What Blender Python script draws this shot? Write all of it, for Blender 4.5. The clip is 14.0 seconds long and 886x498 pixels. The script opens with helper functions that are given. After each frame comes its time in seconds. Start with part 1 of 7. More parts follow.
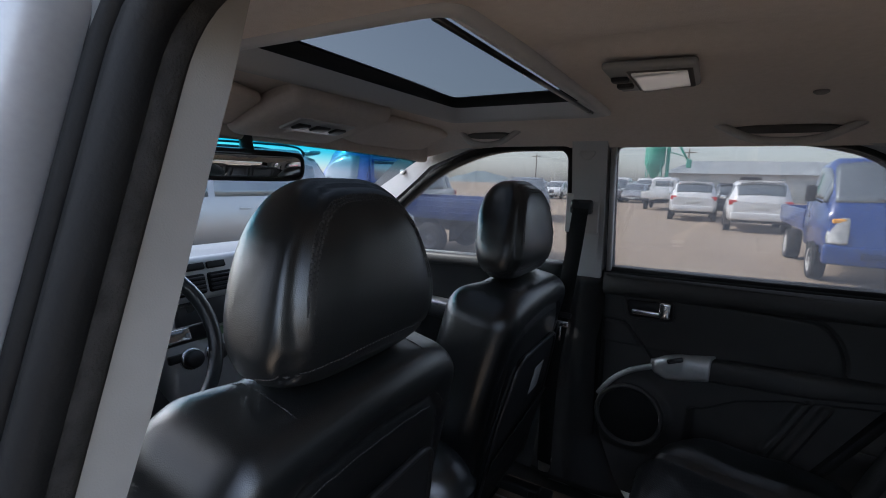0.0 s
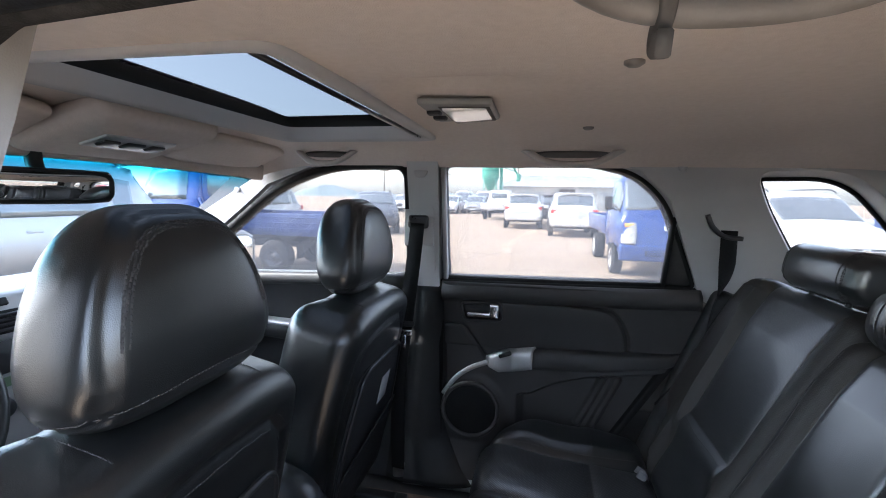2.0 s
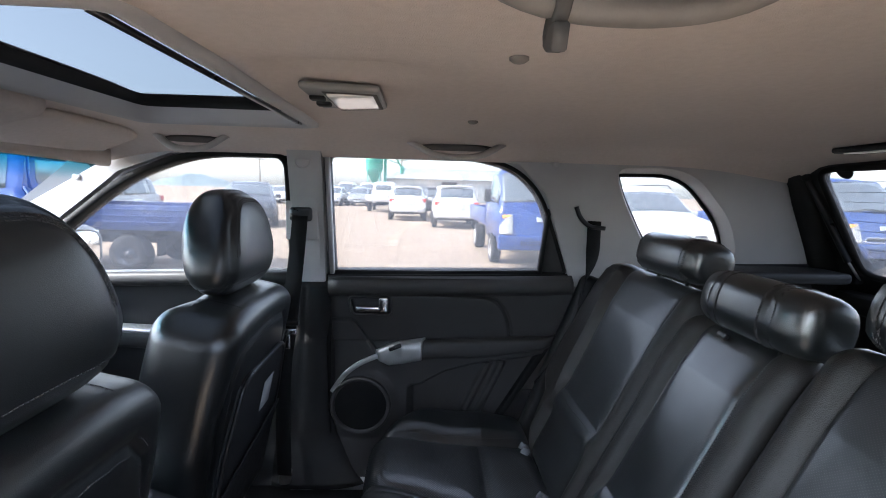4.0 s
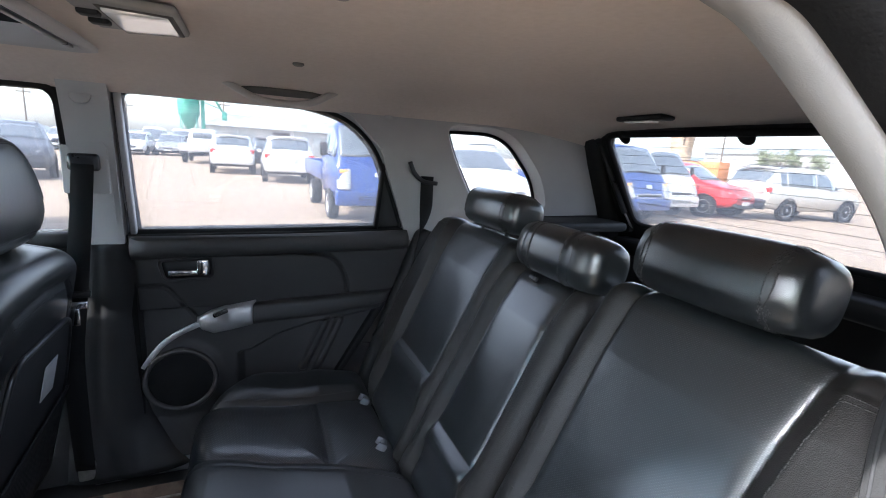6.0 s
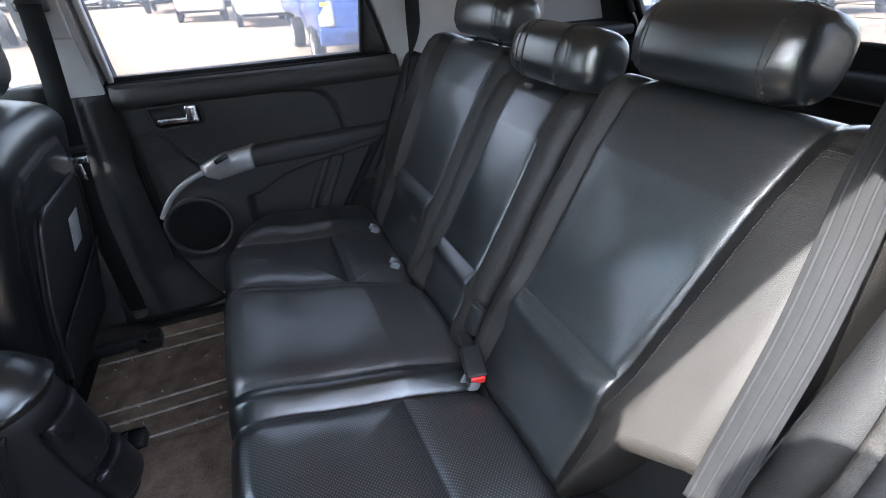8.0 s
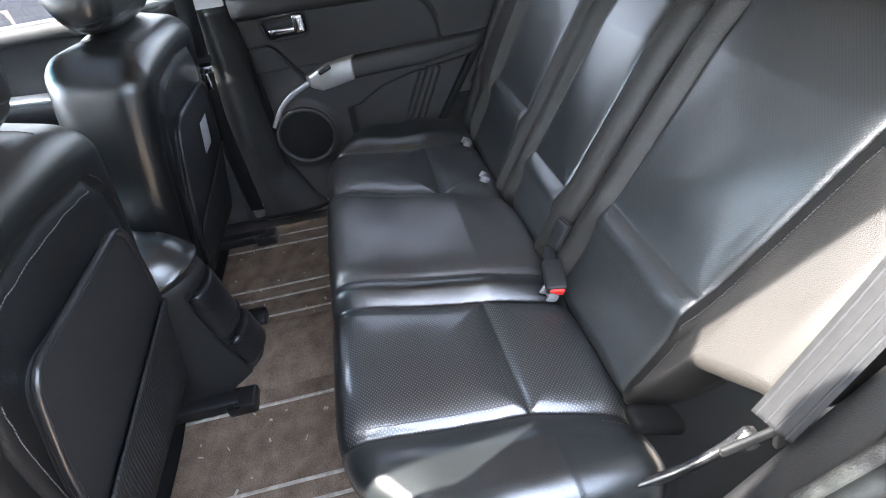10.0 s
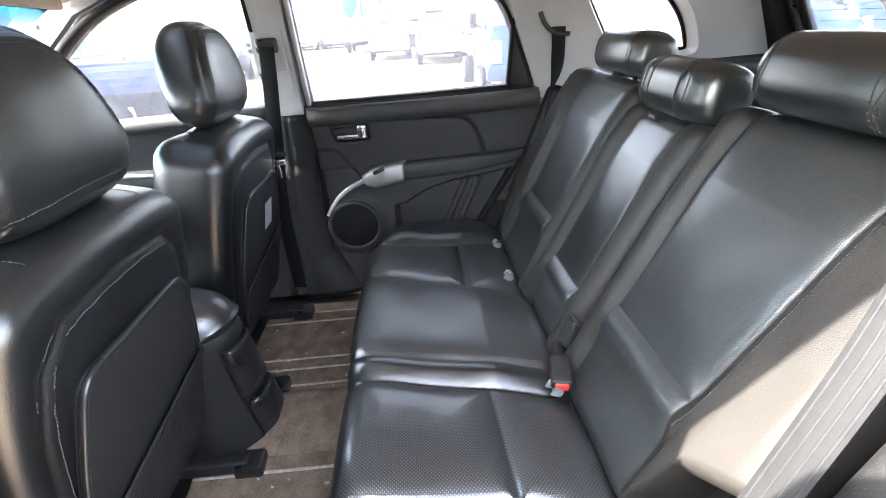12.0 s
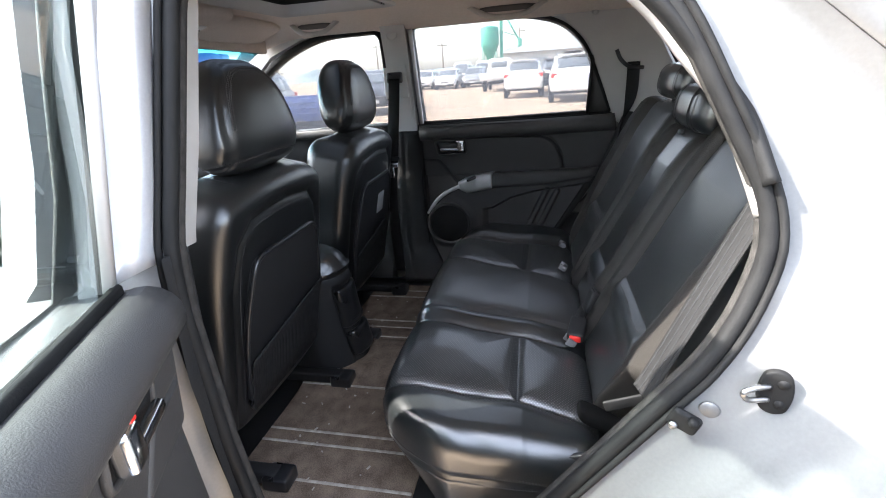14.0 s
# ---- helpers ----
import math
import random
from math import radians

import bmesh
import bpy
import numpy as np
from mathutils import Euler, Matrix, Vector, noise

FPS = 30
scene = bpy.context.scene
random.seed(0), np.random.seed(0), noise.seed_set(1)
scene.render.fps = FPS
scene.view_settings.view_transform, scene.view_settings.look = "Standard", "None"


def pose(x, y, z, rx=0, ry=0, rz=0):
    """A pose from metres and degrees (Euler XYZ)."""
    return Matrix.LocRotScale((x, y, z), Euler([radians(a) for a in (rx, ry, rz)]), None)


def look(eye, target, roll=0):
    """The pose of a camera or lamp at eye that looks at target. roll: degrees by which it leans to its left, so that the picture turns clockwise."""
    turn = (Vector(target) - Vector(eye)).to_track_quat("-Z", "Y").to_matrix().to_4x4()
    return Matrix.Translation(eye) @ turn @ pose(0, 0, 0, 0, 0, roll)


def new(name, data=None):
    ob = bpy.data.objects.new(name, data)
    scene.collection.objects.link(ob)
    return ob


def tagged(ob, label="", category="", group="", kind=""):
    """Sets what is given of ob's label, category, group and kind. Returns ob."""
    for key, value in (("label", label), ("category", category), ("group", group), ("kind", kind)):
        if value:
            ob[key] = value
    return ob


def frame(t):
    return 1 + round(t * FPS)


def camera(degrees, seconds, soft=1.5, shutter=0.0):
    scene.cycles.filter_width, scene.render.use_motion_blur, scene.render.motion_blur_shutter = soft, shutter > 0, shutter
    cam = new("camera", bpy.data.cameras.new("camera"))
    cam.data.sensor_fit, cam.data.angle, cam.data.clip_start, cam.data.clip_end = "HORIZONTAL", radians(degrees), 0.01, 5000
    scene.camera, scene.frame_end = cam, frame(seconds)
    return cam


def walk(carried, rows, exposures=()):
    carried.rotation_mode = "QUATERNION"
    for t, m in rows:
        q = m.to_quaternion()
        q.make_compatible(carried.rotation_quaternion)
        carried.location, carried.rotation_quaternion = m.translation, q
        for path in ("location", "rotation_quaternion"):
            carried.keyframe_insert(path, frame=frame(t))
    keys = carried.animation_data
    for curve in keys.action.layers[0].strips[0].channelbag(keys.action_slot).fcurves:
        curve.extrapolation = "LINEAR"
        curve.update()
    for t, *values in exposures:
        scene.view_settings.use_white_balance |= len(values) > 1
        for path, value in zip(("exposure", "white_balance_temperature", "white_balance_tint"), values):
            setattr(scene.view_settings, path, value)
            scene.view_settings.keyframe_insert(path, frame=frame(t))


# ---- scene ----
cam = camera(88.0, 14.0, soft=1.0)
PATH = [
    (0, (-0.772, 0.228, 1.445), (0.941, 1.216, 1.145), 1.7),
    (0.5, (-0.769, 0.218, 1.44), (1.032, 1.045, 1.168), 1.6),
    (1, (-0.781, 0.203, 1.446), (1.089, 0.865, 1.192), 1.7),
    (1.5, (-0.792, 0.19, 1.453), (1.126, 0.704, 1.218), 1.4),
    (2, (-0.806, 0.183, 1.458), (1.141, 0.583, 1.231), 1.1),
    (4.5, (-0.786, 0.194, 1.457), (1.179, -0.062, 1.186), 2.1),
    (5, (-0.784, 0.188, 1.457), (1.144, -0.248, 1.156), 2.7),
    (5.5, (-0.78, 0.183, 1.452), (1.09, -0.438, 1.109), 3.4),
    (6, (-0.779, 0.178, 1.453), (1.023, -0.589, 1.046), 3.7),
    (6.5, (-0.787, 0.175, 1.449), (0.951, -0.664, 0.925), 3.4),
    (7, (-0.795, 0.17, 1.434), (0.888, -0.672, 0.754), 2.7),
    (7.5, (-0.805, 0.168, 1.416), (0.834, -0.605, 0.571), 0.8),
    (8, (-0.814, 0.168, 1.406), (0.771, -0.484, 0.375), -1.8),
    (8.5, (-0.82, 0.167, 1.4), (0.706, -0.31, 0.198), -5.1),
    (10.8, (-0.883, 0.166, 1.406), (0.705, 0.077, 0.193), -8.4),
    (11, (-0.891, 0.167, 1.409), (0.737, 0.059, 0.252), -7.6),
    (11.5, (-0.893, 0.18, 1.421), (0.825, 0.025, 0.409), -5.1),
    (12, (-0.949, 0.13, 1.41), (0.842, 0.049, 0.524), -3.7),
    (12.5, (-1.005, 0.05, 1.377), (0.826, 0.105, 0.575), -3.2),
    (13, (-1.103, 0.035, 1.376), (0.742, 0.201, 0.622), -3.2),
    (13.5, (-1.224, 0.028, 1.371), (0.619, 0.315, 0.649), -3.4),
    (14, (-1.291, -0.037, 1.386), (0.527, 0.384, 0.666), -4.0),
]
walk(cam, [(t, look(eye, target, roll)) for t, eye, target, roll in PATH],
     [(0.0, 2.90, 6050, 10), (0.5, 3.22, 6050, 10), (1.0, 3.62, 6050, 10), (1.5, 4.12, 6050, 10), (2.0, 4.45, 6050, 10), (5.0, 4.48, 6050, 10), (6.0, 4.55, 6000, 10), (7.0, 4.57, 6050, 10), (8.5, 4.97, 6150, 10), (11.0, 5.80, 6600, 10), (12.0, 5.83, 6650, 10), (13.0, 5.62, 6800, 10), (14.0, 4.52, 6550, 10)])


from mathutils.bvhtree import BVHTree

# ---------------------------------------------------------------- light
SUN_EL, SUN_AZ = 42.0, 103.0   # degrees; azimuth counted from +x towards +y
world = bpy.data.worlds.new("sky")
scene.world = world
world.use_nodes = True
wn = world.node_tree.nodes
sky = wn.new("ShaderNodeTexSky")
sky.sky_type = "NISHITA"
sky.sun_disc = False
sky.sun_elevation = radians(SUN_EL)
sky.sun_rotation = radians(90 - SUN_AZ)
sky.dust_density = 2.2
sky.ozone_density = 2.5
sky.air_density = 1.0
wn["Background"].inputs["Strength"].default_value = 0.145
haze = wn.new("ShaderNodeHueSaturation")
haze.inputs["Saturation"].default_value = 0.52
world.node_tree.links.new(sky.outputs[0], haze.inputs["Color"])
world.node_tree.links.new(haze.outputs[0], wn["Background"].inputs["Color"])
sun = new("sun", bpy.data.lights.new("sun", "SUN"))
sun.data.energy, sun.data.angle, sun.data.color = 1.6, radians(0.6), (1.0, 0.96, 0.90)
_s = Vector((math.cos(radians(SUN_AZ)) * math.cos(radians(SUN_EL)), math.sin(radians(SUN_AZ)) * math.cos(radians(SUN_EL)), math.sin(radians(SUN_EL))))
sun.matrix_world = look(_s * 50, (0, 0, 0))


# ---------------------------------------------------------------- materials
def surface(name, a, b=None, scale=8.0, rough=0.5, rough2=None, metal=0.0, bump=0.0, bscale=200.0, coat=0.0, spec=0.5, detail=4.0, fine=0.0, cells=False):
    """A Principled material whose colour and gloss wander between two values, with a fine relief."""
    m = bpy.data.materials.new(name)
    m.use_nodes = True
    nt = m.node_tree
    p = nt.nodes["Principled BSDF"]
    p.inputs["Metallic"].default_value = metal
    p.inputs["Coat Weight"].default_value = coat
    p.inputs["Coat Roughness"].default_value = 0.08
    p.inputs["Specular IOR Level"].default_value = spec
    tc = nt.nodes.new("ShaderNodeTexCoord")
    n = nt.nodes.new("ShaderNodeTexNoise")
    n.inputs["Scale"].default_value = scale
    n.inputs["Detail"].default_value = detail
    nt.links.new(tc.outputs["Object"], n.inputs["Vector"])
    src = n.outputs["Fac"]
    if fine:
        n3 = nt.nodes.new("ShaderNodeTexNoise")
        n3.inputs["Scale"].default_value = scale * fine
        n3.inputs["Detail"].default_value = 6.0
        nt.links.new(tc.outputs["Object"], n3.inputs["Vector"])
        av = nt.nodes.new("ShaderNodeMath")
        av.operation = "MULTIPLY_ADD"
        av.inputs[1].default_value = 0.5
        hf = nt.nodes.new("ShaderNodeMath")
        hf.operation = "MULTIPLY"
        hf.inputs[1].default_value = 0.5
        nt.links.new(n3.outputs["Fac"], hf.inputs[0])
        nt.links.new(n.outputs["Fac"], av.inputs[0])
        nt.links.new(hf.outputs[0], av.inputs[2])
        src = av.outputs[0]
    r = nt.nodes.new("ShaderNodeValToRGB")
    r.color_ramp.elements[0].position, r.color_ramp.elements[1].position = 0.32, 0.68
    r.color_ramp.elements[0].color = (*a, 1)
    r.color_ramp.elements[1].color = (*(b or [c * 1.12 for c in a]), 1)
    nt.links.new(src, r.inputs[0])
    nt.links.new(r.outputs[0], p.inputs["Base Color"])
    mr = nt.nodes.new("ShaderNodeMapRange")
    mr.inputs["From Min"].default_value, mr.inputs["From Max"].default_value = 0.3, 0.7
    mr.inputs["To Min"].default_value, mr.inputs["To Max"].default_value = rough, rough2 if rough2 is not None else min(1, rough * 1.2)
    nt.links.new(src, mr.inputs["Value"])
    nt.links.new(mr.outputs[0], p.inputs["Roughness"])
    if bump:
        if cells:
            n2 = nt.nodes.new("ShaderNodeTexVoronoi")
            n2.inputs["Scale"].default_value = bscale
            out = n2.outputs["Distance"]
        else:
            n2 = nt.nodes.new("ShaderNodeTexNoise")
            n2.inputs["Scale"].default_value = bscale
            n2.inputs["Detail"].default_value = 3.0
            out = n2.outputs["Fac"]
        nt.links.new(tc.outputs["Object"], n2.inputs["Vector"])
        bp = nt.nodes.new("ShaderNodeBump")
        bp.inputs["Strength"].default_value = bump
        bp.inputs["Distance"].default_value = 0.002
        nt.links.new(out, bp.inputs["Height"])
        nt.links.new(bp.outputs[0], p.inputs["Normal"])
    return m


def perforated(name, a, rough, pitch, axes, dot=0.10):
    """Black leather pierced by a grid of small holes: the dots are darker pits with a bright rim."""
    m = surface(name, a, [c * 1.25 for c in a], 4, rough, rough * 1.15, spec=0.5, coat=1.0)
    m.node_tree.nodes["Principled BSDF"].inputs["Coat Roughness"].default_value = 0.19
    m.node_tree.nodes["Principled BSDF"].inputs["Coat IOR"].default_value = 1.6
    nt = m.node_tree
    p = nt.nodes["Principled BSDF"]
    tc = nt.nodes.new("ShaderNodeTexCoord")
    mp = nt.nodes.new("ShaderNodeMapping")
    s = [1 / pitch if k in axes else 0.0 for k in "xyz"]
    mp.inputs["Scale"].default_value = s
    mp.inputs["Rotation"].default_value = [0, 0, radians(45)] if "y" in axes else [0, radians(45), 0]
    v = nt.nodes.new("ShaderNodeTexVoronoi")
    v.inputs["Scale"].default_value = 1.0
    v.inputs["Randomness"].default_value = 0.0
    nt.links.new(tc.outputs["Object"], mp.inputs["Vector"])
    nt.links.new(mp.outputs[0], v.inputs["Vector"])
    mr = nt.nodes.new("ShaderNodeMapRange")
    mr.inputs["From Min"].default_value, mr.inputs["From Max"].default_value = 0.14, 0.27
    nt.links.new(v.outputs["Distance"], mr.inputs["Value"])
    mx = nt.nodes.new("ShaderNodeMix")
    mx.data_type = "RGBA"
    old = p.inputs["Base Color"].links[0].from_socket
    mx.inputs["A"].default_value = (dot, dot, dot * 0.99, 1)
    nt.links.new(mr.outputs[0], mx.inputs["Factor"])
    nt.links.new(old, mx.inputs["B"])
    nt.links.new(mx.outputs["Result"], p.inputs["Base Color"])
    bp = nt.nodes.new("ShaderNodeBump")
    bp.inputs["Strength"].default_value = 0.24
    bp.inputs["Distance"].default_value = 0.0008
    nt.links.new(mr.outputs[0], bp.inputs["Height"])
    gr = nt.nodes.new("ShaderNodeTexNoise")
    gr.inputs["Scale"].default_value, gr.inputs["Detail"].default_value = 60.0, 6.0
    nt.links.new(tc.outputs["Object"], gr.inputs["Vector"])
    b0 = nt.nodes.new("ShaderNodeBump")
    b0.inputs["Strength"].default_value, b0.inputs["Distance"].default_value = 0.075, 0.004
    nt.links.new(gr.outputs["Fac"], b0.inputs["Height"])
    nt.links.new(b0.outputs[0], bp.inputs["Normal"])
    nt.links.new(bp.outputs[0], p.inputs["Normal"])
    nt.links.new(bp.outputs[0], p.inputs["Coat Normal"])
    return m


def grained(name, a, b, rough, rough2):
    """Leather: shallow creases, fine pebble grain and a polish that wanders."""
    m = surface(name, a, b, 3.5, rough, rough2, spec=0.5, detail=2, coat=1.0)
    m.node_tree.nodes["Principled BSDF"].inputs["Coat Roughness"].default_value = 0.16
    m.node_tree.nodes["Principled BSDF"].inputs["Coat IOR"].default_value = 1.6
    nt = m.node_tree
    p = nt.nodes["Principled BSDF"]
    tc = nt.nodes.new("ShaderNodeTexCoord")
    v = nt.nodes.new("ShaderNodeTexVoronoi")
    v.inputs["Scale"].default_value = 820
    w = nt.nodes.new("ShaderNodeTexNoise")
    w.inputs["Scale"].default_value = 46
    w.inputs["Detail"].default_value = 5.0
    w.inputs["Distortion"].default_value = 0.6
    for q in (v, w):
        nt.links.new(tc.outputs["Object"], q.inputs["Vector"])
    b1 = nt.nodes.new("ShaderNodeBump")
    b1.inputs["Strength"].default_value, b1.inputs["Distance"].default_value = 0.17, 0.001
    b2 = nt.nodes.new("ShaderNodeBump")
    b2.inputs["Strength"].default_value, b2.inputs["Distance"].default_value = 0.055, 0.004
    nt.links.new(v.outputs["Distance"], b1.inputs["Height"])
    nt.links.new(w.outputs["Fac"], b2.inputs["Height"])
    nt.links.new(b2.outputs[0], b1.inputs["Normal"])
    nt.links.new(b1.outputs[0], p.inputs["Normal"])
    nt.links.new(b1.outputs[0], p.inputs["Coat Normal"])
    return m


def pane(name, tint, gloss=0.03, rough=0.0, dust=0.0):
    """Window glass: tinted, mirror-like at a slant, with a film of dust that scatters daylight."""
    m = bpy.data.materials.new(name)
    m.use_nodes = True
    nt = m.node_tree
    nt.nodes.remove(nt.nodes["Principled BSDF"])
    t = nt.nodes.new("ShaderNodeBsdfTransparent")
    t.inputs["Color"].default_value = (*tint, 1)
    tl = nt.nodes.new("ShaderNodeBsdfTranslucent")
    tl.inputs["Color"].default_value = (0.80, 0.80, 0.84, 1)
    md = nt.nodes.new("ShaderNodeMixShader")
    tc, n = nt.nodes.new("ShaderNodeTexCoord"), nt.nodes.new("ShaderNodeTexNoise")
    n.inputs["Scale"].default_value, n.inputs["Detail"].default_value = 4.0, 5.0
    mr = nt.nodes.new("ShaderNodeMapRange")
    mr.inputs["From Min"].default_value, mr.inputs["From Max"].default_value = 0.3, 0.7
    mr.inputs["To Min"].default_value, mr.inputs["To Max"].default_value = dust * 0.75, dust * 1.25
    nt.links.new(tc.outputs["Object"], n.inputs["Vector"])
    nt.links.new(n.outputs["Fac"], mr.inputs["Value"])
    nt.links.new(mr.outputs[0], md.inputs[0])
    nt.links.new(t.outputs[0], md.inputs[1])
    nt.links.new(tl.outputs[0], md.inputs[2])
    g = nt.nodes.new("ShaderNodeBsdfGlossy")
    g.inputs["Roughness"].default_value = rough
    mx = nt.nodes.new("ShaderNodeMixShader")
    lw = nt.nodes.new("ShaderNodeLayerWeight")
    pw = nt.nodes.new("ShaderNodeMath")
    pw.operation = "POWER"
    pw.inputs[1].default_value = 4.0
    ma = nt.nodes.new("ShaderNodeMath")
    ma.operation = "MULTIPLY_ADD"
    ma.inputs[1].default_value = 0.6
    ma.inputs[2].default_value = gloss
    nt.links.new(lw.outputs["Facing"], pw.inputs[0])
    nt.links.new(pw.outputs[0], ma.inputs[0])
    nt.links.new(ma.outputs[0], mx.inputs[0])
    nt.links.new(md.outputs[0], mx.inputs[1])
    nt.links.new(g.outputs[0], mx.inputs[2])
    nt.links.new(mx.outputs[0], nt.nodes["Material Output"].inputs["Surface"])
    return m


def solid_glass(name, tint, ior=1.3):
    m = bpy.data.materials.new(name)
    m.use_nodes = True
    nt = m.node_tree
    nt.nodes.remove(nt.nodes["Principled BSDF"])
    g = nt.nodes.new("ShaderNodeBsdfGlass")
    g.inputs["Color"].default_value = (*tint, 1)
    g.inputs["IOR"].default_value = ior
    nt.links.new(g.outputs[0], nt.nodes["Material Output"].inputs["Surface"])
    return m


LEATHER = grained("black_leather", (0.0070, 0.0082, 0.0087), (0.0115, 0.0134, 0.0141), 0.27, 0.36)
LEATHER_SOFT = grained("worn_black_leather", (0.0115, 0.0106, 0.0098), (0.0185, 0.0165, 0.0146), 0.44, 0.56)
LEATHER_SOFT.node_tree.nodes["Principled BSDF"].inputs["Coat Weight"].default_value = 0.0
for _q in LEATHER_SOFT.node_tree.nodes:
    if _q.type == "BUMP":
        _q.inputs["Strength"].default_value *= 2.2
LEATHER_SOFT.node_tree.nodes["Principled BSDF"].inputs["Specular IOR Level"].default_value = 0.34
LEATHER_PLAIN = grained("plain_black_leather", (0.022, 0.0222, 0.0225), (0.031, 0.0312, 0.0315), 0.36, 0.44)
LEATHER_PLAIN.node_tree.nodes["Principled BSDF"].inputs["Coat Weight"].default_value = 0.7
# Front seat leather: a darker copy, with the shade on it put into the colour.
LEATHER_SHADED = grained("shaded_black_leather", (0.0042, 0.0046, 0.0049), (0.0066, 0.0071, 0.0075), 0.28, 0.37)
LEATHER_SHADED.node_tree.nodes["Principled BSDF"].inputs["Coat Weight"].default_value = 0.5
LEATHER_HOLES_BACK = perforated("perforated_leather_back", (0.0100, 0.0118, 0.0124), 0.38, 0.0034, "xz", 0.030)
LEATHER_HOLES_SEAT = perforated("perforated_leather_seat", (0.0110, 0.0118, 0.0124), 0.32, 0.0046, "xy", 0.085)
LEATHER_HOLES_BACK.node_tree.nodes["Principled BSDF"].inputs["Coat Weight"].default_value = 0.5
STITCH = surface("grey_thread", (0.025, 0.024, 0.025), (0.052, 0.049, 0.049), 60, 0.8)
PLASTIC = surface("black_plastic", (0.0075, 0.0075, 0.008), (0.012, 0.012, 0.0125), 12, 0.5, 0.62, spec=0.38, bump=0.3, bscale=700, fine=20)
DOOR_PLASTIC = surface("soft_black_door_plastic", (0.027, 0.0255, 0.0252), (0.037, 0.0352, 0.0345), 10, 0.5, 0.62, spec=0.4, bump=0.35, bscale=600, fine=20)
PLASTIC_GLOSS = surface("smooth_black_plastic", (0.010, 0.010, 0.011), (0.016, 0.016, 0.017), 12, 0.25, 0.35)
RUBBER = surface("black_rubber", (0.005, 0.005, 0.0053), (0.010, 0.010, 0.010), 25, 0.6, 0.75, spec=0.2, bump=0.2, bscale=300)
GREY_TRIM = surface("grey_plastic_trim", (0.35, 0.34, 0.335), (0.41, 0.40, 0.392), 4, 0.55, 0.65, bump=0.15, bscale=900)
HEADLINER = surface("grey_fabric_headliner", (0.55, 0.475, 0.420), (0.62, 0.542, 0.485), 3, 0.95, 1.0, bump=0.5, bscale=700, spec=0.1, fine=30)
CHROME = surface("chrome", (0.78, 0.79, 0.80), (0.85, 0.85, 0.86), 20, 0.08, 0.16, metal=1.0)
SILVER_TRIM = surface("satin_silver_plastic", (0.42, 0.42, 0.42), (0.5, 0.5, 0.5), 15, 0.35, 0.45, metal=0.7, bump=0.1, bscale=600)
STEEL = surface("bare_steel", (0.3, 0.3, 0.3), (0.5, 0.49, 0.48), 40, 0.3, 0.45, metal=1.0)
PAINT_SILVER = surface("silver_car_paint", (0.115, 0.1155, 0.116), (0.14, 0.1405, 0.141), 5, 0.40, 0.48, metal=0.35, coat=0.4, fine=40)
# Lighter copy of the car's silver: daylight on pillar and door frames in the colour.
PAINT_LIT = surface("lit_silver_car_paint", (0.33, 0.332, 0.345), (0.38, 0.382, 0.395), 6, 0.36, 0.44, metal=0.25, coat=0.3, fine=40)
BELT = surface("black_webbing", (0.0085, 0.0085, 0.0088), (0.013, 0.013, 0.0133), 90, 0.7, 0.85, bump=0.12, bscale=500, spec=0.15)
CARPET = surface("brown_carpet", (0.085, 0.063, 0.048), (0.25, 0.188, 0.142), 22, 0.95, 1.0, bump=1.0, bscale=500, spec=0.1, fine=14)
CARPET_STRIPE = surface("beige_carpet_stripe", (0.26, 0.23, 0.20), (0.45, 0.41, 0.36), 60, 0.95, 1.0, bump=0.8, bscale=500, spec=0.1)
RED = surface("red_plastic", (0.6, 0.02, 0.015), (0.7, 0.03, 0.02), 30, 0.3)
PAPER = surface("printed_paper", (0.32, 0.33, 0.34), (0.42, 0.42, 0.43), 40, 0.5)
LENS_WHITE = surface("milky_lamp_lens", (0.82, 0.80, 0.75), (0.86, 0.84, 0.80), 30, 0.06, 0.10, spec=1.0, coat=0.5)
GLASS = pane("side_window_glass", (0.385, 0.385, 0.385), dust=0.028)
GLASS_CLEAR = solid_glass("windscreen_glass", (0.52, 0.54, 0.56), 1.002)
_nt = GLASS_CLEAR.node_tree
_tc, _sp, _rp = _nt.nodes.new("ShaderNodeTexCoord"), _nt.nodes.new("ShaderNodeSeparateXYZ"), _nt.nodes.new("ShaderNodeMapRange")
_rp.inputs["From Min"].default_value, _rp.inputs["From Max"].default_value = 1.462, 1.522
_mix = _nt.nodes.new("ShaderNodeMix")
_mix.data_type = "RGBA"
_mix.inputs["A"].default_value, _mix.inputs["B"].default_value = (0.52, 0.54, 0.56, 1), (0.06, 0.36, 0.44, 1)
_nt.links.new(_tc.outputs["Object"], _sp.inputs[0])
_nt.links.new(_sp.outputs["Z"], _rp.inputs["Value"])
_nt.links.new(_rp.outputs[0], _mix.inputs["Factor"])
_nt.links.new(_mix.outputs["Result"], _nt.nodes["Glass BSDF"].inputs["Color"])
GLASS_TINT = pane("open_door_glass", (0.62, 0.67, 0.66), 0.16)
GLASS_ROOF = solid_glass("grey_roof_glass", (0.20, 0.21, 0.218), 1.002)

SILVER_PAINT = surface("silver_paint", (0.34, 0.345, 0.35), (0.40, 0.405, 0.41), 1.5, 0.3, 0.4, metal=0.5, coat=0.5)
MIRROR = surface("mirror_silver", (0.86, 0.87, 0.87), (0.88, 0.88, 0.88), 3, 0.01, 0.015, metal=1.0)
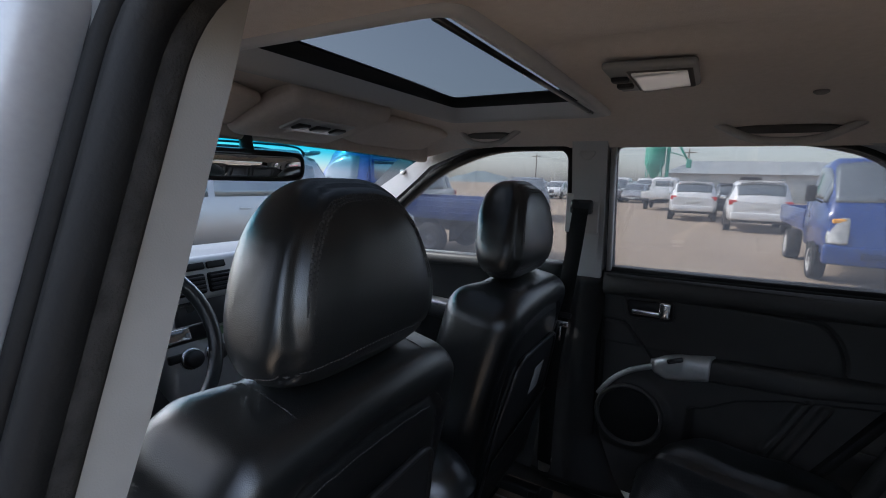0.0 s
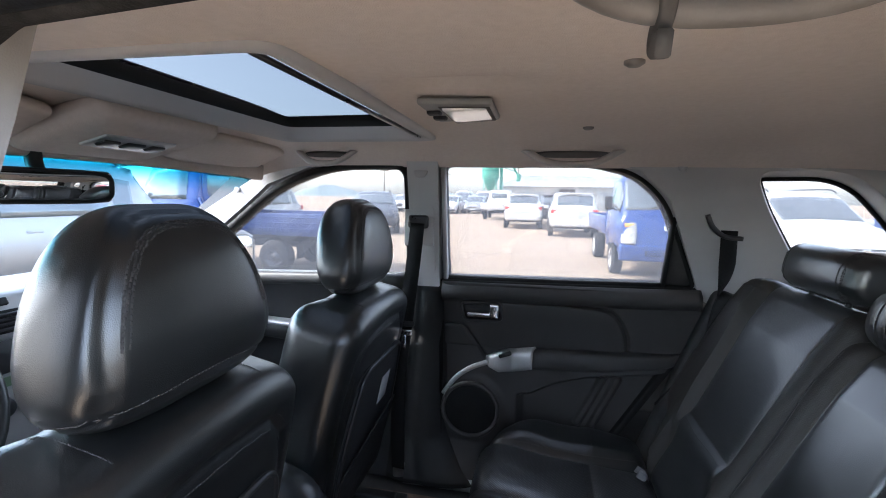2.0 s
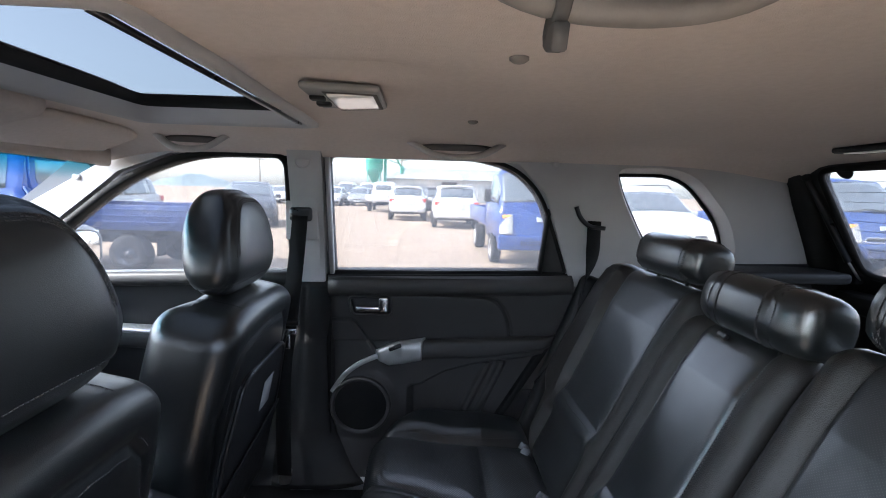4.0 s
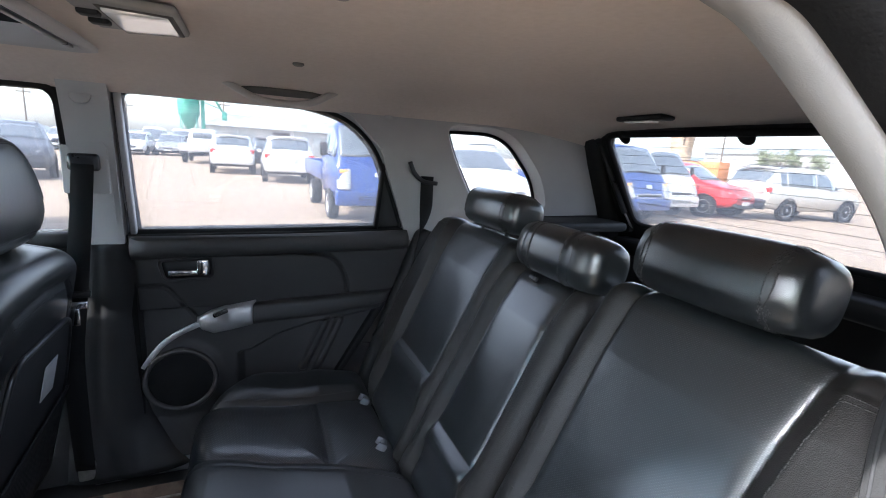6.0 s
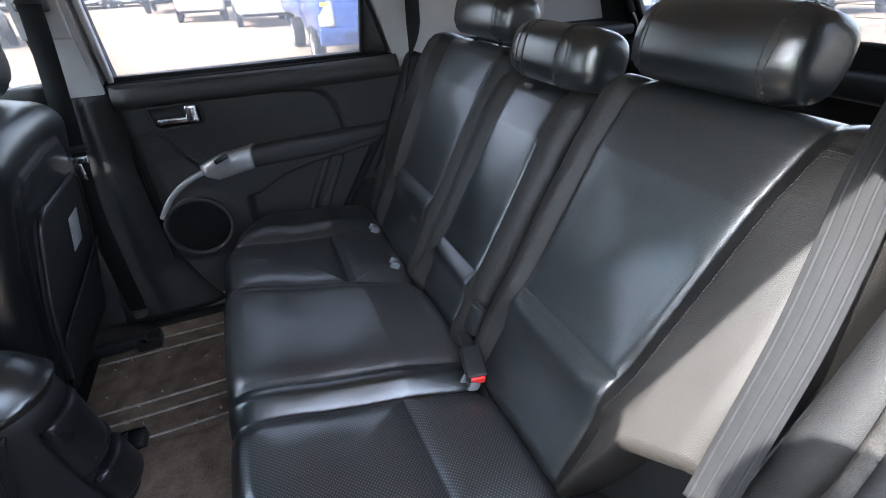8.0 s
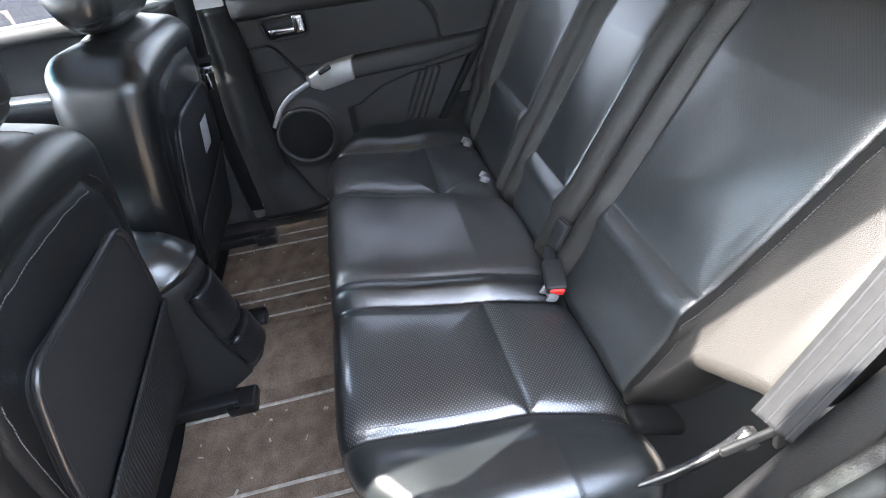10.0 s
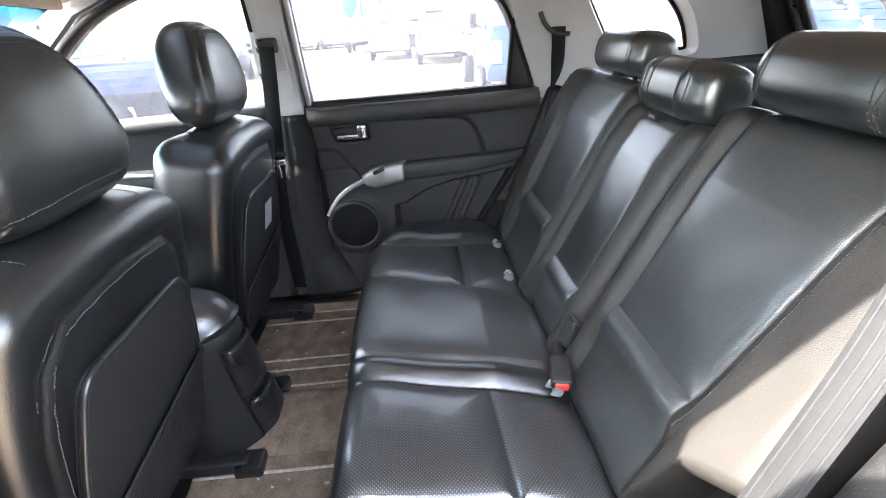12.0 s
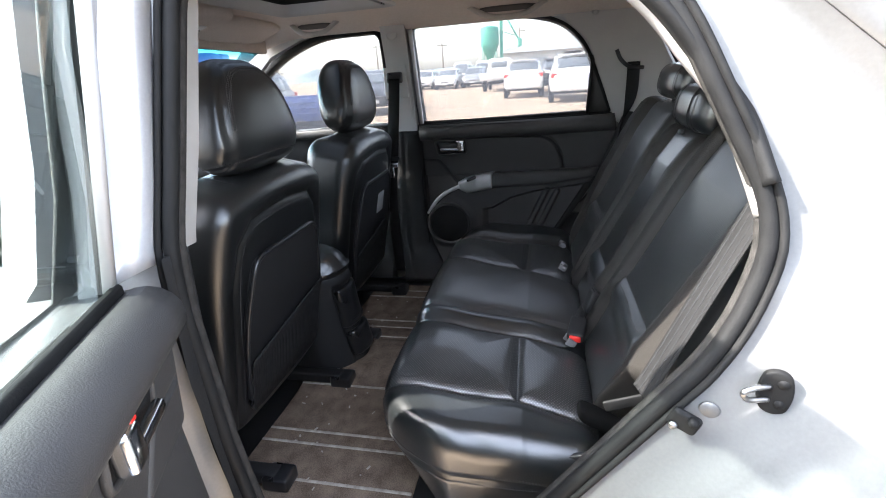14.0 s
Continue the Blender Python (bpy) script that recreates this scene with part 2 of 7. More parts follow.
GROUND = surface("dry_sandy_dirt", (0.28, 0.213, 0.150), (0.37, 0.293, 0.216), 0.25, 0.9, 1.0, bump=0.6, bscale=9, spec=0.15, fine=18, detail=8)


# ---------------------------------------------------------------- mesh helpers
def mesh_of(name, verts, faces, smooth=True):
    me = bpy.data.meshes.new(name)
    me.from_pydata([tuple(map(float, v)) for v in verts], [], [tuple(map(int, q)) for q in faces])
    me.validate()
    me.update()
    if smooth:
        for p in me.polygons:
            p.use_smooth = True
    return me


def put(name, geo, material, parent=None, m=None, label="", smooth=True, sharp=None, **tags):
    """Links (verts, faces) as one mesh object under parent; m places it in the parent's space."""
    me = mesh_of(name, geo[0], geo[1], smooth)
    if sharp:
        me.set_sharp_from_angle(angle=radians(sharp))
    me.materials.append(material)
    ob = new(name, me)
    if parent is not None:
        ob.parent = parent
    if m is not None:
        ob.matrix_basis = m
    if label:
        ob["label"] = label
    if tags:
        tagged(ob, **tags)
    return ob


def thing(name, m, label, category, group="", kind=""):
    ob = new(name)
    ob.empty_display_size = 0.05
    ob.matrix_basis = m
    return tagged(ob, label, category, group, kind)


def axis_steps(h, r, s, n):
    r = min(r, h * 0.999)
    a = [-h + r * (1 - math.cos(k / s * math.pi / 2)) for k in range(s)] if s else []
    inner = list(np.linspace(-(h - r), h - r, n + 1))
    return np.array(a + inner + [-v for v in reversed(a)])


def pad(hx, hy, hz, r, n=(6, 6, 6), s=3, f=None):
    """A box of half sizes hx, hy, hz with edges rounded by r; f bends its vertices (N x 3 array in, out)."""
    h = np.array([hx, hy, hz])
    ax = [axis_steps(h[k], r, s, n[k]) for k in range(3)]
    verts, faces, index = [], [], {}

    def vid(i, j, k):
        key = (i, j, k)
        if key not in index:
            index[key] = len(verts)
            verts.append((ax[0][i], ax[1][j], ax[2][k]))
        return index[key]
    N = [len(a) for a in ax]
    for d in range(3):
        e, g = (d + 1) % 3, (d + 2) % 3
        for side in (0, N[d] - 1):
            for i in range(N[e] - 1):
                for j in range(N[g] - 1):
                    q = []
                    for di, dj in ((0, 0), (1, 0), (1, 1), (0, 1)):
                        c = [0, 0, 0]
                        c[d], c[e], c[g] = side, i + di, j + dj
                        q.append(vid(*c))
                    faces.append(q if side else q[::-1])
    v = np.array(verts)
    rr = np.minimum(r, h * 0.999)
    inner = np.clip(v, -(h - rr), h - rr)
    d = (v - inner) / rr
    ln = np.linalg.norm(d, axis=1, keepdims=True)
    d = np.where(ln > 1e-9, d / np.maximum(ln, 1e-9), 0)
    v = inner + d * rr
    if f is not None:
        v = f(v)
    return v, faces


def spun(profile, n=24, axis="z"):
    """A turned body: profile is (radius, height) pairs; closed when it starts and ends at radius 0."""
    verts, faces = [], []
    for r, z in profile:
        for k in range(n):
            a = 2 * math.pi * k / n
            verts.append((r * math.cos(a), r * math.sin(a), z))
    for i in range(len(profile) - 1):
        for k in range(n):
            a, b = i * n + k, i * n + (k + 1) % n
            faces.append((a, b, b + n, a + n))
    v = np.array(verts)
    if axis == "x":
        v = v[:, [2, 0, 1]]
    elif axis == "y":
        v = v[:, [1, 2, 0]]
    return v, faces


def smooth_line(pts, n=8):
    """Catmull-Rom through the points, n steps a span."""
    p = [Vector(q) for q in pts]
    p = [p[0] * 2 - p[1]] + p + [p[-1] * 2 - p[-2]]
    out = []
    for i in range(1, len(p) - 2):
        for k in range(n):
            t = k / n
            a, b, c, d = p[i - 1], p[i], p[i + 1], p[i + 2]
            out.append(0.5 * ((2 * b) + (c - a) * t + (2 * a - 5 * b + 4 * c - d) * t * t + (3 * b - a - 3 * c + d) * t ** 3))
    out.append(p[-2])
    return out


def sweep(path, profile, side=(0, 0, 1), closed=False, caps=True):
    """Carries a closed 2D profile along a path. profile x runs along cross(tangent, side), y along the rest of side."""
    path = [Vector(p) for p in path]
    verts, faces = [], []
    m, n = len(path), len(profile)
    for i, p in enumerate(path):
        a = path[(i - 1) % m] if closed or i else p
        b = path[(i + 1) % m] if closed or i < m - 1 else p
        t = (b - a).normalized()
        sd = Vector(side(i) if callable(side) else side)
        u = t.cross(sd)
        u = u.normalized() if u.length > 1e-6 else Vector((1, 0, 0))
        w = u.cross(t).normalized()
        for x, y in profile:
            verts.append(p + u * x + w * y)
    for i in range(m if closed else m - 1):
        for k in range(n):
            a, b = i * n + k, i * n + (k + 1) % n
            c, d = ((i + 1) % m) * n + (k + 1) % n, ((i + 1) % m) * n + k
            faces.append((a, b, c, d))
    if caps and not closed:
        faces.append(tuple(range(n - 1, -1, -1)))
        faces.append(tuple((m - 1) * n + k for k in range(n)))
    return verts, faces


def circle(r, n=10, ry=None):
    return [(r * math.cos(2 * math.pi * k / n), (ry or r) * math.sin(2 * math.pi * k / n)) for k in range(n)]


def flat_rect(w, h, b=0.0):
    b = b or min(w, h) * 0.3
    return [(-w + b, -h), (w - b, -h), (w, -h + b), (w, h - b), (w - b, h), (-w + b, h), (-w, h - b), (-w, -h + b)]


def joined(*geos):
    verts, faces = [], []
    for v, q in geos:
        o = len(verts)
        verts += [tuple(p) for p in v]
        faces += [tuple(i + o for i in f) for f in q]
    return verts, faces


def stitches(geo, pts, pitch=0.0075, ln=0.0024, r=0.0009, lift=0.0003):
    """A row of thread stitches laid on the surface geo along the points."""
    tree = BVHTree.FromPolygons([Vector(v) for v in geo[0]], [list(q) for q in geo[1]])
    pts = [Vector(p) for p in pts]
    out_v, out_f, acc = [], [], 0.0
    for a, b in zip(pts, pts[1:]):
        seg = (b - a).length
        while acc < seg:
            p, n, _, _ = tree.find_nearest(a.lerp(b, acc / seg))
            t = (b - a).normalized()
            t = (t - n * t.dot(n)).normalized()
            w = n.cross(t)
            c = p + n * lift
            o = len(out_v)
            for k in (-1, 1):
                out_v += [c + t * ln * k + w * r, c + t * ln * k + n * r, c + t * ln * k - w * r]
            out_f += [(o, o + 1, o + 4, o + 3), (o + 1, o + 2, o + 5, o + 4), (o, o + 2, o + 1), (o + 3, o + 4, o + 5)]
            acc += pitch
        acc -= seg
    return out_v, out_f


def moved(geo, m):
    return [tuple(m @ Vector(p)) for p in geo[0]], geo[1]


def sheet(outline, holes, thick, place, cuts=(), cuts_y=()):
    """A plate: a 2D outline with holes, cut along lines so that it can follow a curved surface. place(a, b, depth) gives the
    point in space; depth runs from 0 to thick."""
    bm = bmesh.new()
    for loop in (outline, *holes):
        vs = [bm.verts.new((a, b, 0)) for a, b in loop]
        for i in range(len(vs)):
            bm.edges.new((vs[i], vs[(i + 1) % len(vs)]))
    bmesh.ops.triangle_fill(bm, use_beauty=True, use_dissolve=False, edges=bm.edges[:], normal=(0, 0, 1))
    for c in cuts:
        bmesh.ops.bisect_plane(bm, geom=bm.verts[:] + bm.edges[:] + bm.faces[:], plane_co=(0, c, 0), plane_no=(0, 1, 0), dist=1e-5)
    for c in cuts_y:
        bmesh.ops.bisect_plane(bm, geom=bm.verts[:] + bm.edges[:] + bm.faces[:], plane_co=(c, 0, 0), plane_no=(1, 0, 0), dist=1e-5)
    bm.verts.index_update()
    n = len(bm.verts)
    flat = [(v.co.x, v.co.y) for v in bm.verts]
    verts = [place(a, b, 0.0) for a, b in flat] + [place(a, b, thick) for a, b in flat]
    faces = []
    for q in bm.faces:
        idx = [v.index for v in q.verts]
        faces.append(idx)
        faces.append([i + n for i in reversed(idx)])
    for e in bm.edges:
        if len(e.link_faces) == 1:
            a, b = e.verts[0].index, e.verts[1].index
            q = [v.index for v in e.link_faces[0].verts]
            if q[(q.index(a) + 1) % len(q)] == b:
                a, b = b, a
            faces.append((a, b, b + n, a + n))
    bm.free()
    return verts, faces


def lerp_table(z, table):
    return float(np.interp(z, [t[0] for t in table], [t[1] for t in table]))


INNER = [(0.30, 0.66), (0.45, 0.70), (0.60, 0.735), (0.95, 0.745), (1.17, 0.72), (1.30, 0.69), (1.45, 0.665), (1.565, 0.635), (1.60, 0.60), (1.64, 0.52)]
OUTER = [(0.30, 0.84), (0.45, 0.87), (0.70, 0.90), (0.95, 0.905), (1.10, 0.89), (1.17, 0.80), (1.30, 0.755), (1.45, 0.72), (1.565, 0.69), (1.64, 0.60)]
ZCUTS = [0.4, 0.5, 0.6, 0.7, 0.85, 1.0, 1.12, 1.17, 1.23, 1.3, 1.38, 1.45, 1.51, 1.565]
YCUTS = [-1.0, -0.8, -0.6, -0.4, 1.0, 1.2, 1.4, 1.6]


def narrow(y):
    """How the sides draw in towards the car's ends."""
    return 1 - 0.05 * max(0, (-0.5 - y) / 0.7) ** 2 - 0.035 * max(0, (y - 0.9) / 0.8) ** 2


def inside(sg, off=0.0):
    return lambda y, z, d: (sg * (lerp_table(z, INNER) * narrow(y) + off + d), y, z)


def outside(sg, off=0.0):
    return lambda y, z, d: (sg * (lerp_table(z, OUTER) * narrow(y) + off + d), y, z)


def on_side(sg, y, z, off=0.0):
    return Vector(inside(sg, off)(y, z, 0.0))


def line_gap(y, z, line):
    """Distance of the points (y, z) from a polyline."""
    best = np.full(np.shape(y), 9.0)
    for (a, b), (c, d) in zip(line[:-1], line[1:]):
        t = np.clip(((y - a) * (c - a) + (z - b) * (d - b)) / ((c - a) ** 2 + (d - b) ** 2), 0, 1)
        best = np.minimum(best, np.hypot(y - a - t * (c - a), z - b - t * (d - b)))
    return best


def moulded(sg, off, front, rear, z0, z1, ny, nz, height, thick=0.05):
    """A moulded side panel: rows from the front edge to the rear edge, both given as (z, y) tables; height(y, z, s) lifts it
    towards the cabin."""
    v, q = [], []
    for j in range(nz + 1):
        z = z0 + (z1 - z0) * j / nz
        a, b = lerp_table(z, front), lerp_table(z, rear)
        s = np.linspace(0, 1, ny + 1)
        ys_ = a + (b - a) * s
        hs = height(ys_, np.full(ny + 1, z), s)
        v += [tuple(on_side(sg, y, z, off - h)) for y, h in zip(ys_, hs)]
    w = ny + 1
    for j in range(nz):
        q += [(j * w + i, j * w + i + 1, (j + 1) * w + i + 1, (j + 1) * w + i) for i in range(ny)]
    rim = [i for i in range(w)] + [j * w + ny for j in range(1, nz + 1)] + [nz * w + i for i in range(ny - 1, -1, -1)] + [j * w for j in range(nz - 1, 0, -1)]
    o = len(v)
    v += [(v[i][0] + sg * thick, v[i][1], v[i][2]) for i in rim]
    n = len(rim)
    q += [(rim[(k + 1) % n], rim[k], o + k, o + (k + 1) % n) for k in range(n)]
    return v, q


def wing(sg, y0, y1, top, bottom, reach, back, n=40):
    """A bar with rounded edges that stands proud of the door: top and bottom are (y, z) tables, reach a (y, metres) table."""
    v, q, m = [], [], 20
    for i in range(n + 1):
        y = y0 + (y1 - y0) * i / n
        zt, zb, r = lerp_table(y, top), lerp_table(y, bottom), lerp_table(y, reach)
        end = min(1.0, 0.35 + 8.0 * min(i, n - i) / n)
        for k in range(m):
            a = 2 * math.pi * k / m
            cu, si = math.cos(a), math.sin(a)
            cu, si = math.copysign(abs(cu) ** 0.55, cu), math.copysign(abs(si) ** 0.7, si)
            v.append(tuple(on_side(sg, y, (zt + zb) / 2 + si * (zt - zb) / 2, back - (r * end) * (0.5 + 0.5 * cu))))
    for i in range(n):
        q += [(i * m + k, i * m + (k + 1) % m, (i + 1) * m + (k + 1) % m, (i + 1) * m + k) for k in range(m)]
    q += [tuple(range(m)), tuple(n * m + k for k in range(m - 1, -1, -1))]
    return v, q


def round_poly(pts, r=0.03, n=5):
    """Rounds the corners of a 2D polygon; a point may carry its own radius as a third number."""
    out = []
    m = len(pts)
    for i in range(m):
        p, a, b = Vector(pts[i][:2]), Vector(pts[i - 1][:2]), Vector(pts[(i + 1) % m][:2])
        rad = pts[i][2] if len(pts[i]) > 2 else r
        da, db = (a - p), (b - p)
        k = min(rad, da.length * 0.45, db.length * 0.45)
        if k < 1e-4:
            out.append(tuple(p))
            continue
        s, e = p + da.normalized() * k, p + db.normalized() * k
        for j in range(n + 1):
            t = j / n
            out.append(tuple((1 - t) ** 2 * s + 2 * t * (1 - t) * p + t * t * e))
    return out


# ---------------------------------------------------------------- the car's shell (the place)
WIN_FRONT = round_poly([(0.61, 1.165, 0.02), (0.605, 1.555, 0.05), (0.88, 1.553, 0.1), (1.10, 1.475, 0.1), (1.33, 1.30, 0.1), (1.52, 1.13, 0.03)], n=6)
WIN_REAR = round_poly([(0.49, 1.168, 0.01), (0.49, 1.564, 0.03), (0.03, 1.567, 0.12), (-0.10, 1.535, 0.08), (-0.19, 1.455, 0.1), (-0.30, 1.19, 0.02)], n=6)
WIN_QUARTER = round_poly([(-0.405, 1.545, 0.05), (-0.455, 1.44, 0.1), (-0.565, 1.262, 0.07), (-0.865, 1.258, 0.05), (-0.815, 1.39, 0.1), (-0.655, 1.55, 0.1)], n=6)
DOORWAY = round_poly([(0.485, 1.545, 0.05), (0.03, 1.565, 0.12), (-0.10, 1.535, 0.08), (-0.183, 1.438, 0.12), (-0.305, 1.20, 0.12), (-0.27, 1.06, 0.12),
                      (0.03, 0.62, 0.15), (0.12, 0.46, 0.08), (0.47, 0.455, 0.08), (0.50, 0.70, 0.1), (0.525, 1.15, 0.1)], n=7)


def grown(poly, dist):
    """The polygon moved outwards; dist(y, z) says by how much."""
    m = len(poly)
    area = sum(poly[i][0] * poly[(i + 1) % m][1] - poly[(i + 1) % m][0] * poly[i][1] for i in range(m))
    out = []
    for i in range(m):
        a, b = Vector(poly[i - 1]), Vector(poly[(i + 1) % m])
        t = (b - a).normalized()
        nrm = Vector((t.y, -t.x)) * (1 if area > 0 else -1)
        out.append(tuple(Vector(poly[i]) + nrm * dist(*poly[i])))
    return out


def jamb_width(y, z):
    w = 0.045 + 0.03 * min(1, max(0, (y - 0.40) / 0.06)) + 0.115 * min(1, max(0, (0.10 - y) / 0.3)) * min(1, max(0, (1.50 - z) / 0.25))
    return w


def lean(y, z):
    """The front edge of the doorway leans inwards towards the roof."""
    return -0.024 * min(1, max(0, (z - 1.15) / 0.3)) * min(1, max(0, (y - 0.38) / 0.08))


DOORWAY_OUT = grown(DOORWAY, jamb_width)
side_outline = [(1.95, 0.30), (1.95, 1.06), (1.62, 1.14), (1.36, 1.345), (1.12, 1.53), (0.95, 1.60), (-0.85, 1.60), (-1.06, 1.45), (-1.28, 1.10), (-1.28, 0.30)]

wall_right = thing("wall_right", pose(0, 0, 0), "grey and silver right side of the car body", "car body", kind="structure")
put("outer_skin", sheet(side_outline, [WIN_FRONT, WIN_REAR, WIN_QUARTER], 0.004, outside(1), ZCUTS, YCUTS), PAINT_SILVER, wall_right)
wall_left = thing("wall_left", pose(0, 0, 0), "silver left side of the car body with the rear doorway open", "car body", kind="structure")
put("outer_skin", sheet(side_outline, [WIN_FRONT, DOORWAY_OUT, WIN_QUARTER], 0.004, outside(-1), ZCUTS, YCUTS), PAINT_SILVER, wall_left)

SEAL_CLOTH = surface("grey_seal_cloth", (0.018, 0.017, 0.016), (0.036, 0.034, 0.032), 60, 0.85, bump=0.5, bscale=500, spec=0.08)
# jamb of the open doorway: a painted band that runs from the seal out to the skin
jamb_v, jamb_f = [], []
jn = len(DOORWAY)
steps = [(0.0, 0.0), (0.10, 0.05), (0.35, 0.16), (0.52, 0.26), (0.60, 0.36), (0.68, 0.42), (0.80, 0.52), (0.86, 0.66), (0.93, 0.84), (1.0, 1.0)]
for a, b in steps:
    for p, q in zip(DOORWAY, DOORWAY_OUT):
        y, z = p[0] + (q[0] - p[0]) * a, p[1] + (q[1] - p[1]) * a
        xi, xo = inside(-1, 0.014 + lean(*p))(p[0], p[1], 0)[0], outside(-1)(q[0], q[1], 0)[0]
        jamb_v.append((xi + (xo - xi) * b, y, z))
for i in range(len(steps) - 1):
    for k in range(jn):
        jamb_f.append((i * jn + k, i * jn + (k + 1) % jn, (i + 1) * jn + (k + 1) % jn, (i + 1) * jn + k))
put("door_jamb", (jamb_v, jamb_f), PAINT_SILVER, wall_left, label="silver painted door jamb")
seal_path = [on_side(-1, y, z, 0.012 + lean(y, z)) for y, z in DOORWAY]
put("weatherstrip", sweep(seal_path, circle(0.011, 10, 0.012), side=(1, 0, 0), closed=True), RUBBER, wall_left, label="black rubber weatherstrip round the doorway")
put("outer_seal", sweep([on_side(-1, y, z, 0.022 + lean(y, z)) for y, z in grown(DOORWAY, lambda y, z: 0.010 + 0.004 * min(1, max(0, (y - 0.38) / 0.08)))], circle(0.005, 8, 0.007), side=(1, 0, 0), closed=True), RUBBER, wall_left, label="second rubber bead of the door seal")
lip_path = [on_side(-1, y, z, -0.004 + lean(y, z)) for y, z in grown(DOORWAY, lambda y, z: -0.004)]
put("seal_lip", sweep(lip_path, flat_rect(0.006, 0.008, 0.004), side=(1, 0, 0), closed=True), SEAL_CLOTH, wall_left, label="grey cloth lip of the seal")

put("rail_trim", sweep(smooth_line([(-0.615, y, z) for y, z in ((0.49, 1.566), (0.25, 1.572), (0.02, 1.568), (-0.03, 1.556))]), flat_rect(0.026, 0.022, 0.016), side=(0, 0, 1)), HEADLINER, wall_left, label="fabric covered roof rail")
# Darker copy of the grey trim; the left pillars' shade is put into its colour.
DARKER_TRIM = surface("darker_grey_trim", (0.20, 0.19, 0.18), (0.26, 0.25, 0.24), 9, 0.55, 0.65, bump=0.15, bscale=900)
lip_edge = smooth_line([(-0.600, -0.02, 1.540), (-0.606, -0.05, 1.527), (-0.614, -0.10, 1.491), (-0.626, -0.155, 1.443), (-0.634, -0.20, 1.389), (-0.646, -0.25, 1.325), (-0.675, -0.278, 1.25), (-0.702, -0.290, 1.205)])
put("pillar_lip", sweep([p + Vector((-0.013, 0, 0)) for p in lip_edge], flat_rect(0.008, 0.014, 0.005), side=(1, 0, 0)), DARKER_TRIM, wall_left, label="light grey pillar trim edge")
put("pillar_seal", sweep([p + Vector((-0.044, -0.006, 0)) for p in lip_edge[:-7]], flat_rect(0.008, 0.020, 0.006), side=(1, 0, 0)), RUBBER, wall_left, label="black rubber beside the pillar trim")

# inner trim above the belt line, cut into pillars
A_PILLAR = [(1.62, 1.10), (1.56, 1.16), (1.345, 1.315), (1.11, 1.49), (0.89, 1.568), (0.89, 1.60), (1.12, 1.60), (1.20, 1.545), (1.44, 1.375), (1.75, 1.12)]
B_PILLAR = round_poly([(0.600, 1.15, 0.01), (0.598, 1.60, 0.0), (0.497, 1.60, 0.0), (0.503, 1.15, 0.01)])
B_PILLAR_L = [(0.600, 1.15), (0.600, 1.60), (0.486, 1.60), (0.489, 1.50), (0.522, 1.15)]
C_PILLAR = [(-0.315, 1.16), (-0.20, 1.458), (-0.105, 1.545), (0.03, 1.578), (0.03, 1.60), (-0.93, 1.60), (-0.97, 1.50), (-1.10, 1.25), (-0.62, 1.235), (-0.36, 1.13)]
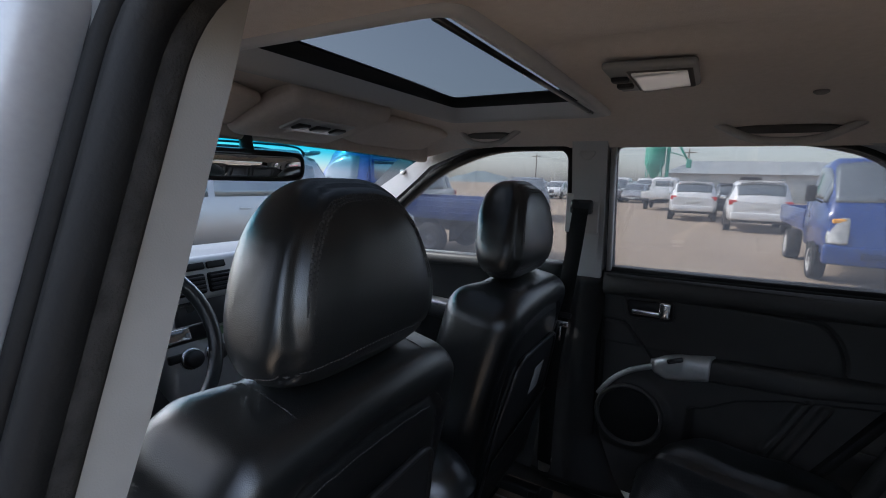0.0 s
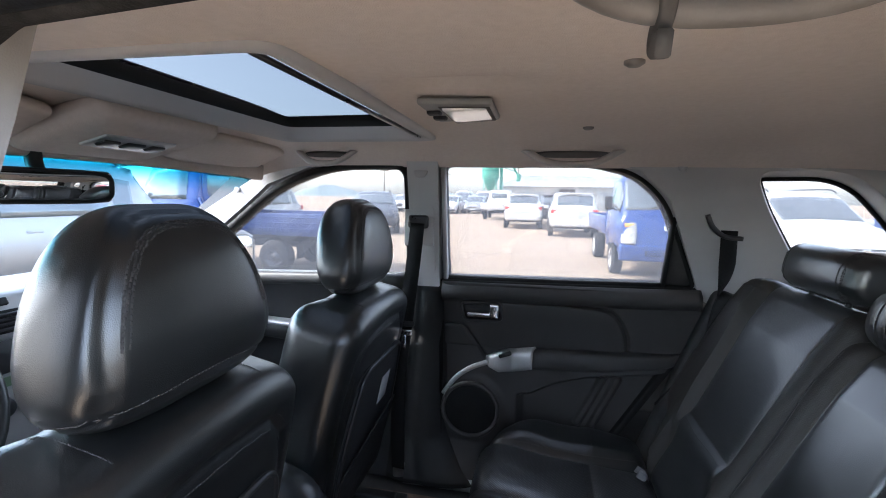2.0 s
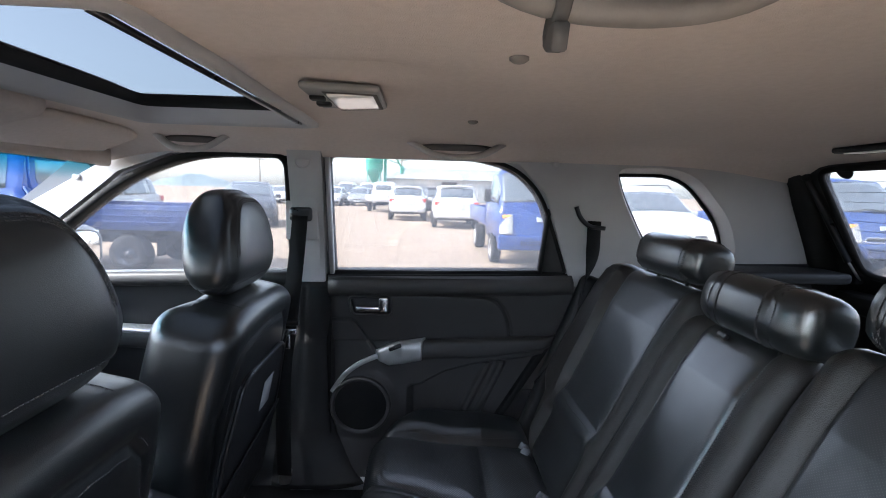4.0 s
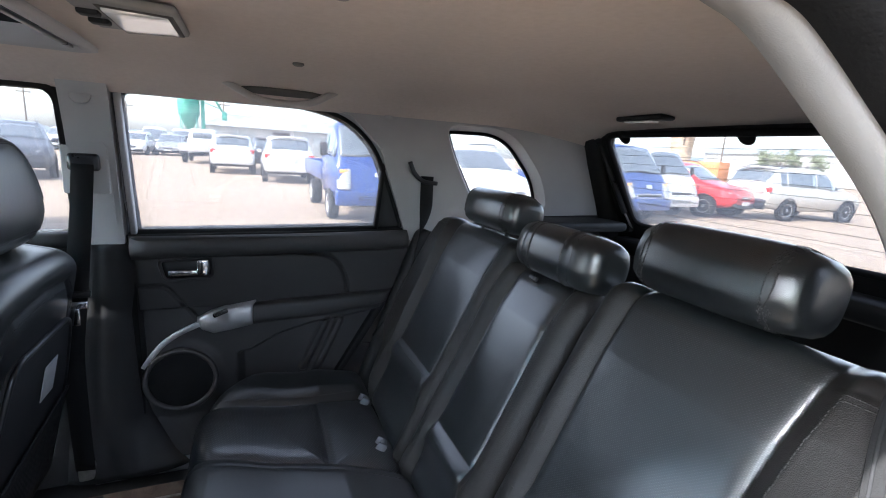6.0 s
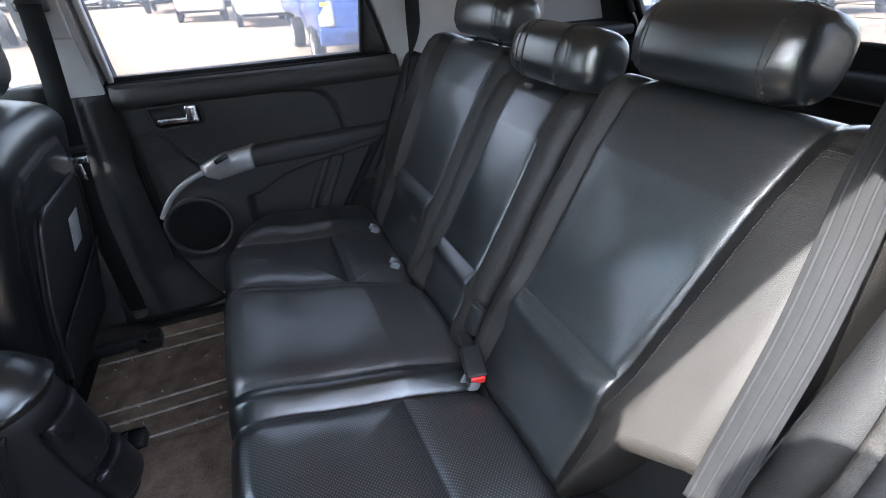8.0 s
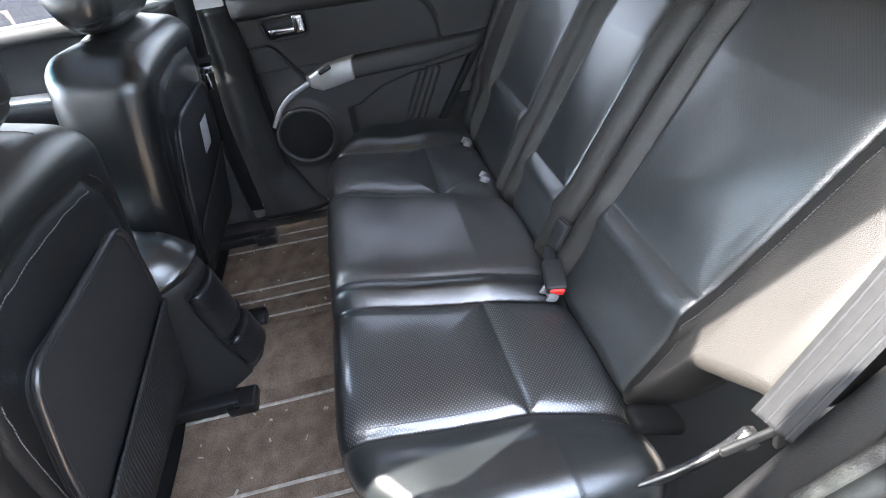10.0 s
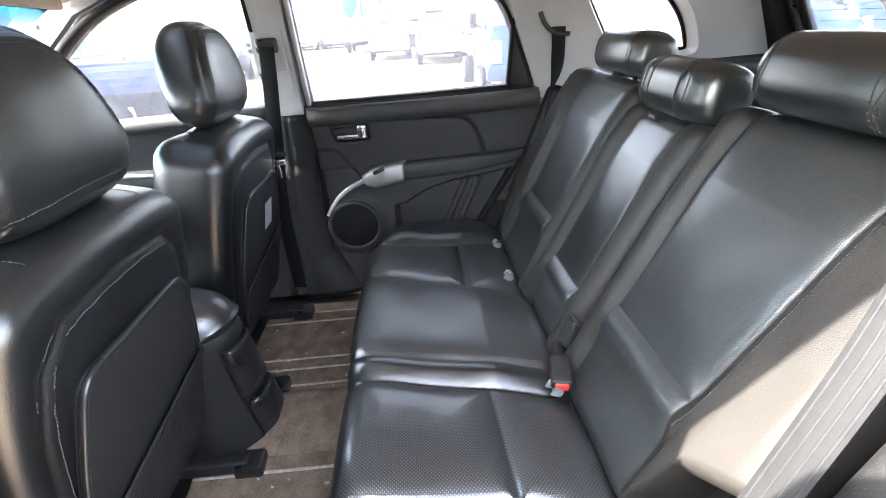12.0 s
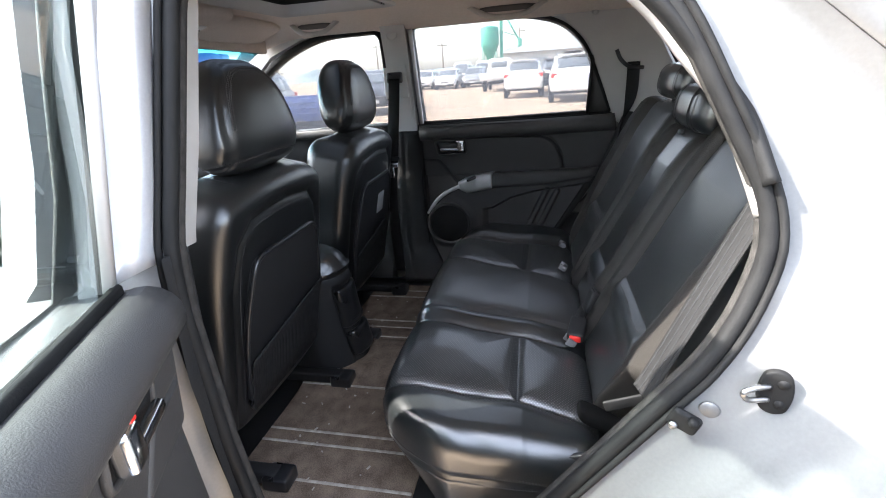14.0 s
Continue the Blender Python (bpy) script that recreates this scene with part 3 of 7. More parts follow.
for sg, wall in ((1, wall_right), (-1, wall_left)):
    place = inside(sg, -0.004)
    put("a_pillar_trim", sheet(A_PILLAR, [], 0.03, place, ZCUTS, YCUTS), GREY_TRIM, wall, label="light grey windscreen pillar trim", sharp=40)
    put("b_pillar_trim", sheet(B_PILLAR if sg > 0 else B_PILLAR_L, [], 0.035 if sg > 0 else 0.055, inside(1, -0.02) if sg > 0 else (lambda y, z, d: (-(lerp_table(z, INNER) - 0.044 + lean(0.5, z) + d), y, z)), ZCUTS), GREY_TRIM if sg > 0 else DARKER_TRIM, wall, label="light grey centre pillar trim", sharp=40)
    put("b_pillar_core", sheet([(0.602, 1.14), (0.602, 1.60), (0.505, 1.60), (0.54, 1.14)], [], 1.0, (lambda y, z, d, sg=sg: (sg * (lerp_table(z, INNER) + 0.002 + d * (lerp_table(z, OUTER) - lerp_table(z, INNER) - 0.010)), y, z)), ZCUTS), PAINT_LIT, wall, label="steel core of the centre pillar")
    put("c_pillar_trim", sheet(C_PILLAR, [WIN_QUARTER], 0.012, place, ZCUTS, YCUTS), GREY_TRIM if sg > 0 else DARKER_TRIM, wall, label="light grey rear pillar trim round the quarter window", sharp=40)
    put("b_pillar_base", moulded(sg, -0.011, [(0.45, 0.70), (0.80, 0.67), (1.152, 0.612)], [(z, y + (0.0 if sg > 0 else 0.03)) for z, y in ((0.45, 0.37), (0.50, 0.41), (0.62, 0.470), (1.152, 0.486))], 0.45, 1.152, 24, 40, lambda y, z, s: 0.034 * (1 - np.abs(2 * s - 1) ** 3.0) - 0.004 * np.exp(-((s - 0.42) / 0.06) ** 2)), PLASTIC, wall, label="black lower centre pillar trim")
    put("cargo_side", sheet([(-0.36, 1.13), (-0.62, 1.235), (-1.10, 1.25), (-1.20, 1.0), (-1.20, 0.5), (-0.36, 0.5)], [], 0.02, inside(sg, -0.01), ZCUTS, YCUTS), PLASTIC, wall, label="black cargo side trim")
    # reveal of the quarter window
    rv, rf = [], []
    for off, poly in ((-0.004, WIN_QUARTER), (0.02, grown(WIN_QUARTER, lambda y, z: -0.012)), (0.05, grown(WIN_QUARTER, lambda y, z: -0.016))):
        for y, z in poly:
            rv.append(inside(sg, off)(y, z, 0))
    m = len(WIN_QUARTER)
    for i in range(2):
        for k in range(m):
            rf.append((i * m + k, i * m + (k + 1) % m, (i + 1) * m + (k + 1) % m, (i + 1) * m + k))
    put("window_reveal", (rv, rf), GREY_TRIM, wall)
    gp = put("quarter_pane", sheet(grown(WIN_QUARTER, lambda y, z: -0.016), [], 0.003, inside(sg, 0.048), ZCUTS), GLASS, wall)
    gp.visible_shadow = False
    put("quarter_gasket", sweep([inside(sg, 0.046)(y, z, 0) for y, z in grown(WIN_QUARTER, lambda y, z: -0.02)], circle(0.007, 6), side=(1, 0, 0), closed=True), RUBBER, wall)
    put("sill_trim", sheet([(0.62, 0.40), (0.62, 0.475), (0.10, 0.475), (0.02, 0.40)], [], 0.06, inside(sg, -0.01), ZCUTS), SILVER_TRIM, wall, label="scuffed metal door sill")

# front doors stay shut
for sg, wall, nm in ((1, wall_right, "door_1"), (-1, wall_left, "door_2")):
    d = thing(nm, pose(0, 0, 0), "closed front car door with a black panel", "car door", kind="structure")
    put("door_panel", sheet([(1.62, 0.45), (1.62, 1.10), (1.54, 1.145), (0.61, 1.165), (0.61, 0.45)], [], 0.06, inside(sg, -0.02), ZCUTS, YCUTS), PLASTIC, d, sharp=40)
    put("belt_rail", sweep(smooth_line([on_side(sg, y, z, -0.02) for y, z in ((0.615, 1.166), (0.9, 1.158), (1.3, 1.145), (1.52, 1.135))]), flat_rect(0.022, 0.02), side=(0, 0, 1)), PLASTIC, d)
    put("belt_strip", sweep(smooth_line([on_side(sg, y, z, 0.012) for y, z in ((0.615, 1.178), (0.9, 1.17), (1.3, 1.157), (1.5, 1.145))]), flat_rect(0.008, 0.012), side=(0, 0, 1)), GREY_TRIM, d)
    put("armrest", sweep(smooth_line([on_side(sg, y, z, -0.05) for y, z in ((0.70, 0.92), (0.95, 0.95), (1.25, 0.97), (1.45, 0.93))]), flat_rect(0.035, 0.03), side=(0, 0, 1)), PLASTIC, d)
    put("armrest_plate", sweep(smooth_line([on_side(sg, y, z, -0.055) for y, z in ((0.92, 0.982), (1.05, 0.99), (1.2, 0.998))]), flat_rect(0.03, 0.006), side=(0, 0, 1)), SILVER_TRIM, d, label="satin silver switch plate")
    put("window_frame", sweep([inside(sg, 0.03)(y, z, 0) for y, z in WIN_FRONT], flat_rect(0.010, 0.035), side=(1, 0, 0), closed=True), RUBBER, d)
    g = put("window_pane", sheet(WIN_FRONT, [], 0.003, inside(sg, 0.035), ZCUTS, YCUTS), GLASS, d)
    g.visible_shadow = False

front_left = bpy.data.objects["door_2"]
put("frame_post", sheet(round_poly([(0.585, 1.14), (0.580, 1.57), (0.635, 1.57), (0.640, 1.14)], 0.01), [], 0.09, outside(-1, -0.006), ZCUTS), PAINT_LIT, front_left, label="silver rear post of the front door frame", sharp=40)

# ---------------------------------------------------------------- rear doors
INSERT_LINE = smooth_line([(y, z, 0) for y, z in ((0.285, 1.116), (0.142, 1.115), (0.03, 1.112), (-0.045, 1.104), (-0.088, 1.07), (-0.112, 1.02), (-0.120, 0.975))], 6)
INSERT_LINE = [(p.x, p.y) for p in INSERT_LINE]
HANDLE_LINE = [(0.52, 1.022), (0.425, 1.022), (0.410, 1.012), (0.336, 0.905)]
ARM_TOP = [(-0.29, 0.978), (-0.235, 0.972), (-0.08, 0.968), (0.17, 0.958), (0.25, 0.940), (0.336, 0.905)]
ARM_BOTTOM = [(-0.29, 0.940), (-0.235, 0.930), (-0.045, 0.902), (0.17, 0.893), (0.27, 0.876), (0.336, 0.885)]
POCKET_LINE = [(-0.30, 0.925), (-0.2, 0.90), (0.0, 0.872), (0.10, 0.845), (0.19, 0.795), (0.245, 0.70), (0.26, 0.5)]


def door_form(y, z, s):
    """Relief of the rear door's inner panel."""
    h = 0.014 * np.clip((z - 1.085) / 0.06, 0, 1) ** 2
    gap = line_gap(y, z, INSERT_LINE)
    inside_insert = (z < np.interp(y, [-0.12, -0.112, -0.088, -0.045, 0.03, 0.30], [0.975, 1.02, 1.07, 1.104, 1.112, 1.116])) & (y > -0.122) & (z > 0.95)
    h = h - 0.011 * np.exp(-(gap / 0.0048) ** 2) + np.where(inside_insert, 0.009 * (1 - np.exp(-gap / 0.012)), 0)
    h = h - 0.010 * np.exp(-(line_gap(y, z, HANDLE_LINE) / 0.0042) ** 2)
    edge = np.interp(y, [p[0] for p in POCKET_LINE[:5]], [p[1] for p in POCKET_LINE[:5]])
    below = np.clip((edge - z) / 0.016, 0, 1) * np.clip((0.235 - y) / 0.03, 0, 1)
    h = h - 0.030 * below * below * (3 - 2 * below)
    for a, b in (((0.025, 0.70), (-0.055, 0.87)), ((-0.015, 0.68), (-0.098, 0.86))):
        h = h + 0.013 * np.exp(-(line_gap(y, z, [a, b]) / 0.012) ** 4)
    r = np.hypot(y - 0.388, z - 0.722)
    h = h + 0.010 * np.clip((0.135 - r) / 0.03, 0, 1) ** 2
    return h - 0.016 * np.exp(-s / 0.012)


def rear_door(name, sg, m, label):
    d = thing(name, m, label, "car door", kind="structure")
    panel = round_poly([(0.497, 0.475, 0.03), (0.497, 1.165, 0.0), (-0.315, 1.178, 0.0), (-0.325, 1.05, 0.1), (-0.05, 0.60, 0.1), (0.05, 0.475, 0.05)])
    put("door_panel", moulded(sg, -0.012, [(0.47, 0.497), (1.18, 0.497)] if sg > 0 else [(0.47, 0.548), (1.10, 0.548), (1.15, 0.520), (1.18, 0.500)], [(0.472, 0.06), (0.50, 0.02), (0.60, -0.05), (1.05, -0.322), (1.09, -0.325), (1.178, -0.315)], 0.472, 1.172, 260, 240, door_form), DOOR_PLASTIC, d)
    put("belt_rail", sweep(smooth_line([on_side(sg, y, z, -0.012) for y, z in ((0.492, 1.138), (0.1, 1.144), (-0.2, 1.151), (-0.315, 1.156))]), flat_rect(0.028, 0.032, 0.02) if sg > 0 else circle(0.043, 18, 0.041), side=(0, 0, 1)), DOOR_PLASTIC, d, label="rounded top roll of the door panel")
    put("belt_seal", sweep([on_side(sg, y, z, 0.016) for y, z in ((0.487, 1.178), (0.1, 1.182), (-0.205, 1.190))], flat_rect(0.006, 0.010, 0.003), side=(0, 0, 1)), RUBBER, d)
    cup = round_poly([(0.415, 1.040), (0.428, 1.104), (0.292, 1.108), (0.288, 1.046)], 0.018)
    put("handle_cup", sheet(cup, [], 0.006, inside(sg, -0.0245), ZCUTS), PLASTIC, d)
    put("cup_rim", sweep([on_side(sg, y, z, -0.0250) for y, z in cup], circle(0.0050, 8), side=(1, 0, 0), closed=True), DOOR_PLASTIC, d)
    hm = Matrix.Translation(on_side(sg, 0.352, 1.066, -0.039))
    put("door_handle", joined(pad(0.007, 0.052, 0.009, 0.006, (1, 4, 1), 2), moved(pad(0.013, 0.017, 0.026, 0.009, (1, 1, 1), 4), pose(0, -0.040, 0.016))), CHROME, d, hm, label="chrome pull handle")
    if sg < 0:
        put("lock_tab", pad(0.004, 0.007, 0.004, 0.003, (1, 1, 1), 2), RED, d, Matrix.Translation(on_side(sg, 0.322, 1.106, -0.041)), label="red lock marker beside the handle")
    put("armrest", wing(sg, 0.33, -0.285, ARM_TOP, ARM_BOTTOM, [(-0.285, 0.045), (-0.1, 0.062), (0.17, 0.060), (0.336, 0.030)], 0.0), DOOR_PLASTIC, d, label="black armrest bar")
    put("switch_plate", wing(sg, 0.340, 0.170, [(0.170, 0.9635), (0.254, 0.950), (0.30, 0.936), (0.345, 0.910)], [(0.170, 0.893), (0.294, 0.866), (0.33, 0.880), (0.345, 0.893)], [(0.17, 0.066), (0.25, 0.058), (0.34, 0.032)], 0.0), SILVER_TRIM, d, label="satin silver window switch plate")
    put("window_switch", joined(pad(0.006, 0.022, 0.007, 0.004, (1, 2, 1), 2), moved(pad(0.004, 0.010, 0.004, 0.003, (1, 2, 1), 2), pose(sg * -0.005, 0.006, 0.003))), PLASTIC_GLOSS, d, Matrix.Translation(on_side(sg, 0.272, 0.936, -0.052)) @ pose(0, 0, 0, -22), label="black window switch")
    put("chrome_sweep", sweep(smooth_line([on_side(sg, y, z, -0.024) for y, z in ((0.332, 0.897), (0.395, 0.868), (0.444, 0.828), (0.485, 0.77))]), flat_rect(0.008, 0.006), side=(1, 0, 0)), SILVER_TRIM, d)
    spm = Matrix.Translation(on_side(sg, 0.388, 0.722, -0.021)) @ pose(0, 0, 0, 0, 0, 0 if sg > 0 else 180)
    put("speaker_ring", spun([(0.096, 0.004), (0.104, -0.008), (0.100, -0.016), (0.090, -0.014), (0.088, 0.0)], 36, "x"), DOOR_PLASTIC, d, spm)
    put("speaker_grille", spun([(0.089, -0.004), (0.06, -0.008), (0.0, -0.011)], 36, "x"), RUBBER, d, spm, label="black mesh speaker grille")
    win3 = [(y, z) for y, z in WIN_REAR]
    put("window_frame", sweep([inside(sg, 0.022 if sg > 0 else 0.03)(y, z, 0) for y, z in win3], flat_rect(0.006, 0.011 if sg > 0 else 0.008), side=(1, 0, 0), closed=True), RUBBER, d, label="black window channel")
    put("frame_bright", sweep([inside(sg, 0.006 if sg > 0 else 0.024)(y, z, 0) for y, z in ((0.484, 1.18), (0.484, 1.55))], flat_rect(0.007, 0.012 if sg > 0 else 0.006), side=(1, 0, 0)), GREY_TRIM, d)
    put("fixed_corner", sheet([(-0.212, 1.185), (-0.222, 1.40), (-0.226, 1.402), (-0.30, 1.20), (-0.30, 1.185)], [], 0.012, inside(sg, 0.02), ZCUTS), DOOR_PLASTIC, d, label="black fixed corner panel of the window")
    put("divider_bar", sweep([on_side(sg, -0.210, 1.18, 0.02), on_side(sg, -0.220, 1.41, 0.02)], flat_rect(0.006, 0.012), side=(1, 0, 0)), RUBBER, d)
    g = put("window_pane", sheet(WIN_REAR, [], 0.003, inside(sg, 0.03), ZCUTS), GLASS if sg > 0 else GLASS_TINT, d)
    g.visible_shadow = sg < 0
    put("outer_skin", sheet(round_poly([(0.54, 0.42, 0.04), (0.545, 1.20, 0.0), (0.52, 1.60, 0.05), (0.03, 1.60, 0.12), (-0.13, 1.56, 0.08), (-0.36, 1.22, 0.08), (-0.37, 1.05, 0.1), (-0.05, 0.55, 0.1), (0.03, 0.42, 0.05)]), [grown(WIN_REAR, lambda y, z: -0.01)], 0.004, outside(sg, 0.002), ZCUTS), PAINT_SILVER, d, label="silver outer door skin")
    put("frame_skin", sheet(grown(WIN_REAR, lambda y, z: 0.045 if z > 1.19 else 0.0), [grown(WIN_REAR, lambda y, z: 0.006)], 0.05 if sg > 0 else 0.035, inside(sg, 0.018 if sg > 0 else 0.026), ZCUTS), PAINT_LIT, d, label="silver window frame", sharp=40)
    put("door_shell", sweep([inside(sg, 0.07 if sg > 0 else 0.098)(y, z, 0) for y, z in panel], flat_rect(0.012, 0.075), side=(1, 0, 0), closed=True), PAINT_LIT if sg < 0 else RUBBER, d, label="silver door edge" if sg < 0 else "black door seal")
    return d


rear_door("door_3", 1, pose(0, 0, 0), "closed black rear car door panel with chrome handle and speaker")
HINGE = Vector((-0.762, 0.565, 0))
rear_door("door_5", -1, pose(-0.82, 0.53, -0.018, 0, 0, -64) @ Matrix.Translation(-HINGE), "rear car door standing open with black panel and chrome handle")

# ---------------------------------------------------------------- floor
floor = thing("floor", pose(0, 0, 0), "black car floor under a brown striped mat", "floor", kind="structure")
put("floor_pan", pad(0.72, 1.6, 0.03, 0.01, (2, 2, 1), 2), PLASTIC, floor, pose(0, 0.35, 0.40))
put("tunnel", pad(0.12, 0.9, 0.06, 0.05, (2, 2, 1), 3), CARPET, floor, pose(0, 1.0, 0.42))
mat_thing = thing("floor_mat", pose(0, 0.50, 0.4355), "worn brown carpet mat with thin beige stripes", "floor mat")


def mat_wave(v):
    v = v.copy()
    v[:, 2] += 0.02 * np.exp(-(v[:, 0] / 0.16) ** 4)
    return v


put("carpet", pad(0.62, 0.24, 0.006, 0.005, (40, 6, 1), 2, mat_wave), CARPET, mat_thing)
for i, x in enumerate((-0.595, -0.517, -0.398, -0.352, -0.153, -0.088, 0.10, 0.145, 0.232, 0.283, 0.495, 0.555)):
    put("stripe", pad(0.0045, 0.238, 0.004, 0.003, (1, 8, 1), 1, lambda v, x=x: v + np.array([0, 0, 0.0045 + 0.02 * math.exp(-(x / 0.16) ** 4)])), CARPET_STRIPE, mat_thing, pose(x, 0, 0))

# ---------------------------------------------------------------- ceiling with sunroof opening
SR = (-0.372, 0.372, 0.457, 0.872)


def roof_z(x, y):
    ax = abs(x)
    z = 1.615 - 0.012 * (x / 0.5) ** 2 - 0.045 * max(0, (ax - 0.52) / 0.12) ** 1.6
    z += 0.026 * math.exp(-((x + 0.125) / 0.04) ** 2 - ((y - 0.325) / 0.12) ** 4)
    z -= 0.05 * max(0, (y - 0.90) / 0.28) ** 2
    z -= 0.045 * max(0, (-0.55 - y) / 0.45) ** 2
    return z


xs = sorted(set([round(v, 4) for v in np.linspace(-0.64, 0.64, 41)] + [SR[0], SR[1]]))
ys = sorted(set([round(v, 4) for v in np.linspace(-1.0, 1.18, 50)] + [SR[2], SR[3]]))
cv, cf, ci = [], [], {}
for j, y in enumerate(ys):
    for i, x in enumerate(xs):
        ci[i, j] = len(cv)
        cv.append((x * (narrow(y) if abs(x) > 0.5 else 1), y, roof_z(x, y)))
for j in range(len(ys) - 1):
    for i in range(len(xs) - 1):
        cx, cy = (xs[i] + xs[i + 1]) / 2, (ys[j] + ys[j + 1]) / 2
        if SR[0] < cx < SR[1] and SR[2] < cy < SR[3]:
            continue
        cf.append((ci[i, j], ci[i, j + 1], ci[i + 1, j + 1], ci[i + 1, j]))
ceiling = put("ceiling", (cv, cf), HEADLINER, label="worn grey fabric headliner", category="ceiling", kind="structure")
# outer roof skin
rx = np.linspace(-0.70, 0.70, 15)
ry = [-1.08, -0.9, -0.5, 0.0, 0.44, 0.89, 1.08, 1.18]
rv = [(x, y, 1.685 - 0.07 * (x / 0.7) ** 4 - 0.05 * max(0, (y - 0.8) / 0.4) ** 2 - 0.03 * max(0, (-0.7 - y) / 0.4) ** 2) for y in ry for x in rx]
rf = [(j * 15 + i, j * 15 + i + 1, (j + 1) * 15 + i + 1, (j + 1) * 15 + i) for j in range(len(ry) - 1) for i in range(14) if not (0.44 < ry[j] + 0.01 < 0.88 and abs((rx[i] + rx[i + 1]) / 2) < 0.38)]
roof = put("roof", (rv, rf), PAINT_SILVER, label="silver car roof skin", category="roof", kind="structure")

# sunroof: lip, dark inner frame, tinted pane
sunroof = thing("sunroof", pose(0, 0, 0), "tinted glass sunroof with grey lip and black inner frame", "sunroof", kind="structure")
ring = round_poly([(SR[0], SR[2]), (SR[1], SR[2]), (SR[1], SR[3]), (SR[0], SR[3])], 0.035, 6)
inner_ring = round_poly([(-0.350, 0.500), (0.350, 0.500), (0.350, 0.850), (-0.350, 0.850)], 0.03, 6)


def ring_loft(rings):
    v, q = [], []
    m = len(rings[0][0])
    for poly, zf in rings:
        for x, y in poly:
            v.append((x, y, zf(x, y)))
    for i in range(len(rings) - 1):
        for k in range(m):
            q.append((i * m + k, (i + 1) * m + k, (i + 1) * m + (k + 1) % m, i * m + (k + 1) % m))
    return v, q


wide_ring = round_poly([(SR[0] - 0.012, SR[2] - 0.012), (SR[1] + 0.012, SR[2] - 0.012), (SR[1] + 0.012, SR[3] + 0.012), (SR[0] - 0.012, SR[3] + 0.012)], 0.04, 6)
mid_ring = [((a[0] * 0.6 + b[0] * 0.4), (a[1] * 0.6 + b[1] * 0.4)) for a, b in zip(ring, inner_ring)]
put("sunroof_lip", ring_loft([(wide_ring, lambda x, y: roof_z(x, y) + 0.004), (wide_ring, lambda x, y: roof_z(x, y) - 0.006), (ring, lambda x, y: roof_z(x, y) - 0.009), (mid_ring, lambda x, y: roof_z(x, y) - 0.002), (inner_ring, lambda x, y: 1.636)]), GREY_TRIM, sunroof)
inner2 = round_poly([(-0.343, 0.507), (0.343, 0.507), (0.343, 0.843), (-0.343, 0.843)], 0.03, 6)
put("sunroof_frame", ring_loft([(inner_ring, lambda x, y: 1.6355), (inner_ring, lambda x, y: 1.648), (inner2, lambda x, y: 1.654), (round_poly([(-0.336, 0.540), (0.336, 0.540), (0.336, 0.842), (-0.336, 0.842)], 0.03, 6), lambda x, y: 1.660)]), RUBBER, sunroof, label="black inner frame")
for k in range(2):
    put("slide_rail", sweep([(SR[0] + 0.02, 0.468 + 0.020 * k, 1.607), (SR[1] - 0.02, 0.468 + 0.020 * k, 1.607)], flat_rect(0.004, 0.003), side=(0, 0, 1)), PLASTIC_GLOSS if k else GREY_TRIM, sunroof)
g = put("sunroof_pane", pad(0.376, 0.213, 0.003, 0.002, (2, 2, 1), 1), GLASS_ROOF, sunroof, pose(0, 0.675, 1.666))

# ---------------------------------------------------------------- windscreen
windscreen = thing("window_1", pose(0, 0, 0), "raked windscreen with a blue shade band", "windscreen", kind="structure")
W0, W1 = Vector((0, 1.17, 1.524)), Vector((0, 1.90, 1.15))


def screen_patch(t0, t1, nx=16, nt=6):
    v, q = [], []
    for j in range(nt + 1):
        t = t0 + (t1 - t0) * j / nt
        c = W0.lerp(W1, t)
        hw = 0.56 + 0.14 * t
        for i in range(nx + 1):
            u = -1 + 2 * i / nx
            v.append((u * hw, c.y - 0.06 * u * u * (1 - 0.2 * t), c.z - 0.02 * u * u))
    n = len(v)
    v += [(x, y + 0.003, z + 0.004) for x, y, z in v]
    for j in range(nt):
        for i in range(nx):
            a = j * (nx + 1) + i
            q.append((a + nx + 1, a + nx + 2, a + 1, a))
            q.append((a + n, a + 1 + n, a + nx + 2 + n, a + nx + 1 + n))
    rim = list(range(nx + 1)) + [j * (nx + 1) + nx for j in range(1, nt + 1)] + [nt * (nx + 1) + i for i in range(nx - 1, -1, -1)] + [j * (nx + 1) for j in range(nt - 1, 0, -1)]
    for a, b in zip(rim, rim[1:] + rim[:1]):
        q.append((a, b, b + n, a + n))
    return v, q


put("screen_pane", screen_patch(0.0, 1.0, nt=12), GLASS_CLEAR, windscreen)
put("header_seal", sweep([Vector((u * 0.60, 1.172 - 0.06 * u * u, 1.548 - 0.02 * u * u)) for u in np.linspace(-1, 1, 17)], flat_rect(0.022, 0.026), side=(0, 0, 1)), HEADLINER, windscreen, label="fabric covered windscreen header")

# ---------------------------------------------------------------- tailgate
tailgate = thing("door_4", pose(0, 0, 0), "black inner tailgate with a heated rear window", "tailgate", kind="structure")
T0, T1, T2 = (-0.975, 1.59), (-1.225, 1.225), (-1.30, 0.5)
th = math.atan2(T1[1] - T0[1], T1[0] - T0[0])


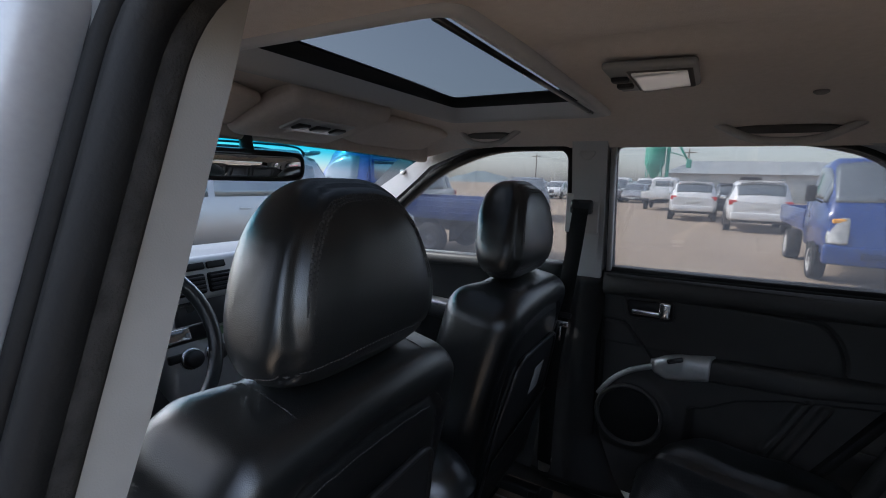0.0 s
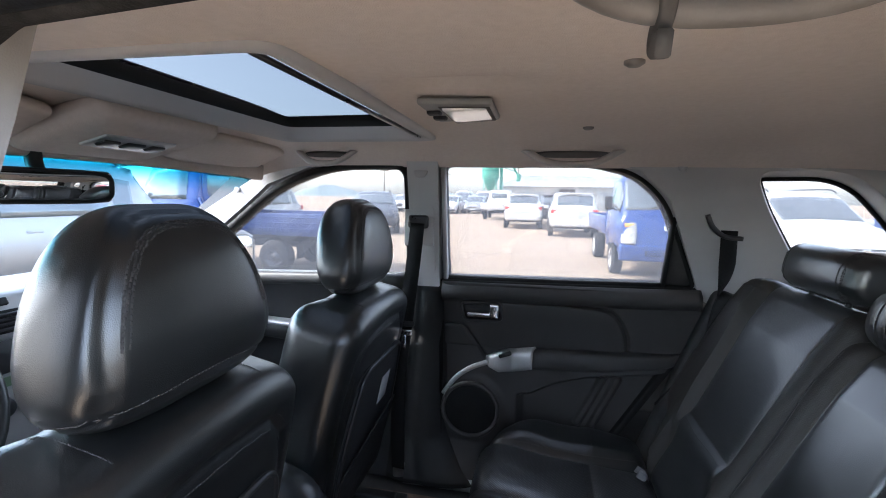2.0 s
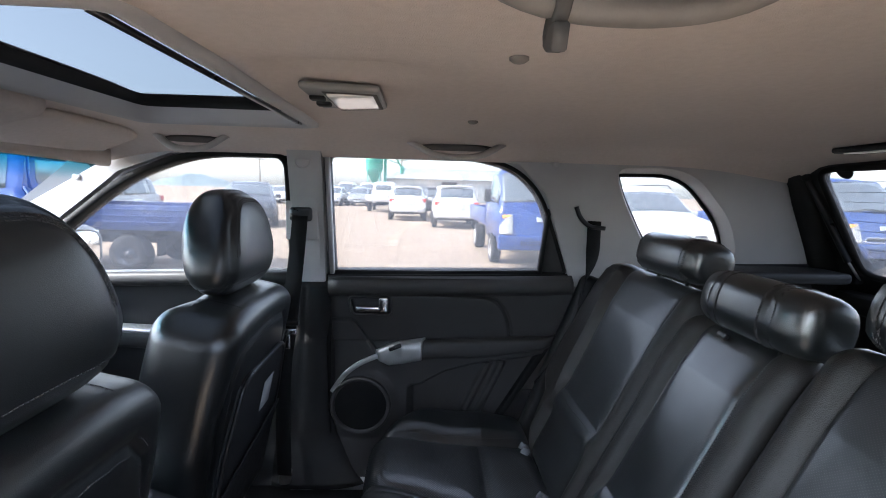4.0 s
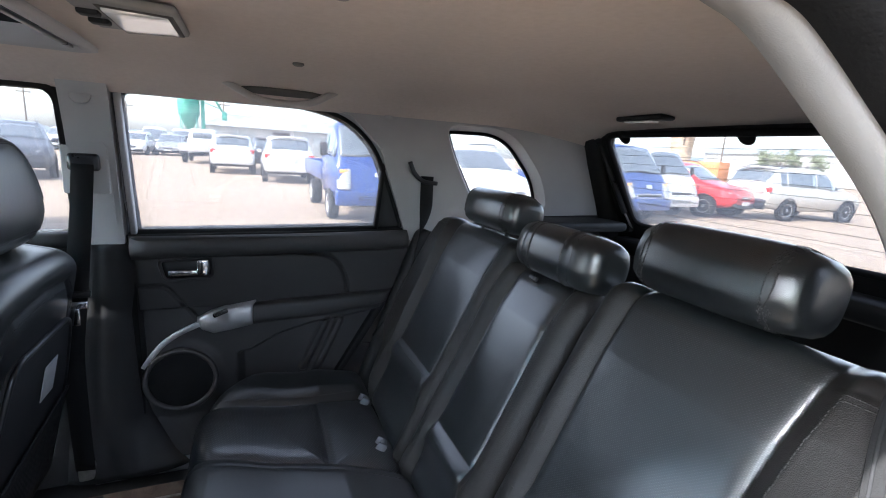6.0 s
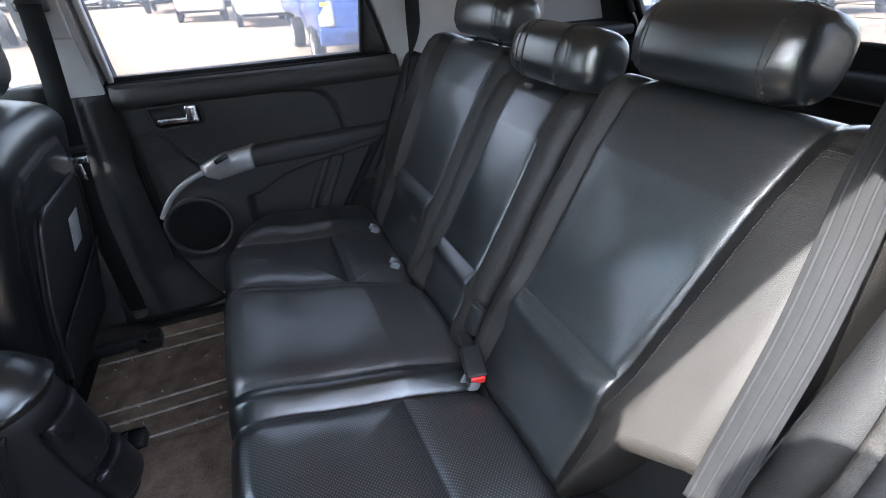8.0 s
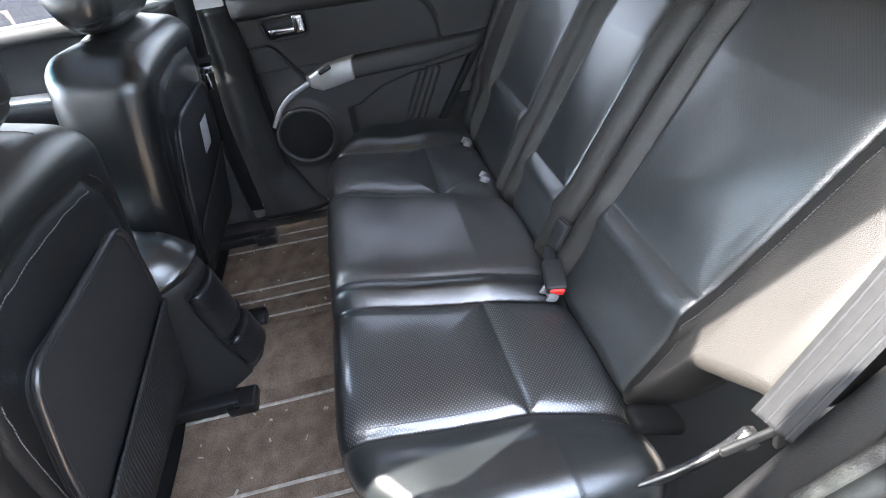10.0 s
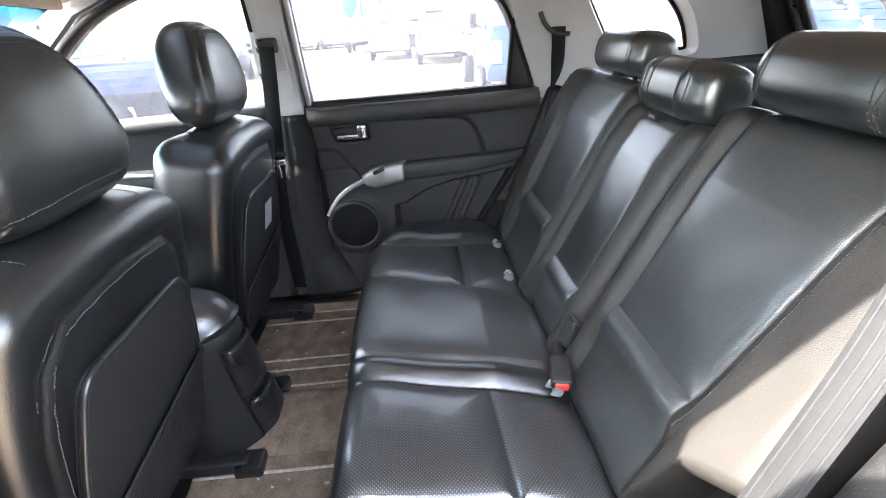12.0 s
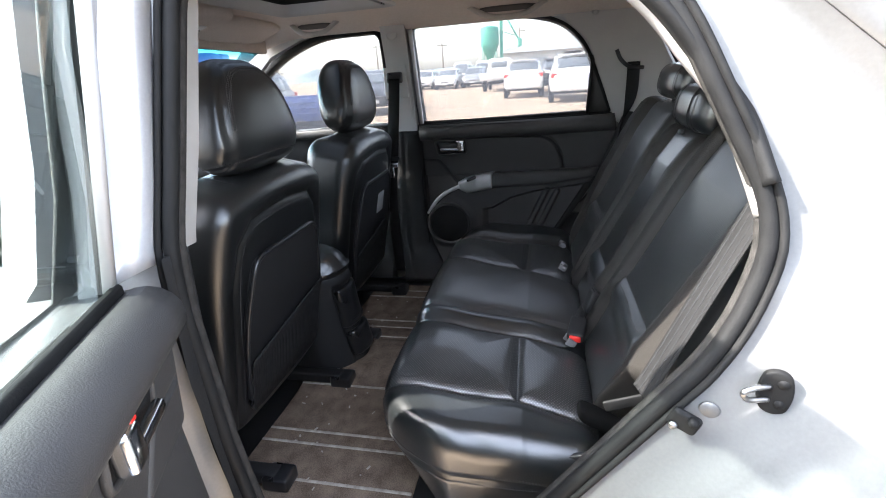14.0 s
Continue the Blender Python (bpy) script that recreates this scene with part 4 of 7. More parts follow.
def gate(u, t, d):
    """u across, t down the glass plane in metres from its top."""
    ln = math.hypot(T1[0] - T0[0], T1[1] - T0[1])
    if t <= ln:
        y, z = T0[0] + (T1[0] - T0[0]) * t / ln, T0[1] + (T1[1] - T0[1]) * t / ln
    else:
        y, z = T1[0] + (T2[0] - T1[0]) * (t - ln) / 0.73, T1[1] + (T2[1] - T1[1]) * (t - ln) / 0.73
    return (u, y - d + 0.03 * (u / 0.6) ** 2, z)


gate_outline = [(-0.70, -0.03), (0.70, -0.03), (0.72, 0.45), (0.72, 1.15), (-0.72, 1.15), (-0.72, 0.45)]
gate_hole = round_poly([(-0.545, 0.045), (0.545, 0.045), (0.57, 0.435), (-0.57, 0.435)], 0.05)
put("gate_panel", sheet(gate_outline, [gate_hole], 0.03, gate, [0.1, 0.2, 0.3, 0.4424, 0.7], [-0.4, -0.2, 0, 0.2, 0.4]), PLASTIC, tailgate, sharp=40)
put("rear_gasket", sweep([gate(u, t, 0.004) for u, t in gate_hole], circle(0.010, 8), side=(0, 1, 0), closed=True), RUBBER, tailgate)
g = put("rear_pane", sheet(gate_hole, [], 0.003, lambda u, t, d: gate(u, t, 0.012 + d), [0.1, 0.2, 0.3], [-0.4, -0.2, 0, 0.2, 0.4]), GLASS, tailgate)
g.visible_shadow = False
put("gate_sill_trim", sweep([gate(u, 0.52, -0.03) for u in np.linspace(-0.6, 0.6, 9)], flat_rect(0.05, 0.03), side=(0, 0, 1)), PLASTIC, tailgate)

# ---------------------------------------------------------------- front bulkhead, closes the place
put("firewall", pad(0.74, 0.03, 0.40, 0.02, (2, 1, 2), 2), PLASTIC, m=pose(0, 1.93, 0.72), label="black bulkhead under the windscreen", category="bulkhead", kind="structure")

# fittings on the painted jamb
striker = thing("door_striker", pose(-0.786, -0.306, 1.012, 0, 0, -19), "greasy black door striker with a steel loop on the jamb", "door striker")
put("striker_plate", pad(0.005, 0.018, 0.030, 0.004, (1, 8, 8), 2, lambda v: np.stack([v[:, 0], v[:, 1] * np.sqrt(1 - 0.42 * (v[:, 2] / 0.030) ** 2), v[:, 2] * np.sqrt(1 - 0.42 * (v[:, 1] / 0.018) ** 2)], 1)), RUBBER, striker)
put("striker_loop", sweep(smooth_line([(-0.004, 0.006, 0.008), (-0.018, 0.022, 0.010), (-0.026, 0.032, 0.006), (-0.020, 0.026, -0.006), (-0.004, 0.006, -0.010)]), circle(0.0035, 8), side=(0, 0, 1)), STEEL, striker, label="worn steel loop")
for k in (-1, 1):
    put("striker_screw", spun([(0, -0.010), (0.006, -0.009), (0.007, -0.005), (0, -0.005)], 12, "x"), RUBBER, striker, pose(0.003, -0.006, 0.014 * k))
stop = thing("door_switch", pose(-0.782, -0.216, 0.955, 0, 0, -19), "small black rubber door switch with a screw", "door switch")
put("switch_base", pad(0.006, 0.018, 0.014, 0.0058, (1, 2, 2), 3), RUBBER, stop, pose(0, 0, 0, 20))
put("switch_plunger", spun([(0, -0.013), (0.005, -0.012), (0.007, -0.004), (0, -0.004)], 14, "x"), RUBBER, stop, pose(0, -0.010, 0.006))
put("switch_screw", spun([(0, -0.010), (0.005, -0.009), (0.006, -0.004), (0, -0.004)], 12, "x"), STEEL, stop, pose(0, 0.012, -0.006))
put("hole_plug", spun([(0, -0.0015), (0.011, -0.001), (0.0125, 0.001), (0, 0.001)], 18, "x"), PAINT_SILVER, wall_left, pose(-0.770, -0.247, 0.965, 0, 0, -19), label="painted round plug")

put("sill_panel", sheet([(1.6, 0.28), (1.6, 0.75), (-0.40, 0.75), (-0.40, 0.28)], [], 0.01, inside(1, 0.045), ZCUTS), PLASTIC, wall_right, label="black inner sill")
put("sill_panel", sheet([(1.6, 0.28), (1.6, 0.44), (-0.40, 0.44), (-0.40, 0.28)], [], 0.01, inside(-1, 0.045), ZCUTS), PLASTIC, wall_left, label="black inner sill")
# rear window fittings
for sg, wall in ((1, wall_right), (-1, wall_left)):
    put("wheelhouse_trim", pad(0.035, 0.24, 0.34, 0.03, (2, 6, 8), 3), PLASTIC, wall, pose(sg * 0.695, -0.46, 0.80, 20), label="black wheelhouse lining beside the bench")
    put("gate_pillar", sweep(smooth_line([(sg * 0.630, -0.965, 1.585), (sg * 0.655, -1.045, 1.47), (sg * 0.690, -1.150, 1.26), (sg * 0.700, -1.20, 1.10), (sg * 0.700, -1.23, 0.60)]), flat_rect(0.055, 0.045, 0.02), side=(0, 1, 0)), PLASTIC, wall, label="black trim beside the tailgate opening")
    put("side_ledge", pad(0.075, 0.27, 0.018, 0.015, (2, 4, 1), 3), PLASTIC, wall, pose(sg * 0.615, -0.87, 1.222), label="black ledge over the cargo side")
for sg in (1,):
    strut = thing("gas_strut", pose(0, 0, 0), "black gas strut beside the rear window", "gas strut", "gas struts")
    put("strut_tube", sweep([(sg * 0.585, -0.985, 1.535), (sg * 0.575, -1.145, 1.275)], circle(0.010, 10), side=(1, 0, 0)), PLASTIC_GLOSS, strut)
    put("strut_rod", sweep([(sg * 0.575, -1.145, 1.275), (sg * 0.572, -1.19, 1.215)], circle(0.004, 8), side=(1, 0, 0)), STEEL, strut)
    for y, z in ((-0.985, 1.535), (-1.19, 1.215)):
        put("strut_ball", pad(0.014, 0.016, 0.016, 0.012, (1, 1, 1), 3), PLASTIC, strut, pose(sg * 0.583, y, z))
for k in range(9):
    put("heater_line", sweep([gate(u, 0.09 + 0.034 * k, 0.010) for u in np.linspace(-0.52, 0.52, 9)], [(-0.0006, -0.0004), (0.0006, -0.0004), (0.0, 0.0006)], side=(0, 1, 0)), SEAL_CLOTH, tailgate)
for u in (0.46, 0.05, -0.40):
    put("buffer_dot", spun([(0, -0.004), (0.022, -0.003), (0.024, 0.003), (0, 0.003)], 20, "y"), RUBBER, tailgate, Matrix.Translation(gate(u, 0.055, -0.002)) @ pose(0, 0, 0, -34), label="round black sensor dot")
cargo_lamp = thing("cargo_lamp", pose(0.26, -0.86, roof_z(0.26, -0.86) - 0.004), "slim black cargo lamp at the rear of the headliner", "ceiling lamp")
put("lamp_base", pad(0.085, 0.028, 0.008, 0.007, (4, 2, 1), 2), PLASTIC, cargo_lamp)
put("lamp_lens", pad(0.05, 0.018, 0.004, 0.004, (3, 1, 1), 2), LENS_WHITE, cargo_lamp, pose(0.01, 0, -0.008))

# ---------------------------------------------------------------- rear bench
bench = thing("rear_bench", pose(0, 0, 0), "black leather rear bench with three headrests", "bench seat")
BACK = pose(0, -0.135, 0.70, 26, 0, 0)


def pillow(h, p=2.4, q=4.0, taper=0.0, n=(60, 24, 30)):
    """A stuffed roll of half sizes h: its cross-section in y and z is a rounded oval (power p), its ends are blunt (power q)."""
    v, faces = pad(1, 1, 1, 0.02, n, 1)
    d = v / np.linalg.norm(v, axis=1, keepdims=True)
    r = (np.abs(d[:, 1] / h[1]) ** p + np.abs(d[:, 2] / h[2]) ** p) ** (1 / p)
    v = d * ((r ** q + np.abs(d[:, 0] / h[0]) ** q) ** (-1 / q))[:, None]
    v[:, 0] *= 1 - taper * np.clip((v[:, 2] / h[2] + 1) / 2, 0, 1) ** 2
    return v, faces


def near_line(px, py, line):
    """Distance of points from a polyline in the plane."""
    best = np.full(len(px), 9.0)
    for (ax, ay), (bx, by) in zip(line, line[1:]):
        dx, dy = bx - ax, by - ay
        t = np.clip(((px - ax) * dx + (py - ay) * dy) / (dx * dx + dy * dy), 0, 1)
        best = np.minimum(best, np.hypot(px - ax - t * dx, py - ay - t * dy))
    return best


def ramp(v, lo, hi):
    t = np.clip((v - lo) / (hi - lo), 0, 1)
    return t * t * (3 - 2 * t)


# seams of the cushion, seen from above
CX, CY, CZ = 0.015, 0.085, 0.635
SEAT_OUT_L = [(-0.455, 0.36), (-0.468, 0.20), (-0.478, 0.02), (-0.500, -0.10), (-0.53, -0.20)]
SEAT_IN_L = [(-0.155, 0.36), (-0.222, 0.02), (-0.262, -0.20)]
SEAT_STEP = [(-0.088, 0.36), (-0.153, 0.02), (-0.195, -0.20)]
SEAT_STEP_FAR = [(0.288, 0.36), (0.180, 0.02), (0.107, -0.20)]
SEAT_STEP_SEW = [(0.245, 0.36), (0.143, 0.02), (0.07, -0.20)]
SEAT_OUT_R = [(0.530, 0.36), (0.500, 0.20), (0.478, 0.02), (0.500, -0.20)]
SEAT_T_L = [(-0.222, 0.018), (-0.478, 0.012)]
SEAT_T_R = [(0.180, 0.018), (0.478, 0.014)]
SEAT_SEAMS = (SEAT_OUT_L, SEAT_IN_L, SEAT_STEP, SEAT_STEP_FAR, SEAT_OUT_R, SEAT_T_L, SEAT_T_R)


def line_x(line, y):
    ys = [q[1] for q in line][::-1]
    return np.interp(y, ys, [q[0] for q in line][::-1])


def bench_cushion(v):
    v = v.copy()
    x, y = v[:, 0] + CX, v[:, 1] + CY
    on = np.clip(v[:, 2] / 0.06, 0, 1)
    # in plan the outer front corners sweep round to the doors
    side = np.clip((np.abs(v[:, 0]) - 0.42) / 0.235, 0, 1)
    v[:, 1] -= np.clip((v[:, 1] + 0.1) / 0.345, 0, 1) * 0.17 * side ** 2.4
    # raised middle, stuffed panels, a roll along the front
    mid = ramp(x, line_x(SEAT_IN_L, y), line_x(SEAT_STEP, y)) * (1 - ramp(x, line_x(SEAT_STEP_FAR, y) - 0.004, line_x(SEAT_STEP_FAR, y) + 0.012))
    d = np.full(len(v), 9.0)
    for ln in SEAT_SEAMS:
        d = np.minimum(d, near_line(x, y, ln))
    puff = 0.013 * (1 - np.exp(-d / 0.016)) + 0.012 * (1 - np.exp(-d / 0.07))
    sew = 0.0022 * np.exp(-(near_line(x, y, SEAT_STEP_SEW) / 0.005) ** 2)
    roll = 0.010 * np.exp(-((y - 0.24) / 0.08) ** 2) - 0.022 * np.clip(-y / 0.15, 0, 1)
    outer = 0.012 * ramp(np.maximum(x - line_x(SEAT_OUT_R, y), line_x(SEAT_OUT_L, y) - x), 0.0, 0.06)
    wave = 0.0016 * np.sin(x * 23 + 5 * y) * np.sin(y * 31 + 2) * np.clip(d / 0.03, 0, 1)
    v[:, 2] += on * (puff - sew + roll + outer + 0.017 * mid + wave - 0.020)
    # the front face leans back under the roll
    front = np.clip((v[:, 1] - 0.05) / 0.14, 0, 1)
    v[:, 1] -= np.where(v[:, 2] < 0.02, 0.075 * front * np.clip((0.02 - v[:, 2]) / 0.11, 0, 1), 0)
    # a sewn piping runs round the edge below the roll
    edge = np.clip((np.abs(v[:, 0]) - 0.60) / 0.03, 0, 1) + np.clip((v[:, 1] - 0.19) / 0.03, 0, 1)
    g = np.exp(-((v[:, 2] - 0.030) / 0.006) ** 2) * np.clip(edge, 0, 1)
    v[:, 0] -= np.sign(v[:, 0]) * 0.005 * g * np.clip((np.abs(v[:, 0]) - 0.5) / 0.1, 0, 1)
    v[:, 1] -= 0.005 * g
    return v


cgeo = pad(0.655, 0.245, 0.110, 0.052, (300, 110, 24), 6, bench_cushion)
cush = put("seat_cushion", cgeo, LEATHER, bench, pose(CX, CY, CZ - 0.015), label="black leather bench cushion with pierced panels and a raised middle")
cush.data.materials.append(LEATHER_HOLES_SEAT)
cush.data.materials.append(LEATHER_PLAIN)
for p in cush.data.polygons:
    if p.center.z > 0.055 and p.center.y < 0.225:
        x, y = p.center.x + CX, p.center.y + CY
        if line_x(SEAT_OUT_L, y) + 0.002 < x < line_x(SEAT_IN_L, y) - 0.002 or line_x(SEAT_STEP_FAR, y) + 0.003 < x < line_x(SEAT_OUT_R, y) - 0.002:
            p.material_index = 1
        elif line_x(SEAT_STEP, y) < x < line_x(SEAT_STEP_FAR, y):
            p.material_index = 2


def beside(line, e, lo=-0.14, hi=0.30):
    return [(line_x(line, y) + e - CX, y - CY, 0.13) for y in np.linspace(lo, hi, 20)]


rows = [stitches(cgeo, beside(ln, e), 0.006) for ln, e in ((SEAT_OUT_L, 0.006), (SEAT_IN_L, -0.006), (SEAT_STEP, 0.006), (SEAT_STEP_FAR, -0.006), (SEAT_STEP_SEW, 0.003), (SEAT_OUT_R, 0.006))]
rows += [stitches(cgeo, [(x - CX, 0.022 - CY, 0.13) for x in np.linspace(a, b, 14)], 0.006) for a, b in ((-0.47, -0.23), (0.19, 0.47))]
rows += [stitches(cgeo, [(-0.67, y, 0.030 + e) for y in np.linspace(-0.2, 0.12, 20)] + [(x, 0.30, 0.030 + e) for x in np.linspace(-0.60, 0.2, 40)], 0.006) for e in (-0.007, 0.008)]
put("stitching", joined(*rows), STITCH, cush, label="grey seam stitching", kind="stuff")


def back_pad(hw, hh, in_x, out_lo, out_hi, notch_z, outer):
    """One backrest: pierced panel between two seams, a notch across it and rolls at its sides. outer is +1 or -1 towards the
    door, 0 for the middle one. Seam places are counted from the middle of the pad."""
    in_line = [(in_x, -hh - 0.1), (in_x, hh + 0.1)]
    out_line = [(out_lo, -hh - 0.1), (out_lo, notch_z), (out_lo + (out_hi - out_lo) * 0.45, notch_z + 0.22), (out_hi, hh + 0.03)]
    notch = [(in_x, notch_z), (out_lo, notch_z)]

    def f(v):
        v = v.copy()
        x, z = v[:, 0].copy(), v[:, 2].copy()
        on = np.clip(v[:, 1] / 0.03, 0, 1)
        d = np.minimum(np.minimum(near_line(x, z, in_line), near_line(x, z, out_line)), near_line(x, z, notch) * 1.0)
        lo, hi = np.minimum(in_x, np.interp(z, [q[1] for q in out_line], [q[0] for q in out_line])), np.maximum(in_x, np.interp(z, [q[1] for q in out_line], [q[0] for q in out_line]))
        roll = np.maximum(ramp(x, hi, hi + 0.035), 1 - ramp(x, lo - 0.035, lo))
        low = np.exp(-((z - notch_z + 0.035) / 0.035) ** 2) * (1 - roll)
        v[:, 1] += on * (0.004 * (1 - np.exp(-d / 0.006)) + 0.003 * (1 - np.exp(-d / 0.05)) + 0.020 * roll + 0.015 * low - 0.016 - 0.016 * np.clip((z - hh * 0.6) / (hh * 0.4), 0, 1))
        v[:, 1] += on * 0.0015 * np.sin(x * 29 + z * 7) * np.sin(z * 19 + 1.0) * np.clip(d / 0.03, 0, 1)
        if outer:
            a = v[:, 0] * outer
            lift = 0.15 * np.clip((a - 0.085) / 0.05, 0, 1) ** 1.5 + 0.055 * np.clip((a - 0.12) / 0.09, 0, 1)
            v[:, 2] = -hh + lift + (v[:, 2] + hh) * (2 * hh - lift) / (2 * hh)
            v[:, 2] -= np.clip(v[:, 2] / (0.8 * hh), 0, 1) * 0.03 * np.clip((a - hw * 0.6) / (hw * 0.4), 0, 1) ** 2
            g = np.exp(-((v[:, 2] - hh + 0.035) / 0.005) ** 2) * np.clip((a - abs(out_hi)) / 0.01, 0, 1)
            v[:, 1] -= on * 0.003 * g
        return v
    return f, in_line, out_line


HH = 0.325
for cx, hw, outer in ((-0.40, 0.242, -1), (0.40, 0.242, 1)):
    f, in_line, out_line = back_pad(hw, HH, -outer * 0.178, outer * 0.076, outer * 0.118, -0.088, outer)
    bgeo = pad(hw, 0.07, HH, 0.045, (160, 6, 170), 5, f)
    b = put("backrest", bgeo, LEATHER_HOLES_BACK, bench, BACK @ pose(cx, -0.065, HH - 0.015), label="black leather backrest with a pierced panel and worn side roll")
    b.data.materials.append(LEATHER_SOFT)
    b.data.materials.append(LEATHER)
    for p in b.data.polygons:
        c = p.center
        edge = np.interp(c.z, [q[1] for q in out_line], [q[0] for q in out_line])
        if c.y < -0.03 or c.z > HH - 0.02:
            p.material_index = 2
        elif c.x * outer < -0.178 or c.x * outer > edge * outer:
            p.material_index = 1
    rows = [stitches(bgeo, [(np.interp(z, [q[1] for q in out_line], [q[0] for q in out_line]) + outer * 0.006, 0.12, z) for z in np.linspace(-0.28, 0.29, 40)], 0.006),
            stitches(bgeo, [(x, 0.12, -0.081) for x in np.linspace(-0.17, 0.07, 16) * outer], 0.006)]
    rows += [stitches(bgeo, [(outer * x, 0.12, 0.29 + e) for x in np.linspace(0.125, 0.22, 8)], 0.005) for e in (-0.006, 0.006)]
    put("stitching", joined(*rows), STITCH, b, label="grey seam stitching", kind="stuff")
f, in_line, out_line = back_pad(0.158, HH - 0.02, 0.095, -0.083, -0.079, -0.125, 0)
mgeo = pad(0.158, 0.07, HH - 0.025, 0.045, (110, 6, 150), 5, f)
mid_back = put("backrest", mgeo, LEATHER, bench, BACK @ pose(0.008, -0.065, HH - 0.035), label="narrow black leather centre backrest")
mid_back.data.materials.append(LEATHER_SOFT)
for p in mid_back.data.polygons:
    if p.center.x > 0.097 or p.center.x < -0.083:
        p.material_index = 1
put("stitching", joined(*[stitches(mgeo, [(x, 0.12, z) for z in np.linspace(-0.27, 0.27, 40)], 0.006) for x in (0.101, -0.089)]), STITCH, mid_back, label="grey seam stitching", kind="stuff")
put("headrest_release", pad(0.012, 0.006, 0.006, 0.004, (2, 1, 1), 2), PLASTIC_GLOSS, mid_back, pose(0.03, 0.055, HH - 0.055), label="small black release button")


def rear_headrest(c, h, tilt, seam_u, sides):
    geo = pillow(h, 2.7, 5.5)
    v = geo[0]
    u = v[:, 0] / h[0]
    d = v[:, 1:] / np.maximum(np.linalg.norm(v[:, 1:], axis=1, keepdims=True), 1e-6)
    for sx in sides:
        for e in (0.0, 0.075):
            v[:, 1:] -= d * (0.0030 * np.exp(-((u - sx * (seam_u + e)) / 0.026) ** 2))[:, None]
    v[:, 1] += 0.010 * (1 - u * u) - 0.006
    hr = put("headrest", geo, LEATHER, bench, pose(*c, tilt), label="padded black leather headrest roll")
    arc = [(0.12 * math.cos(a), 0.12 * math.sin(a)) for a in np.linspace(-1.2, 3.6, 46)]
    put("stitching", joined(*[stitches(geo, [(sx * h[0] * q, y, z) for y, z in arc], 0.006) for sx in sides for q in (seam_u - 0.04, seam_u + 0.035, seam_u + 0.115)]), STITCH, hr, label="grey double stitching", kind="stuff")
    for sx in (-1, 1):
        put("headrest_post", spun([(0, -0.07), (0.006, -0.07), (0.006, 0.0), (0, 0.0)], 10), PLASTIC_GLOSS, hr, pose(sx * h[0] * 0.45, 0, -h[2] + 0.01))


rear_headrest((-0.328, -0.472, 1.305), (0.140, 0.062, 0.061), 14, 0.80, (-1, 1))
rear_headrest((0.342, -0.464, 1.308), (0.148, 0.058, 0.055), 10, 0.80, (-1, 1))
rear_headrest((-0.011, -0.429, 1.261), (0.138, 0.054, 0.057), 11, 0.45, (-1, 1))


# ---------------------------------------------------------------- front seats
NET = surface("black_ribbed_net", (0.006, 0.006, 0.0063), (0.011, 0.011, 0.0113), 60, 0.55, 0.7, spec=0.4)
_n = NET.node_tree
_w, _t, _b = _n.nodes.new("ShaderNodeTexWave"), _n.nodes.new("ShaderNodeTexCoord"), _n.nodes.new("ShaderNodeBump")
_w.inputs["Scale"].default_value = 40.0
_b.inputs["Strength"].default_value, _b.inputs["Distance"].default_value = 0.45, 0.002
_n.links.new(_t.outputs["Object"], _w.inputs["Vector"])
_n.links.new(_w.outputs["Fac"], _b.inputs["Height"])
_n.links.new(_b.outputs[0], _n.nodes["Principled BSDF"].inputs["Normal"])


